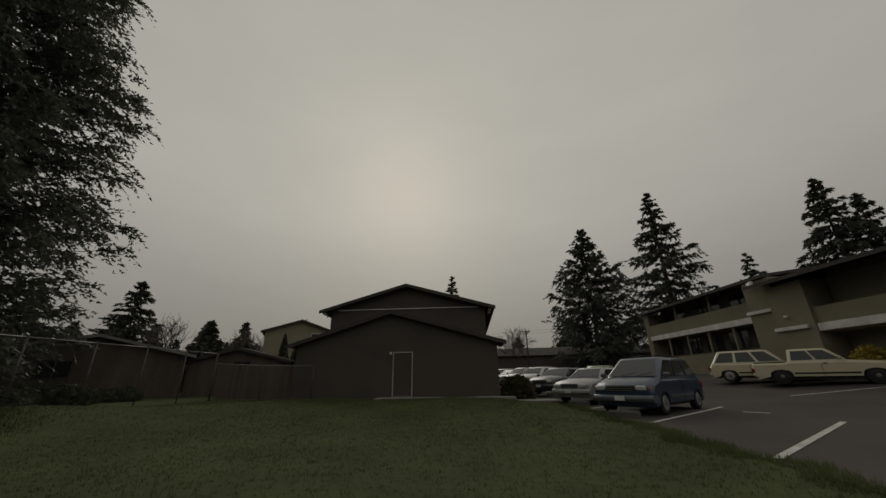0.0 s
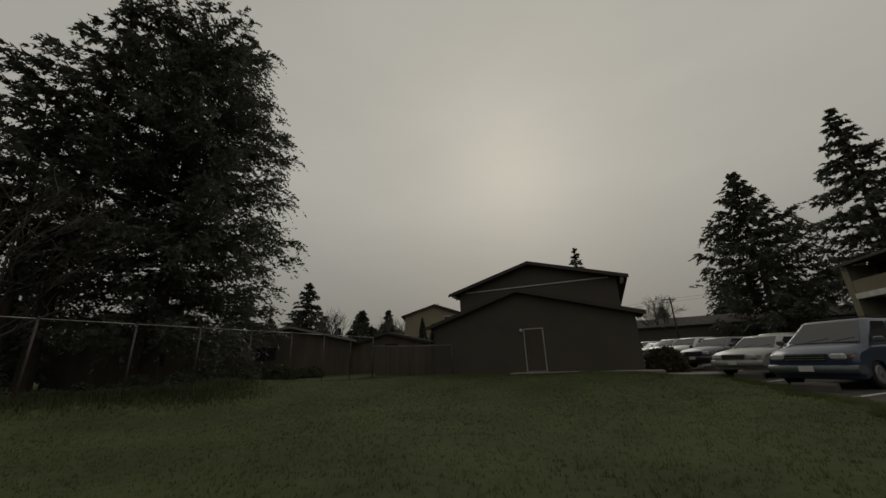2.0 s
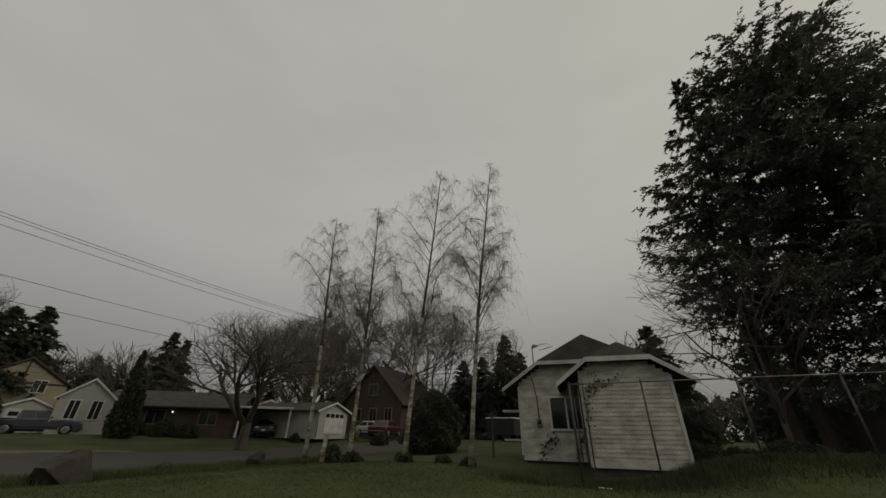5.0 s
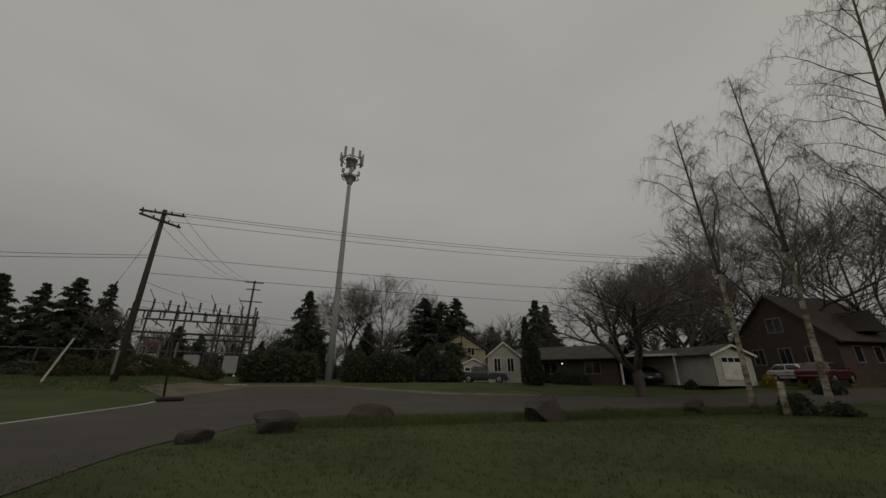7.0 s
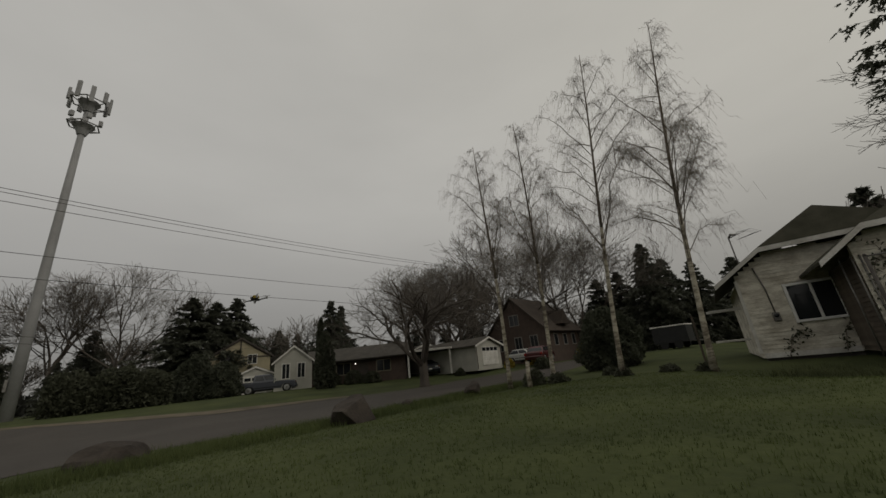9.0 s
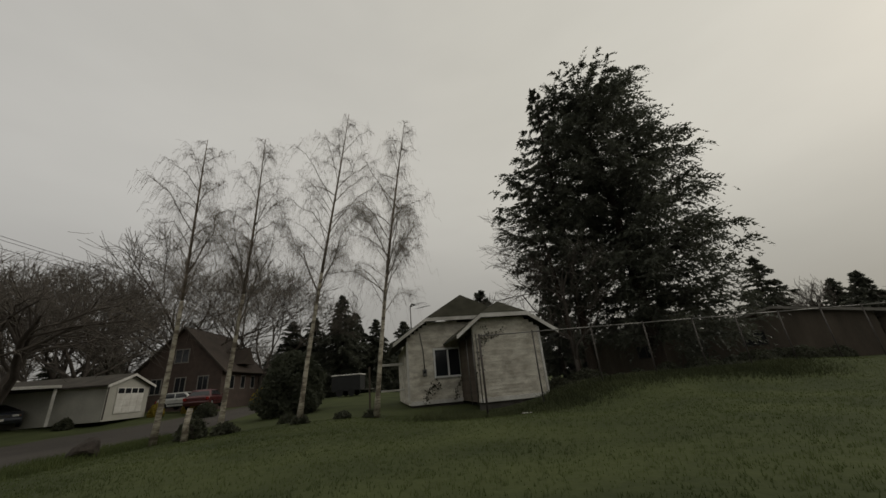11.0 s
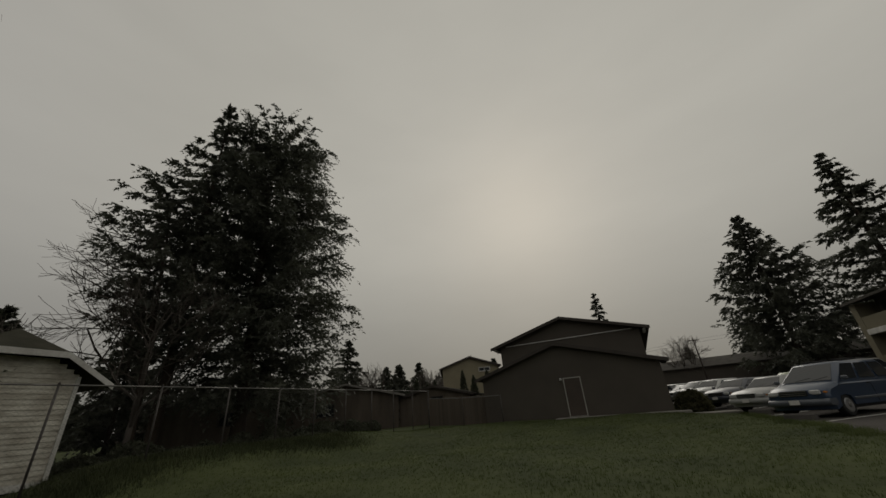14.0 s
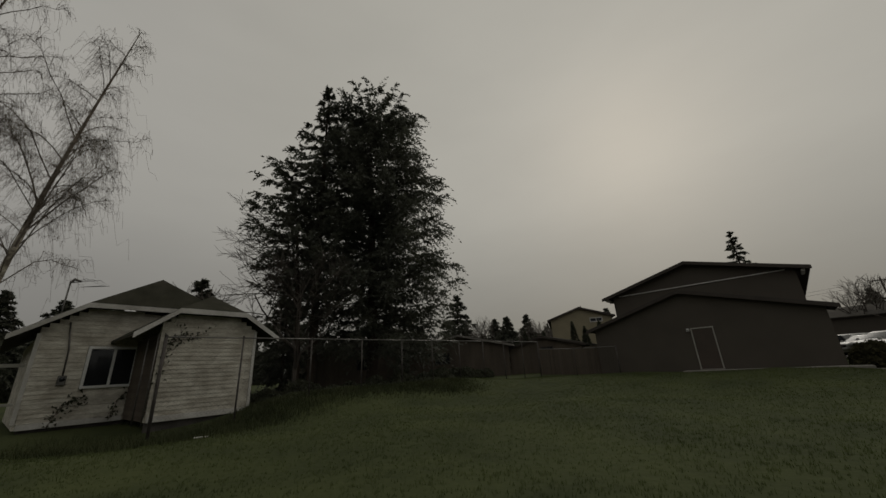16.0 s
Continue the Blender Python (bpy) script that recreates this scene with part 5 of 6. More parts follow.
# ---- houses round about
def pane_at(h, x, y, z, w, hh, axis="y", frame_m=M_TRIM, label="", bars=1):
    """A framed window on a wall; axis: the way it faces (local -y, +x)."""
    if axis == "y":
        win = part("window", Geo().box((x, y - 0.01, z), (w, 0.04, hh)), M_GLASS, h, label)
        for s in (-1, 1):
            part("jamb", Geo().box((x + s * (w / 2 + 0.03), y - 0.02, z), (0.08, 0.07, hh + 0.16), bev=0.006), frame_m, win)
            part("rail", Geo().box((x, y - 0.02, z + s * (hh / 2 + 0.03)), (w, 0.065, 0.08), bev=0.006), frame_m, win)
        for k in range(1, bars + 1):
            part("mullion", Geo().box((x - w / 2 + w * k / (bars + 1), y - 0.025, z), (0.05, 0.04, hh)), frame_m, win)
    else:
        win = part("window", Geo().box((x + 0.01, y, z), (0.04, w, hh)), M_GLASS, h, label)
        for s in (-1, 1):
            part("jamb", Geo().box((x + 0.02, y + s * (w / 2 + 0.03), z), (0.07, 0.08, hh + 0.16), bev=0.006), frame_m, win)
            part("rail", Geo().box((x + 0.02, y, z + s * (hh / 2 + 0.03)), (0.065, w, 0.08), bev=0.006), frame_m, win)
        for k in range(1, bars + 1):
            part("mullion", Geo().box((x + 0.025, y - w / 2 + w * k / (bars + 1), z), (0.04, 0.05, hh)), frame_m, win)


M_BRICK = mat("dark_red_brick", (0.095, 0.068, 0.055), (0.060, 0.044, 0.037), scale=2.0, fine=18.0, bump=0.3, rough=0.9)
M_BROOF = mat("brown_shingle", (0.080, 0.062, 0.050), (0.046, 0.036, 0.030), scale=0.8, fine=14.0, bump=0.5, rough=0.95)
M_YELLOW = mat("forsythia_bloom", (0.36, 0.27, 0.035), (0.20, 0.15, 0.02), scale=4.0, fine=15.0, bump=0.0, rough=0.8)
M_BIN = mat("green_bin_plastic", (0.025, 0.075, 0.045), (0.018, 0.055, 0.033), fine=20.0, bump=0.05, rough=0.5)

# tan neighbour beyond the brown building
nb = gable("neighbour_house", -3.0, 3.0, 0.0, 9.0, -0.4, 5.05, 6.05, M_TAN, M_ROOF, 0.35, "two-storey tan house with a shallow gable", "house", m=pose(-13.9, 31.6, 0, 0, 0, 26))
pane_at(nb, 1.5, 0.0, 4.75, 1.1, 0.32, label="narrow high window in a white frame")
part("vent_pipe", Geo().tube([(0.4, 3.0, 5.8), (0.4, 3.0, 6.7)], 0.05, 7), M_GALV, nb)
# dark low houses beyond the chain-link fence
lw = gable("low_house", -4.5, 4.5, 0.0, 12.0, -0.3, 2.5, 3.5, M_WOODF, M_ROOF, 0.5, "low dark house half hidden behind the fence", "house", trim_m=M_CONC, m=pose(-20.5, 19.5, 0, 0, 0, 40), group="houses behind the fence")
pane_at(lw, -1.5, 0.0, 1.6, 1.3, 0.9, frame_m=M_DTRIM)
lw2 = gable("low_house", -4.0, 4.0, 0.0, 14.0, -0.3, 2.3, 3.4, M_WOODF, M_ROOF, 0.5, "low dark house half hidden behind the fence", "house", trim_m=M_CONC, m=pose(-27.5, 13.0, 0, 0, 0, 70), group="houses behind the fence")
pane_at(lw2, 1.0, 0.0, 1.5, 1.3, 0.9, frame_m=M_DTRIM)
lw3 = gable("low_house", -3.2, 3.2, 0.0, 10.0, -0.3, 2.1, 2.9, M_WOODF, M_ROOF, 0.4, "low dark house half hidden behind the fence", "house", m=pose(-14.2, 23.5, 0, 0, 0, 10), group="houses behind the fence")
pane_at(lw3, 0.3, 0.0, 1.6, 1.0, 0.9, frame_m=M_DTRIM)
# long low roof beyond the parked cars
gable("long_low_building", -5.0, 5.0, 0.0, 46.0, -0.3, 4.2, 5.6, M_BROWN, M_ROOF, 0.5, "long low dark building beyond the car park", "building", m=pose(3.0, 66.0, 0, 0, 0, -96))

# across the street: garage with a white gable
ga = gable("garage", -2.1, 2.1, 0.0, 9.0, 0.0, 2.25, 2.95, M_DULLW, M_ROOF, 0.35, "pale garage with a closed panelled door", "garage", trim_m=M_TRIM, m=pose(-28.1, -26.2, 0.0, 0, 0, 180))
gd = part("garage_door", Geo().box((0.15, -0.03, 1.25), (2.7, 0.05, 1.7), bev=0.01), M_TRIM, ga, "white panelled garage door")
for k in range(4):
    for i in range(4):
        part("panel", Geo().box((-0.85 + 0.667 * i, -0.06, 0.62 + 0.42 * k), (0.56, 0.02, 0.32), bev=0.008), M_TRIM if k < 3 else M_GLASS, gd)
part("downpipe", Geo().tube([(-2.12, -0.1, 0.1), (-2.12, -0.1, 2.2)], 0.04, 6), M_DTRIM, ga)
# ranch house with a carport
RM = pose(-17.1, -39.4, 0.1, 0, 0, 39.7)
ra = gable("ranch_house", -8.0, 0.0, -1.5, 9.0, -0.3, 2.2, 3.5, M_BRICK, M_ROOF, 0.6, "low dark brick ranch house with a grey roof", "house", m=RM)
for y in (1.2, 3.0, 6.9):
    pane_at(ra, 0.0, y, 1.35, 1.3, 1.0, "x", frame_m=M_OLIVE)
part("entry_door", Geo().box((0.02, 4.9, 1.0), (0.05, 0.95, 2.0), bev=0.006), M_DTRIM, ra)
pl = part("porch_lamp", Geo().box((0.08, 4.2, 1.75), (0.10, 0.09, 0.14), bev=0.015), M_TRIM, ra, "lit porch lamp")
M_LIT = bpy.data.materials.new("lit_bulb")
M_LIT.use_nodes = True
M_LIT.node_tree.nodes["Principled BSDF"].inputs["Emission Color"].default_value = (1, 0.92, 0.8, 1)
M_LIT.node_tree.nodes["Principled BSDF"].inputs["Emission Strength"].default_value = 1.6
part("bulb", Geo().tube([(0.16, 4.2, 1.68), (0.17, 4.2, 1.74), (0.16, 4.2, 1.80)], [0.03, 0.05, 0.03], 8), M_LIT, pl)
cp = thing("carport", RM, "open carport with white posts beside the ranch house", "carport")
part("carport_roof", Geo().slab([(0.4, 9.2, 2.35), (0.4, 13.6, 2.35), (-6.0, 13.6, 2.75), (-6.0, 9.2, 2.75)], 0.18), M_ROOF, cp)
part("fascia", Geo().box((0.43, 11.4, 2.28), (0.05, 4.5, 0.18), bev=0.008), M_TRIM, cp)
for y in (9.35, 13.4):
    part("post", Geo().box((0.2, y, 1.05), (0.14, 0.16, 2.3), bev=0.01), M_TRIM, cp)
part("back_wall", Geo().box((-5.9, 11.4, 1.2), (0.15, 4.4, 2.4)), M_BROWN, cp)
car("sedan", pose(*(RM @ Vector((-2.6, 11.4, 0.0)))[:2], 0.15, 0, 0, 39.7), "dark sedan in the carport", P_DARK, group="cars across the street")
wg = gable("white_gable_wing", -1.6, 1.6, 0.0, 6.0, -0.3, 2.6, 3.9, M_DULLW, M_ROOF, 0.25, "white clapboard house wing with two windows", "house", trim_m=M_TRIM, m=pose(-14.9, -38.9, 0, 0, 0, 155))
for x in (-0.65, 0.65):
    pane_at(wg, x, 0.0, 1.75, 0.6, 1.25)
sg = gable("small_garage", -1.6, 1.6, 0.0, 5.0, -0.3, 1.9, 2.6, M_DULLW, M_ROOF, 0.2, "small white garage with windows in its door", "garage", trim_m=M_TRIM, m=pose(-14.1, -45.2, 0, 0, 0, 162))
sgd = part("garage_door", Geo().box((0, -0.03, 0.95), (2.2, 0.05, 1.7), bev=0.01), M_TRIM, sg)
for k in range(3):
    part("pane", Geo().box((-0.66 + 0.66 * k, -0.06, 1.45), (0.55, 0.03, 0.3)), M_GLASS, sgd)
tf = gable("timbered_house", -3.5, 3.5, 0.0, 8.0, -0.3, 4.6, 6.8, M_TAN, M_ROOF, 0.4, "tan timbered house behind the small garage", "house", m=pose(-16.5, -56.0, 0, 0, 0, 165))
for x in (-1.6, 1.4):
    pane_at(tf, x, 0.0, 4.2, 1.0, 1.1)
for a, b in (((-3.4, 4.5), (0, 6.7)), ((0, 6.7), (3.4, 4.5)), ((-3.4, 4.5), (3.4, 4.5)), ((0, 4.5), (0, 6.7))):
    part("timber", Geo().tube([(a[0], -0.05, a[1]), (b[0], -0.05, b[1])], 0.09, 4), M_DTRIM, tf)
ww = gable("white_eave_house", -2.5, 2.5, 0.0, 8.0, -0.2, 2.4, 3.4, M_DULLW, M_ROOF, 0.6, "pale house with a white barge board beyond the oak", "house", trim_m=M_TRIM, m=pose(-29.0, -35.5, 0, 0, 0, 150))
# steep brown house
bh = gable("brown_house", -4.0, 4.0, 0.0, 8.5, -0.3, 3.6, 7.6, M_BRICK, M_BROOF, 0.6, "tall brown house with a steep shingle roof", "house", m=pose(-36.9, -27.9, 0.2, 0, 0, 87))
for y in (2.0, 4.3, 6.6):
    pane_at(bh, 4.0, y, 2.2, 0.8, 1.2, "x", bars=0, frame_m=M_CONC)
for x in (-2.0, 0.2, 2.3):
    pane_at(bh, x, 0.0, 2.2, 0.9, 1.3, frame_m=M_CONC)
pane_at(bh, 0.0, 0.0, 4.9, 1.2, 1.2, frame_m=M_CONC)
part("dormer", Geo().prism([(4.4, 3.0, 4.0), (4.4, 5.6, 4.0), (4.4, 4.3, 5.8)], (-3.0, 0, 0), (0.1, 0, 0)), M_BROOF, bh)
car("sedan", pose(-31.6, -22.6, 0.22, 0, 0, 190), "dark red sedan on the drive of the brown house", P_RED, group="cars across the street")
car("hatchback", pose(-34.2, -25.6, 0.25, 0, 0, 80), "white hatchback beside the red sedan", P_WHITE, L=4.0, rear_x=-1.75, deck=0.98, fw=1.2, rw=-1.25, group="cars across the street")
car("pickup_truck", pose(-13.4, -40.6, 0.05, 0, 0, 150), "dark pickup in front of the small garage", P_DARK, category="pickup", group="cars across the street", **PICK)
bn = thing("wheelie_bin", pose(-35.0, -19.0, 0.2, 0, 0, 20), "green plastic wheelie bin at the kerb", "bin")
part("bin_body", Geo().add([(-0.25, -0.25, 0.05), (0.25, -0.25, 0.05), (0.25, 0.25, 0.05), (-0.25, 0.25, 0.05), (-0.32, -0.32, 1.0), (0.32, -0.32, 1.0), (0.32, 0.32, 1.0), (-0.32, 0.32, 1.0)],
                           [(3, 2, 1, 0), (4, 5, 6, 7), (0, 1, 5, 4), (1, 2, 6, 5), (2, 3, 7, 6), (3, 0, 4, 7)]), M_BIN, bn)
part("lid", Geo().box((0, 0, 1.04), (0.70, 0.72, 0.07), bev=0.03), M_BIN, bn)
# a dark utility trailer with a pale tarp
tl = thing("utility_trailer", pose(-32.3, -11.2, ground_z(-32.3, -11.2), 0, 0, 82), "black box trailer with a pale top", "trailer")
part("box", Geo().box((0, 0, 1.05), (2.5, 1.7, 1.25), bev=0.03), M_BLACK, tl)
part("pale_top", Geo().box((0, 0, 1.72), (2.6, 1.8, 0.10), bev=0.03), M_TRIM, tl)
for x in (-0.5, 0.5):
    for y in (-0.9, 0.9):
        part("wheel", Geo().tube([(x, y - 0.08, 0.3), (x, y + 0.08, 0.3)], 0.3, 16), M_TYRE, tl)
part("drawbar", Geo().tube([(1.2, 0, 0.45), (2.3, 0, 0.42)], 0.04, 5), M_GALV, tl)

# ---- power poles, wires, the mast and the substation
def pole(name, x, y, z0, h, r, label, lean=(0, 0)):
    t = thing(name, pose(x, y, z0), label, "utility pole")
    part("shaft", Geo().tube([(0, 0, -0.6), (lean[0] * 0.5, lean[1] * 0.5, h * 0.5), (lean[0], lean[1], h)], [r, r * 0.85, r * 0.66], 12), M_POLEW, t, smooth=True)
    return t


up1 = pole("utility_pole", 13.3, -31.0, ground_z(13.3, -31.0) - 0.5, 11.3, 0.19, "dark creosoted power pole with two crossarms")
for z, rz in ((11.0, 8), (10.45, 50)):
    arm = part("crossarm", Geo().box((0, 0.16, z), (2.5, 0.10, 0.13), rz, bev=0.01), M_POLEW, up1)
    for k in (-1.1, -0.45, 0.45, 1.1):
        x, y = k * math.cos(radians(rz)), 0.16 + k * math.sin(radians(rz))
        part("insulator", Geo().tube([(x, y, z + 0.06), (x, y, z + 0.14), (x, y, z + 0.22)], [0.03, 0.055, 0.03], 8), M_BLACK, arm)
part("transformer", Geo().tube([(0.0, 0.42, 0.9), (0.0, 0.42, 2.2)], 0.10, 8), M_GALV, up1, "grey riser guard")
up2 = pole("utility_pole", 13.2, -59.5, 0.1, 13.3, 0.18, "farther power pole with three crossarms")
for z, w in ((13.0, 2.4), (12.0, 1.8), (10.3, 2.8)):
    part("crossarm", Geo().box((0, 0.15, z), (w, 0.10, 0.13), 5, bev=0.01), M_POLEW, up2)
up3 = pole("utility_pole", -62.0, -33.0, 0.2, 16.0, 0.18, "power pole far down the street")
part("crossarm", Geo().box((0, 0.15, 15.7), (2.4, 0.10, 0.13), 90, bev=0.01), M_POLEW, up3)
up4 = pole("utility_pole", 58.0, -28.0, 0.0, 9.0, 0.18, "power pole far up the street")
part("crossarm", Geo().box((0, 0.15, 8.7), (2.4, 0.10, 0.13), 90, bev=0.01), M_POLEW, up4)


def wire(a, b, sag, r=0.016, label="black overhead wire between poles"):
    a, b = Vector(a), Vector(b)
    pts = [a.lerp(b, i / 24) - Vector((0, 0, sag * 4 * (i / 24) * (1 - i / 24))) for i in range(25)]
    solo("overhead_wire", Geo().tube(pts, r, 4), M_BLACK, label, "cable", "overhead wires")


zp = ground_z(13.3, -31.0) - 0.5
for dy, z, z2, sag in ((-0.4, zp + 11.2, 16.0, 1.6), (0.5, zp + 11.0, 15.8, 1.5), (0.1, zp + 10.5, 14.6, 1.3), (0.0, zp + 8.1, 10.8, 1.0), (0.1, zp + 6.9, 8.2, 0.6)):
    wire((13.3, -31.0 + dy, z), (-62.0, -33.0 + dy, z2), sag)
for dy, z, z2 in ((0.0, zp + 8.1, 6.6), (0.1, zp + 7.9, 5.9)):
    wire((13.3, -31.0 + dy, z), (58.0, -28.0, z2), 0.9)
for dx, z in ((-1.0, 11.2), (0.0, 11.1), (1.0, 11.2)):
    wire((13.3 + dx, -31.0, zp + z), (13.2 + dx, -59.5, 13.2), 1.3, 0.012)
wire((13.3, -31.0, zp + 6.4), (13.2, -59.5, 10.4), 0.8, 0.012)
for z, z2 in ((5.2, 6.9), (4.8, 6.4)):
    wire((13.3, -31.0, zp + z), (-30, -64, z2), 0.6, 0.016)
up5 = pole("utility_pole", 10.0, 54.0, 0.4, 7.2, 0.11, "thin pale pole beyond the parked cars")
part("crossarm", Geo().box((0, 0.12, 6.9), (1.4, 0.08, 0.10), 10, bev=0.01), M_POLEW, up5)
for z in (7.0, 6.6):
    wire((10.0, 54.0, z + 0.4), (70.0, 52.0, z + 6.0), 1.0, 0.012)
    wire((10.0, 54.0, z + 0.4), (-20.0, 75.0, z + 2.0), 0.6, 0.012)
gw = thing("guy_wire", None, "slanting guy wire with a pale plastic guard", "cable")
part("cable", Geo().tube([(13.3, -31.0, zp + 10.2), (16.5, -30.9, ground_z(16.5, -30.9))], 0.012, 5), M_GALV, gw)
gz = ground_z(16.5, -30.9)
part("guard", Geo().tube([(15.732, -30.924, gz + 0.24 * (zp + 10.2 - gz)), (16.5, -30.9, gz)], 0.05, 7), M_TRIM, gw)
for z in (6.0, 4.4):
    f = (zp + 10.2 - z) / (zp + 10.2 - gz)
    part("strain_insulator", Geo().tube([(13.3 + 3.2 * f, -31 + 0.1 * f, z), (13.3 + 3.2 * (f + 0.04), -31 + 0.1 * (f + 0.04), z - 0.4)], 0.05, 6), M_BLACK, gw)

ct = thing("cell_tower", pose(1.75, -50.6, -0.3), "tall grey monopole mast with antenna panels", "mast")
part("monopole", Geo().tube([(0, 0, 0), (0, 0, 9), (0, 0, 18), (0, 0, 30.6)], [0.42, 0.36, 0.31, 0.22], 14), M_TOWER, ct, smooth=True)
for zc, rr in ((27.4, 1.25), (30.2, 1.45)):
    pf = part("platform", Geo().tube([(rr * math.cos(k * math.pi / 3 + 0.3), rr * math.sin(k * math.pi / 3 + 0.3), zc) for k in range(7)], 0.07, 6), M_TOWER, ct)
    part("collar", Geo().tube([(0, 0, zc - 1.1), (0, 0, zc - 0.5), (0, 0, zc)], [0.35, 0.55, 0.9], 10), M_TOWER, ct)
    for k in range(6):
        a = k * math.pi / 3 + 0.3
        part("arm", Geo().tube([(0.3 * math.cos(a), 0.3 * math.sin(a), zc - 0.5), (rr * math.cos(a), rr * math.sin(a), zc)], 0.05, 5), M_TOWER, ct)
for k in range(9):
    a = k * math.pi / 4.5 + 0.2
    zc = 31.2 if k % 2 else 30.9
    pn = part("antenna_panel", Geo().box((1.55 * math.cos(a), 1.55 * math.sin(a), zc - 0.5), (0.20, 0.36, 1.9 if k % 3 else 1.3), math.degrees(a), bev=0.03), M_TOWER, ct)
    part("bracket", Geo().tube([(1.3 * math.cos(a), 1.3 * math.sin(a), 30.3), (1.52 * math.cos(a), 1.52 * math.sin(a), zc - 0.6)], 0.035, 5), M_GALV, pn)
for k in range(5):
    a = k * math.pi / 2.5 + 0.5
    part("radio_unit", Geo().box((1.15 * math.cos(a), 1.15 * math.sin(a), 28.1), (0.3, 0.4, 0.6), math.degrees(a), bev=0.03), M_TOWER, ct)
part("junction_box", Geo().box((0.46, 0.1, 3.0), (0.2, 0.35, 0.9), bev=0.02), M_GALV, ct)


def substation():
    s = thing("electrical_substation", pose(14.3, -44.5, ground_z(14.3, -44.5), 0, 0, 12), "grey steel substation frame with black insulators", "substation")
    for x in (-5.0, -1.7, 1.7, 5.0):
        for y in (0.0, -6.0):
            leg = part("column", Geo().box((x, y, 3.1), (0.16, 0.16, 6.4), bev=0.02), M_POLEW, s)
    for y in (0.0, -6.0):
        for z in (5.6, 3.7):
            part("beam", Geo().box((0, y, z), (10.6, 0.14, 0.18), bev=0.02), M_POLEW, s)
        for i in range(9):
            x = -4.8 + 1.2 * i
            g = Geo()
            for k in range(6):
                g.tube([(x, y, 5.75 + 0.16 * k), (x, y, 5.81 + 0.16 * k), (x, y, 5.89 + 0.16 * k)], [0.05, 0.13, 0.05], 8)
            part("insulator", g, M_BLACK, s)
            if i % 2:
                part("switch_arm", Geo().tube([(x, y, 6.6), (x + 0.5, y + 0.2, 7.5)], 0.035, 5), M_GALV, s)
            g = Geo()
            for k in range(4):
                g.tube([(x + 0.5, y, 4.95 + 0.14 * k), (x + 0.5, y, 5.0 + 0.14 * k), (x + 0.5, y, 5.07 + 0.14 * k)], [0.04, 0.1, 0.04], 7)
            part("insulator", g, M_BLACK, s)
    for x in (-3.4, 0.0, 3.4):
        part("bus_bar", Geo().tube([(x, 0.3, 4.8), (x, -6.3, 4.8)], 0.05, 6), M_GALV, s)
        tr = part("transformer_tank", Geo().box((x, -3.0, 1.1), (1.3, 1.2, 1.7), bev=0.05), M_TOWER, s)
        for k in range(3):
            part("bushing", Geo().tube([(x - 0.5 + 0.5 * k, -3.0, 1.65), (x - 0.5 + 0.5 * k, -2.9, 2.6)], [0.09, 0.04], 7), M_BLACK, tr)
    b = thing("concrete_blocks", pose(15.5, -38.0, ground_z(15.5, -38.0), 0, 0, 5), "stack of pale concrete blocks by the substation fence", "concrete blocks")
    for i in range(4):
        part("block", Geo().box((-1.8 + 1.2 * i, 0, 0.35), (1.15, 0.6, 0.65), 1.5 * i, bev=0.03), M_CONC, b)
    for x in (16.0, 17.2, 18.6):
        pl2 = solo("bollard_post", Geo().tube([(0, 0, -0.1), (0, 0, 2.6)], 0.09, 8), M_GALV, "pale steel post inside the substation", "post", "substation posts", m=pose(x - 2.0, -40.5, ground_z(x, -40)))


substation()
chain_fence([(8.2 + 3.2 * i, -39.2 + 0.5 * i) for i in range(9)], [2.4] * 9, "tall chain-link fence round the substation", "substation_fence")

# portable hoop beside the drive
hp = thing("basketball_hoop", pose(9.05, -26.4, ground_z(9.05, -26.4), 0, 0, 200), "portable basketball hoop with a leaning black pole", "basketball hoop")
part("base", Geo().box((0.25, 0, 0.10), (1.1, 0.75, 0.2), bev=0.06), M_BLACK, hp)
part("pole", Geo().tube([(0, 0, 0.15), (-0.1, 0, 1.5), (-0.22, 0, 2.7)], 0.045, 8), M_BLACK, hp, smooth=True)
bb = part("backboard", Geo().box((-0.52, 0, 2.85), (0.04, 1.05, 0.72), bev=0.01), M_GALV, hp, "grey backboard")
part("brace", Geo().tube([(-0.22, 0, 2.68), (-0.5, 0, 2.75)], 0.03, 5), M_BLACK, bb)
part("rim", Geo().tube([(-0.78 + 0.22 * math.cos(k * 0.5236), 0.22 * math.sin(k * 0.5236), 2.62) for k in range(13)], 0.012, 5), M_REDL, bb)
solo("stone_kerb", Geo().box((7.6, -33.6, ground_z(7.6, -33.6) + 0.06), (1.4, 0.5, 0.12), 15, bev=0.04), M_CONC, "pale concrete slab at the roadside", "slab")


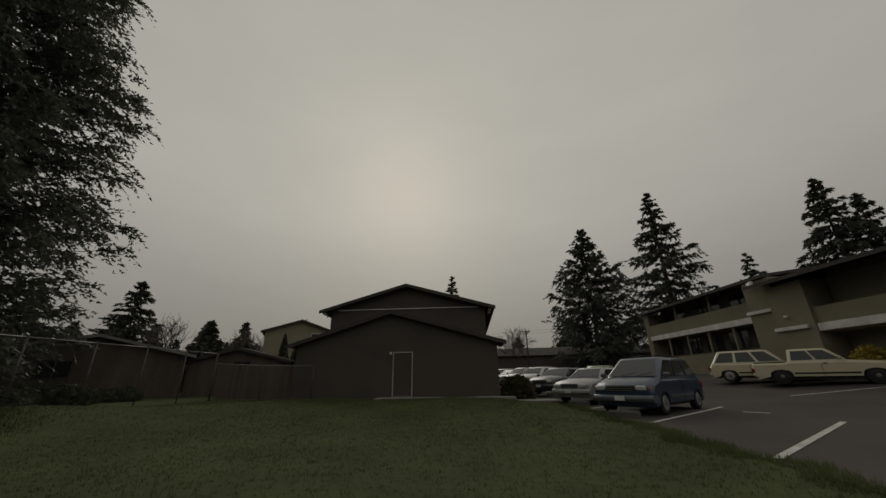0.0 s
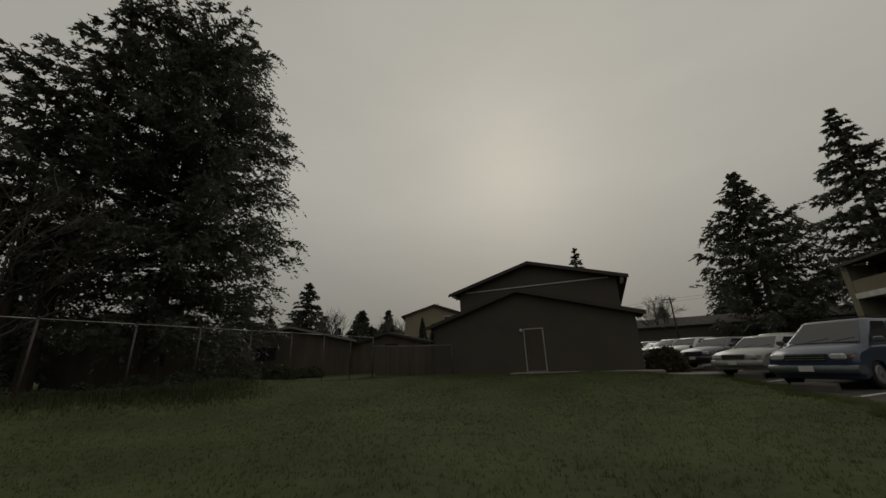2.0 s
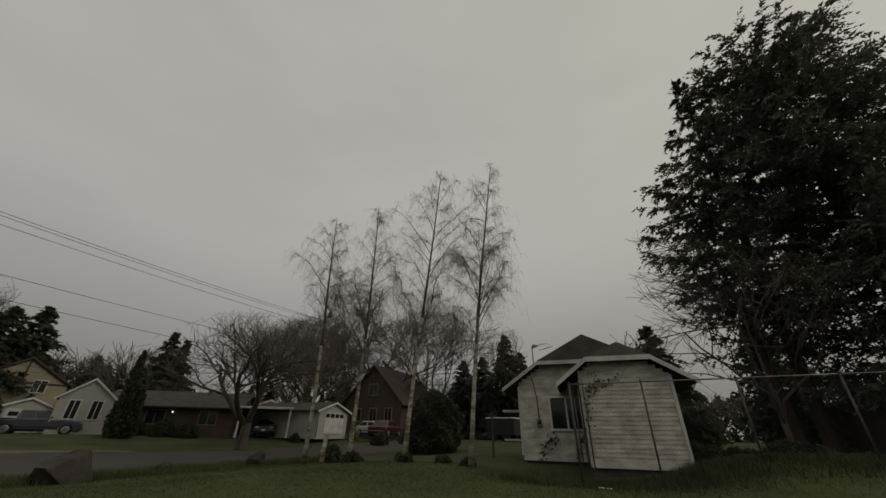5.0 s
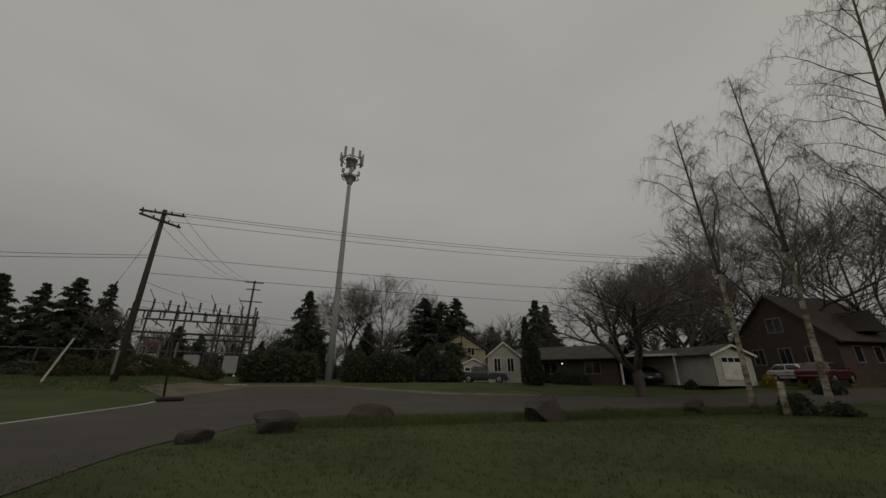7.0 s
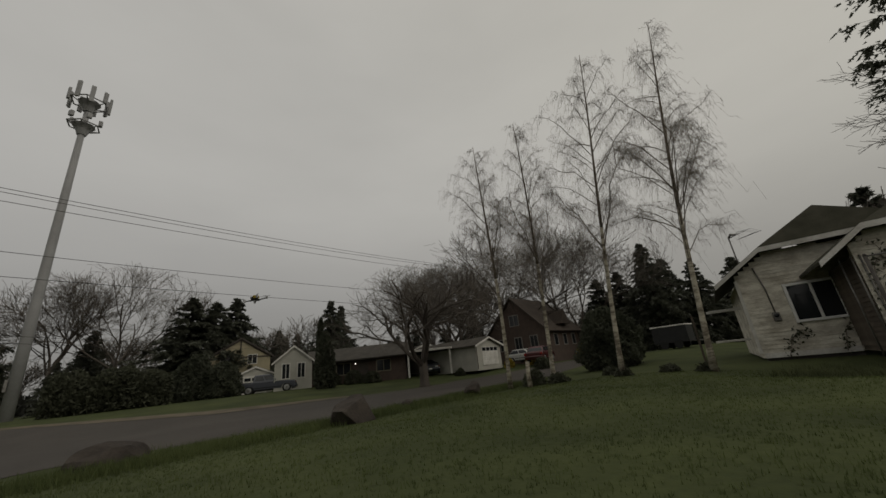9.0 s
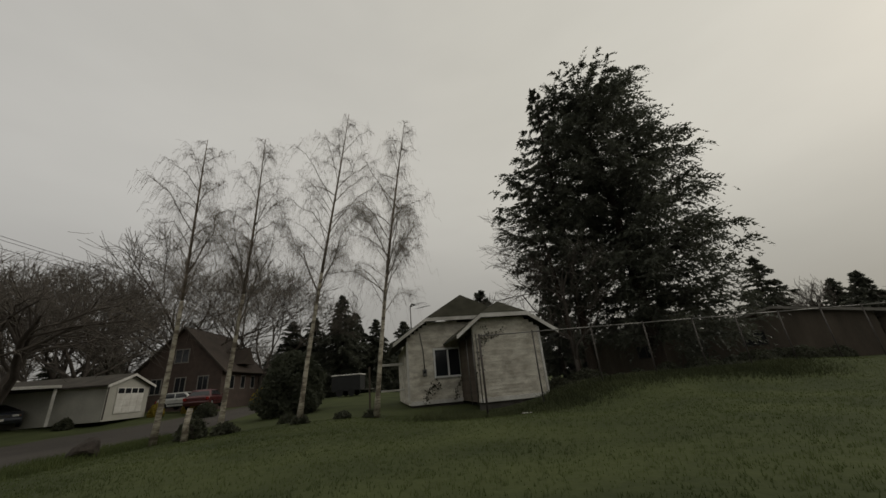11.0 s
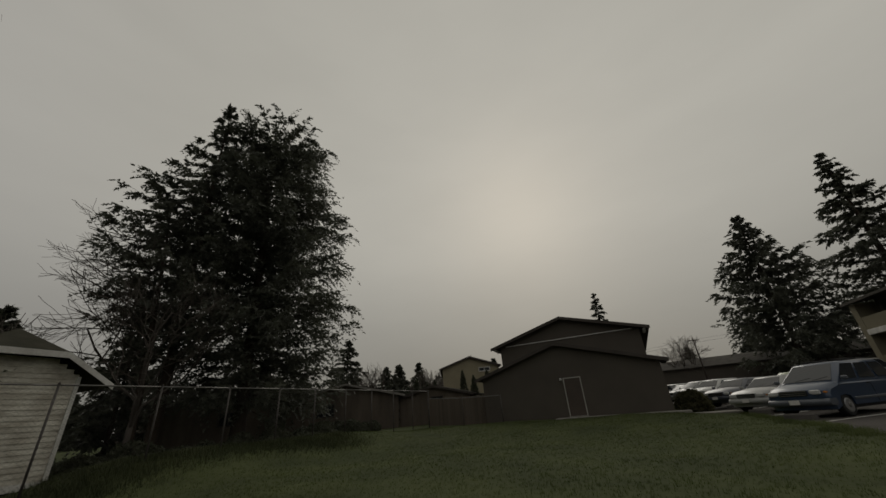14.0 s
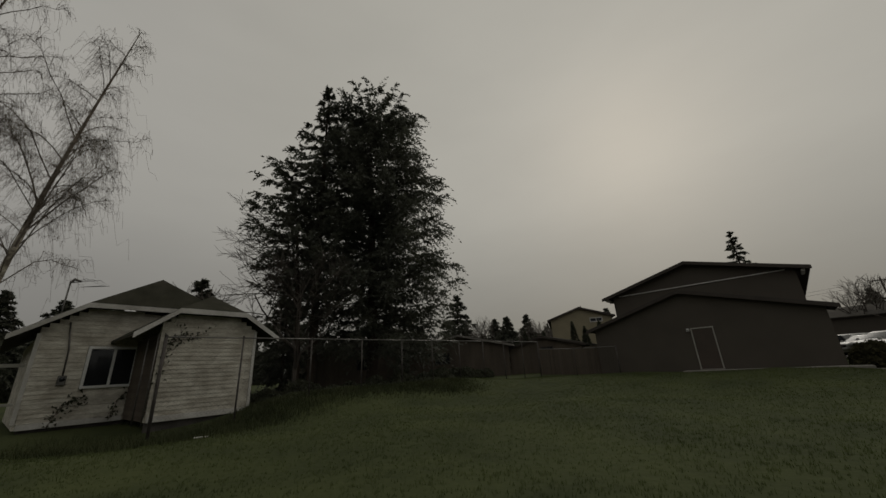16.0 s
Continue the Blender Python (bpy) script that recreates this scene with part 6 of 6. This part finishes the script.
# ---- boulders along the lawn's edge
def boulder(x, y, sx, sy, sz, rz, seed):
    rng = np.random.default_rng(seed)
    bm = bmesh.new()
    bmesh.ops.create_icosphere(bm, subdivisions=3, radius=1.0)
    dirs = rng.normal(0, 1, (9, 3))
    dirs /= np.linalg.norm(dirs, axis=1)[:, None]
    cut = rng.uniform(0.48, 0.82, 9)
    for w in bm.verts:
        p = np.array(w.co)
        for d, c in zip(dirs, cut):
            k = p.dot(d) - c
            if k > 0:
                p = p - d * k
        nz = noise.noise(Vector(p * 2.2 + seed)) * 0.10 + noise.noise(Vector(p * 6.0 + seed)) * 0.05
        p = p * (1 + nz)
        w.co = Vector((p[0] * sx, p[1] * sy, max(p[2], -0.55) * sz))
    me = bpy.data.meshes.new("boulder")
    bm.to_mesh(me)
    bm.free()
    me.materials.append(M_ROCK)
    solo("boulder", me, None, "dark rough boulder on the edge of the lawn", "boulder", "boulders along the lawn", m=pose(x, y, ground_z(x, y) + sz * 0.42, 0, 0, rz))


for b in ((-4.35, -14.6, 0.80, 0.55, 0.52, 20, 1), (0.3, -16.0, 0.72, 0.48, 0.36, 10, 2), (2.55, -14.1, 0.66, 0.42, 0.33, -25, 3), (3.5, -12.3, 0.28, 0.22, 0.17, 0, 4), (-10.3, -15.1, 0.62, 0.42, 0.38, 30, 5), (-7.2, -15.6, 0.3, 0.25, 0.2, 0, 7)):
    boulder(*b)

# ---- a quadcopter over the lawn
def drone(x, y, z):
    d = thing("quadcopter_drone", pose(x, y, z, 12, 6, 30), "small black racing quadcopter hovering over the lawn", "drone")
    part("frame_plate", Geo().box((0, 0, 0), (0.17, 0.05, 0.012), bev=0.003), M_BLACK, d)
    part("battery", Geo().box((-0.01, 0, 0.045), (0.11, 0.045, 0.05), bev=0.008), M_YELLOW, d, "yellow battery pack")
    part("camera_pod", Geo().box((0.085, 0, 0.02), (0.03, 0.035, 0.04), bev=0.006), M_BLACK, d)
    for sx in (-1, 1):
        for sy in (-1, 1):
            arm = part("arm", Geo().tube([(sx * 0.03, sy * 0.015, 0), (sx * 0.11, sy * 0.11, 0)], 0.009, 5), M_BLACK, d)
            part("motor", Geo().tube([(sx * 0.11, sy * 0.11, -0.01), (sx * 0.11, sy * 0.11, 0.03)], 0.015, 8), M_CHROME, arm)
            part("propeller", Geo().box((sx * 0.11, sy * 0.11, 0.034), (0.125, 0.013, 0.003), 35 * sx + 20 * sy), M_BLACK, arm)


drone(-0.40, -11.55, 1.78)
solo("paper_scrap", Geo().box((0, 0, 0.012), (0.28, 0.10, 0.02), bev=0.004), M_TRIM, "scrap of white paper lying on the grass", "litter", m=pose(-8.8, -2.9, ground_z(-8.8, -2.9) + 0.02, 0, 0, 70))


# ---- conifers and bare trees round about
fir("spruce_tree", 21.0, 56.1, 23.3, 7.6, 21, "broad dark spruce beyond the parked cars", bare=0.05, tuft=0.55, branches=150, droop=0.05, pointed=0.7, belly=0.9)
fir("spruce_tree", 34.6, 58.9, 31.2, 7.4, 22, "tall dark fir beyond the apartments", bare=0.05, tuft=0.6, branches=150, droop=0.15, pointed=0.8)
fir("spruce_tree", 37.6, 34.0, 18.8, 5.0, 23, "dark fir standing behind the apartment roof", bare=0.1, tuft=0.5, branches=120)
fir("spruce_tree", 41.5, 34.5, 17.0, 4.5, 24, "dark fir standing behind the apartment roof", bare=0.1, tuft=0.5, branches=110)
fir("spruce_tree", 38.5, 46.5, 15.0, 4.0, 25, "small fir top behind the apartment roof", bare=0.1, tuft=0.5, branches=60)
fir("spruce_tree", -1.0, 57.5, 17.3, 3.2, 26, "narrow fir top behind the brown building", bare=0.1, tuft=0.45, branches=90)
# beyond the fence
for x, y, h, r, sd in ((-30.5, 31.0, 10.3, 3.4, 31), (-34.5, 26.0, 8.5, 3.6, 32), (-29.5, 7.5, 9.0, 2.6, 33), (-25.0, 34.5, 6.8, 2.4, 35), (-31.0, 1.2, 9.0, 3.2, 36)):
    fir("fir_tree", x, y, h, r, sd, "dark fir behind the low houses", bare=0.05, tuft=0.42, branches=90, group="firs behind the fence")
for i, (x, y, h, sd) in enumerate(((-26.5, 31.0, 7.0, 41), (-22.5, 35.5, 6.2, 42), (-33.0, 19.0, 7.5, 43), (-24.0, -0.5, 7.0, 45))):
    bare_tree("bare_tree", x, y, h, sd, "leafless garden tree behind the fence", depth=4, trunk=0.25, trunk_r=0.16, group="bare trees behind the fence", min_r=0.014)
bare_tree("bare_tree", 9.0, 62.0, 9.0, 46, "leafless tree beyond the car park", depth=4, trunk=0.25, trunk_r=0.2, min_r=0.02)
bare_tree("bare_tree", -20.3, 4.4, 9.5, 47, "thin leafless tree under the firs", depth=4, trunk=0.2, trunk_r=0.14, spread=0.75, gnarl=0.4, min_r=0.011)


def clump(name, x, y, r, h, seed, material, label, category, n=2600, leaf=0.16, point=0.0, z=None, sx=1.0, sy=1.0, group="", rz=0.0, squash=2.0):
    """A dense bush or column of small leaves over a dark stem."""
    rng = np.random.default_rng(seed)
    z = ground_z(x, y) if z is None else z
    t = thing(name, pose(x, y, z - 0.03, 0, 0, rz), label, category, group)
    part("stem", Geo().tube([(0, 0, 0), (0, 0, h * 0.8)], [0.08 + 0.02 * r, 0.03], 6), M_BARKO, t)
    u = rng.random(n)
    a = rng.random(n) * 6.28318
    zz = u * h
    prof = (1 - u ** squash) ** 0.5 if not point else np.clip(1 - u, 0, 1) ** point
    prof = np.maximum(prof, 0.04) * (0.75 + 0.25 * np.minimum(1, u * 6))
    bump = 1 + 0.16 * np.sin(a * 3 + seed) * np.cos(zz * 2.1 + seed) + 0.10 * np.sin(a * 7 + zz * 3)
    rr = r * prof * bump * (0.55 + 0.5 * np.sqrt(rng.random(n)))
    C = np.stack([rr * np.cos(a) * sx, rr * np.sin(a) * sy, zz + rng.normal(0, 0.05, n)], 1)
    C[:, 2] = np.maximum(C[:, 2], 0.04)
    A = rng.normal(0, 1, (n, 3))
    A /= np.linalg.norm(A, axis=1)[:, None]
    B = np.cross(A, rng.normal(0, 1, (n, 3)))
    B /= np.linalg.norm(B, axis=1)[:, None] + 1e-6
    s = leaf * rng.uniform(0.5, 1.3, n)[:, None]
    V = np.stack([C - A * s * 0.6 + B * s * 0.45, C - A * s * 0.6 - B * s * 0.45, C + A * s], 1).reshape(-1, 3)
    part("foliage", raw_mesh("foliage", V, np.arange(len(V)).reshape(-1, 3), material), None, t)
    return t


# columns of arborvitae by the tan house
for x, y, h, sd in ((-12.4, 26.0, 4.2, 1), (-11.2, 25.6, 3.6, 2), (-9.6, 24.8, 3.9, 3), (-9.0, 24.4, 3.2, 4), (-14.9, 25.2, 3.6, 5), (-15.6, 25.0, 3.3, 6), (-16.4, 24.4, 3.7, 7), (-17.2, 24.2, 3.2, 8)):
    clump("arborvitae", x, y, 0.55, h, sd, M_CEDAR, "narrow dark arborvitae by the tan house", "shrub", n=1500, leaf=0.13, point=0.6, group="arborvitae by the tan house")
clump("corner_shrub", 3.95, 18.4, 0.80, 1.05, 58, M_SCRUB, "rounded brownish shrub at the corner of the brown building", "shrub", n=4200, leaf=0.10, squash=2.6)
# shrubs in the dark strip beyond the fence
rs = np.random.default_rng(5)
for i in range(30):
    yy = 0.8 + 0.62 * i
    clump("overgrown_shrub", -15.2 - rs.uniform(0, 4.5), yy, rs.uniform(0.6, 1.1), rs.uniform(0.4, 0.95), 60 + i, M_HEDGE if i % 3 else M_CEDAR, "overgrown dark shrub behind the chain-link fence", "shrub",
          n=2200, leaf=0.12, group="shrubs behind the fence")
# hedges by the mast
for x0, x1, y, h, sd in ((8.6, 2.7, -39.2, 2.85, 1), (0.6, -5.7, -39.2, 2.85, 2)):
    hd = thing("clipped_hedge", None, "dense dark clipped hedge at the roadside", "hedge", "hedges by the mast")
    rng = np.random.default_rng(sd)
    n = 15000
    px, pyy, pz = rng.uniform(min(x0, x1), max(x0, x1), n), rng.uniform(-1.3, 1.3, n), rng.random(n) ** 0.7
    edge = 1 - np.clip((np.abs(px - (x0 + x1) / 2) / (abs(x1 - x0) / 2)) ** 6, 0, 1) * 0.35
    top = h * (0.9 + 0.08 * np.sin(px * 2.3 + sd) + 0.05 * np.sin(px * 5.1)) * edge
    C = np.stack([px, y + pyy * np.sqrt(np.clip(1.02 - pz ** 4, 0, 1)), ground_z((x0 + x1) / 2, y) + pz * top], 1)
    A = rng.normal(0, 1, (n, 3))
    A /= np.linalg.norm(A, axis=1)[:, None]
    B = np.cross(A, rng.normal(0, 1, (n, 3)))
    B /= np.linalg.norm(B, axis=1)[:, None] + 1e-6
    s = 0.17 * rng.uniform(0.5, 1.3, n)[:, None]
    V = np.stack([C - A * s * 0.6 + B * s * 0.45, C - A * s * 0.6 - B * s * 0.45, C + A * s], 1).reshape(-1, 3)
    part("foliage", raw_mesh("foliage", V, np.arange(len(V)).reshape(-1, 3), M_HEDGE), None, hd)
    part("stem_core", Geo().box(((x0 + x1) / 2, y, ground_z(x1, y) + 1.0), (abs(x1 - x0) - 1.0, 1.2, 2.0), bev=0.3), M_HEDGE, hd)
# bushes across the street
clump("evergreen_bush", -21.4, -12.9, 1.75, 3.5, 71, M_CEDAR, "large dark evergreen bush at the road bend", "shrub", n=9000, leaf=0.16, squash=2.4)
clump("tall_cypress", -15.9, -36.0, 0.5, 6.0, 72, M_CEDAR, "tall dark cypress beside the ranch house", "tree", n=5000, leaf=0.16, point=0.45)
clump("tall_cypress", -15.3, -34.2, 0.95, 4.6, 73, M_CEDAR, "dark spreading cypress beside the ranch house", "tree", n=6000, leaf=0.17, point=0.5)
for x, y, r, h, sd, m_ in ((-17.6, -36.8, 0.8, 1.1, 74, M_HEDGE), (-18.8, -35.2, 0.9, 1.2, 75, M_HEDGE), (-20.0, -34.0, 0.8, 1.0, 76, M_HEDGE), (-8.0, -42.0, 1.6, 3.6, 77, M_CEDAR), (-9.6, -40.5, 1.5, 2.8, 79, M_CEDAR), (-25.4, -27.8, 0.45, 0.6, 80, M_HEDGE), (-30.6, -25.6, 0.5, 0.9, 81, M_YELLOW), (-32.2, -24.0, 0.6, 1.0, 82, M_YELLOW), (-36.0, -19.6, 1.0, 1.6, 83, M_YELLOW), (-26.6, -20.0, 0.7, 0.9, 84, M_HEDGE)):
    clump("garden_shrub", x, y, r, h, sd, m_, "yellow flowering shrub in a front garden" if m_ is M_YELLOW else "dark evergreen shrub in a front garden", "shrub", n=1500 if h < 2 else 5000, leaf=0.12 if h < 2 else 0.17, group="garden shrubs")
clump("garden_shrub", 20.9, 18.7, 0.9, 1.5, 85, M_YELLOW, "yellow flowering shrub by the apartment wall", "shrub", n=1800, leaf=0.12)
clump("garden_shrub", 20.4, 26.0, 0.8, 1.1, 86, M_YELLOW, "yellow-green shrub by the apartment wall", "shrub", n=1500, leaf=0.12)
# bramble and weeds round the birch feet
for x, y, r, h, sd in ((-12.6, -13.6, 0.7, 0.9, 91), (-12.7, -12.6, 0.6, 0.5, 92), (-12.5, -10.0, 0.45, 0.3, 93), (-12.7, -7.5, 0.4, 0.3, 94), (-13.8, -10.8, 0.5, 0.35, 95), (-13.0, -8.6, 0.45, 0.25, 96)):
    clump("weed_clump", x, y, r * 0.7, h * 0.7, sd, M_HEDGE, "low tangle of weeds at the foot of a birch", "weeds", n=700, leaf=0.09, group="weeds by the birches")
st = solo("birch_stump", Geo().tube([(0, 0, -0.1), (0.02, 0.0, 0.5), (0.0, 0.05, 1.0)], [0.11, 0.09, 0.085], 9), M_BIRCH, "short broken birch stump", "stump", m=pose(-12.0, -13.5, ground_z(-12.0, -13.5)), smooth=True)

for x, y, r, h, sd in ((12.6, -36.8, 1.3, 1.2, 101), (14.4, -36.4, 1.5, 1.4, 102), (16.4, -36.2, 1.4, 1.1, 103), (18.2, -35.6, 1.3, 1.3, 104), (10.6, -37.2, 1.2, 1.0, 105)):
    clump("scrub_bush", x, y, r, h, sd, M_SCRUB, "olive-brown winter scrub by the substation fence", "shrub", n=2200, leaf=0.12, group="scrub by the substation")

# the big oak and its neighbours
bare_tree("oak_tree", -18.4, -25.7, 9.0, 51, "wide gnarled leafless oak across the street", depth=5, trunk=0.2, trunk_r=0.36, spread=0.66, gnarl=0.40, kids=(5, 5), squash=(1.12, 1.12, 1.0), up=0.12, min_r=0.010)
for x, y, h, sd in ((-42.0, -30.8, 19.0, 52), (-45.0, -23.3, 17.0, 53), (-37.0, -38.0, 14.0, 54), (-33.0, -33.5, 12.0, 57)):
    bare_tree("bare_tree", x, y, h, sd, "leafless broadleaf tree behind the houses", depth=5, trunk=0.2, trunk_r=0.28, spread=0.6, gnarl=0.34, kids=(4, 5), group="bare trees behind the houses", min_r=0.019, up=0.22, squash=(1.2, 1.2, 1.0))

for x, y, h, sd in ((-6.0, -66.0, 17.0, 55), (-0.6, -68.0, 16.0, 56)):
    bare_tree("bare_tree", x, y, h, sd, "upright leafless tree behind the clipped hedges", depth=5, trunk=0.3, trunk_r=0.24, spread=0.62, gnarl=0.25, kids=(4, 5), group="bare trees behind the hedges", min_r=0.017, up=0.12, squash=(0.95, 0.95, 1.0))

# ---- woods in the distance: a few trees, repeated
far_fir = [fir("fir_tree", 400 + 30 * i, 400, 12.0, 3.6 + 0.5 * i, 100 + i, "dark fir in the woods beyond the houses", bare=0.03, tuft=0.45, branches=150, droop=0.3, ragged=0.45, group="far firs", z=0) for i in range(3)]
far_bare = [bare_tree("bare_tree", 400 + 30 * i, 440, 10.0, 110 + i, "leafless tree in the woods beyond the houses", depth=4, trunk=0.2, trunk_r=0.2, kids=(4, 5), group="far bare trees", min_r=0.03, z=0) for i in range(2)]
rng = random.Random(9)
spots = []
for k in range(150):
    a = radians(k * 2.4)
    rr = rng.uniform(58, 96)
    spots.append((1.5 + rr * math.sin(a), -4 + rr * math.cos(a), rr))
for k, (x, y, rr) in enumerate(spots):
    if (12 < x < 60 and -2 < y < 66) or (-6 < x < 12 and 20 < y < 66):
        continue
    tan = rng.uniform(0.07, 0.15)
    conif = rng.random() < 0.6
    src = rng.choice(far_fir if conif else far_bare)
    s = max(0.45, tan * rr / (12.0 if conif else 10.0))
    copy_thing(src, Matrix.Translation((x, y, 0)) @ pose(0, 0, 0, 0, 0, rng.uniform(0, 360)) @ Matrix.Diagonal((s * 1.15, s * 1.15, s, 1)))
# named tops on the skyline
for az, tan, rr, w, conif in ((-144.2, 0.175, 60, 1.3, 1), (-147.4, 0.169, 60, 1.0, 1), (-149.9, 0.188, 58, 1.2, 1), (-152.7, 0.184, 60, 0.9, 1), (-175.6, 0.221, 62, 0.9, 1), (166.2, 0.214, 55, 1.5, 1), (163.5, 0.205, 56, 1.3, 1), (161.1, 0.215, 58, 1.2, 1), (148.5, 0.205, 52, 1.0, 1), (147.0, 0.19, 54, 0.9, 1), (100.1, 0.25, 50, 0.9, 1), (98.0, 0.20, 52, 1.1, 1), (94.9, 0.18, 52, 1.1, 1), (90.5, 0.17, 56, 1.2, 1), (104.0, 0.19, 55, 1.2, 1), (107.0, 0.18, 55, 1.3, 1), (86.0, 0.17, 58, 1.2, 1), (152.0, 0.165, 58, 1.0, 0), (126.0, 0.20, 60, 1.2, 0), (131.0, 0.19, 62, 1.2, 0)):
    src = far_fir[int(rr) % 3] if conif else far_bare[int(rr) % 2]
    h = tan * rr + 0.5
    s = h / (12.0 if conif else 10.0)
    x, y = 1.5 - rr * math.sin(radians(az)), -5.6 + rr * math.cos(radians(az))
    copy_thing(src, Matrix.Translation((x, y, 0)) @ pose(0, 0, 0, 0, 0, (az * 7) % 360) @ Matrix.Diagonal((s * w, s * w, s, 1)))
for o in far_fir + far_bare:
    o.matrix_basis = pose(1.5 + 80 * math.sin(len(o.name)), -90 - rng.uniform(0, 10), 0)


def woods():
    """The closed belt of trees at the edge of the neighbourhood."""
    rg = np.random.default_rng(77)
    n = 42000
    a = rg.random(n) * 6.28318
    rr = rg.uniform(100, 118, n)
    top = 5.5 + 2.2 * np.sin(a * 9) + 1.6 * np.sin(a * 23 + 1) + 1.2 * np.sin(a * 61) + 1.0 * np.sin(a * 131 + 2)
    C = np.stack([1.5 + rr * np.sin(a), -4 + rr * np.cos(a), rg.random(n) ** 0.8 * np.maximum(top, 2.0)], 1)
    A = rg.normal(0, 1, (n, 3))
    A /= np.linalg.norm(A, axis=1)[:, None]
    B = np.cross(A, rg.normal(0, 1, (n, 3)))
    B /= np.linalg.norm(B, axis=1)[:, None] + 1e-6
    s = rg.uniform(0.5, 1.3, n)[:, None]
    V = np.stack([C - A * s * 0.6 + B * s * 0.5, C - A * s * 0.6 - B * s * 0.5, C + A * s], 1).reshape(-1, 3)
    tagged(new("distant_woods", raw_mesh("distant_woods", V, np.arange(len(V)).reshape(-1, 3), M_FAR)), "dull belt of woods at the skyline", "woods", kind="stuff")


woods()


# ---- grass
M_TALL = mat("uncut_grass", (0.085, 0.095, 0.045), (0.035, 0.042, 0.020), scale=0.6, fine=4.0, bump=0.0, rough=0.85, spec=0.1, spread=0.4)


def grass(name, n, seed, box, hmin, hmax, w, where, material, label):
    rg = np.random.default_rng(seed)
    x0, x1, y0, y1 = box
    V = []
    while len(V) < n:
        x, y = rg.uniform(x0, x1), rg.uniform(y0, y1)
        p = where(x, y)
        if rg.random() > p:
            continue
        z = ground_z(x, y)
        patch = 0.6 + 0.8 * (0.5 + 0.5 * noise.noise(Vector((x * 0.8, y * 0.8, 3.0))))
        for _ in range(3):
            a = rg.uniform(0, 6.283)
            h = rg.uniform(hmin, hmax) * patch
            bx, by = x + rg.normal(0, 0.025), y + rg.normal(0, 0.025)
            cx, cy = math.cos(a), math.sin(a)
            l = h * rg.uniform(0.2, 0.9)
            V.append(((bx - cy * w, by + cx * w, z - 0.01), (bx + cy * w, by - cx * w, z - 0.01), (bx + cx * l, by + cy * l, z + h)))
    V = np.array(V).reshape(-1, 3)
    tagged(new(name, raw_mesh(name, V, np.arange(len(V)).reshape(-1, 3), material)), label, "grass", kind="stuff")


def lawn_here(x, y):
    if x > 5.35 - 0.05 * abs(y) * (y < 4) or y > 17.0:
        return 0
    if y < -11.5 and x > 3.4:
        return 0
    if y < -15.6:
        return 0
    if x < -11 and y > -3.5:
        return 0.25
    return 1.0


grass("lawn_grass", 210000, 1, (-13.0, 5.6, -16.0, 17.0), 0.018, 0.046, 0.007, lawn_here, M_BLADE, "short rough winter lawn grass")
grass("tall_grass", 60000, 2, (-14.0, -7.0, -6.5, 9.5), 0.05, 0.20, 0.006,
      lambda x, y: max(0.0, 1 - abs(x + 11.0 + 0.6 * math.sin(y * 0.8)) / 3.0) ** 2 * sstep(-6.5, -4.0, y) * sstep(9.5, 7.0, y), M_TALL, "uncut dark grass along the fence")
grass("edge_grass", 26000, 3, (-16, 4.2, -18.0, -11.0), 0.08, 0.25, 0.008,
      lambda x, y: max(0.0, 1 - abs(y + 15.4) / 1.2) if x < 2.5 else 0.0, M_BLADE, "longer grass along the street edge")
grass("verge_grass", 9000, 4, (4.6, 6.2, -2.0, 16.5), 0.04, 0.13, 0.006,
      lambda x, y: max(0.0, 1 - abs(x - 5.55 - 0.12 * math.sin(y * 1.7) - 0.10 * math.sin(y * 4.3)) / 0.35) if y > 3.5 else 0.0, M_BLADE, "ragged grass creeping over the asphalt edge")
grass("rough_grass", 16000, 5, (9.9, 21.0, -36.5, -28.0), 0.05, 0.17, 0.009,
      lambda x, y: (0.35 + 0.65 * (0.5 + 0.5 * noise.noise(Vector((x * 0.5, y * 0.5, 9.0))))) * sstep(9.9, 11.4, x), M_BLADE, "rough uncut grass before the substation fence")
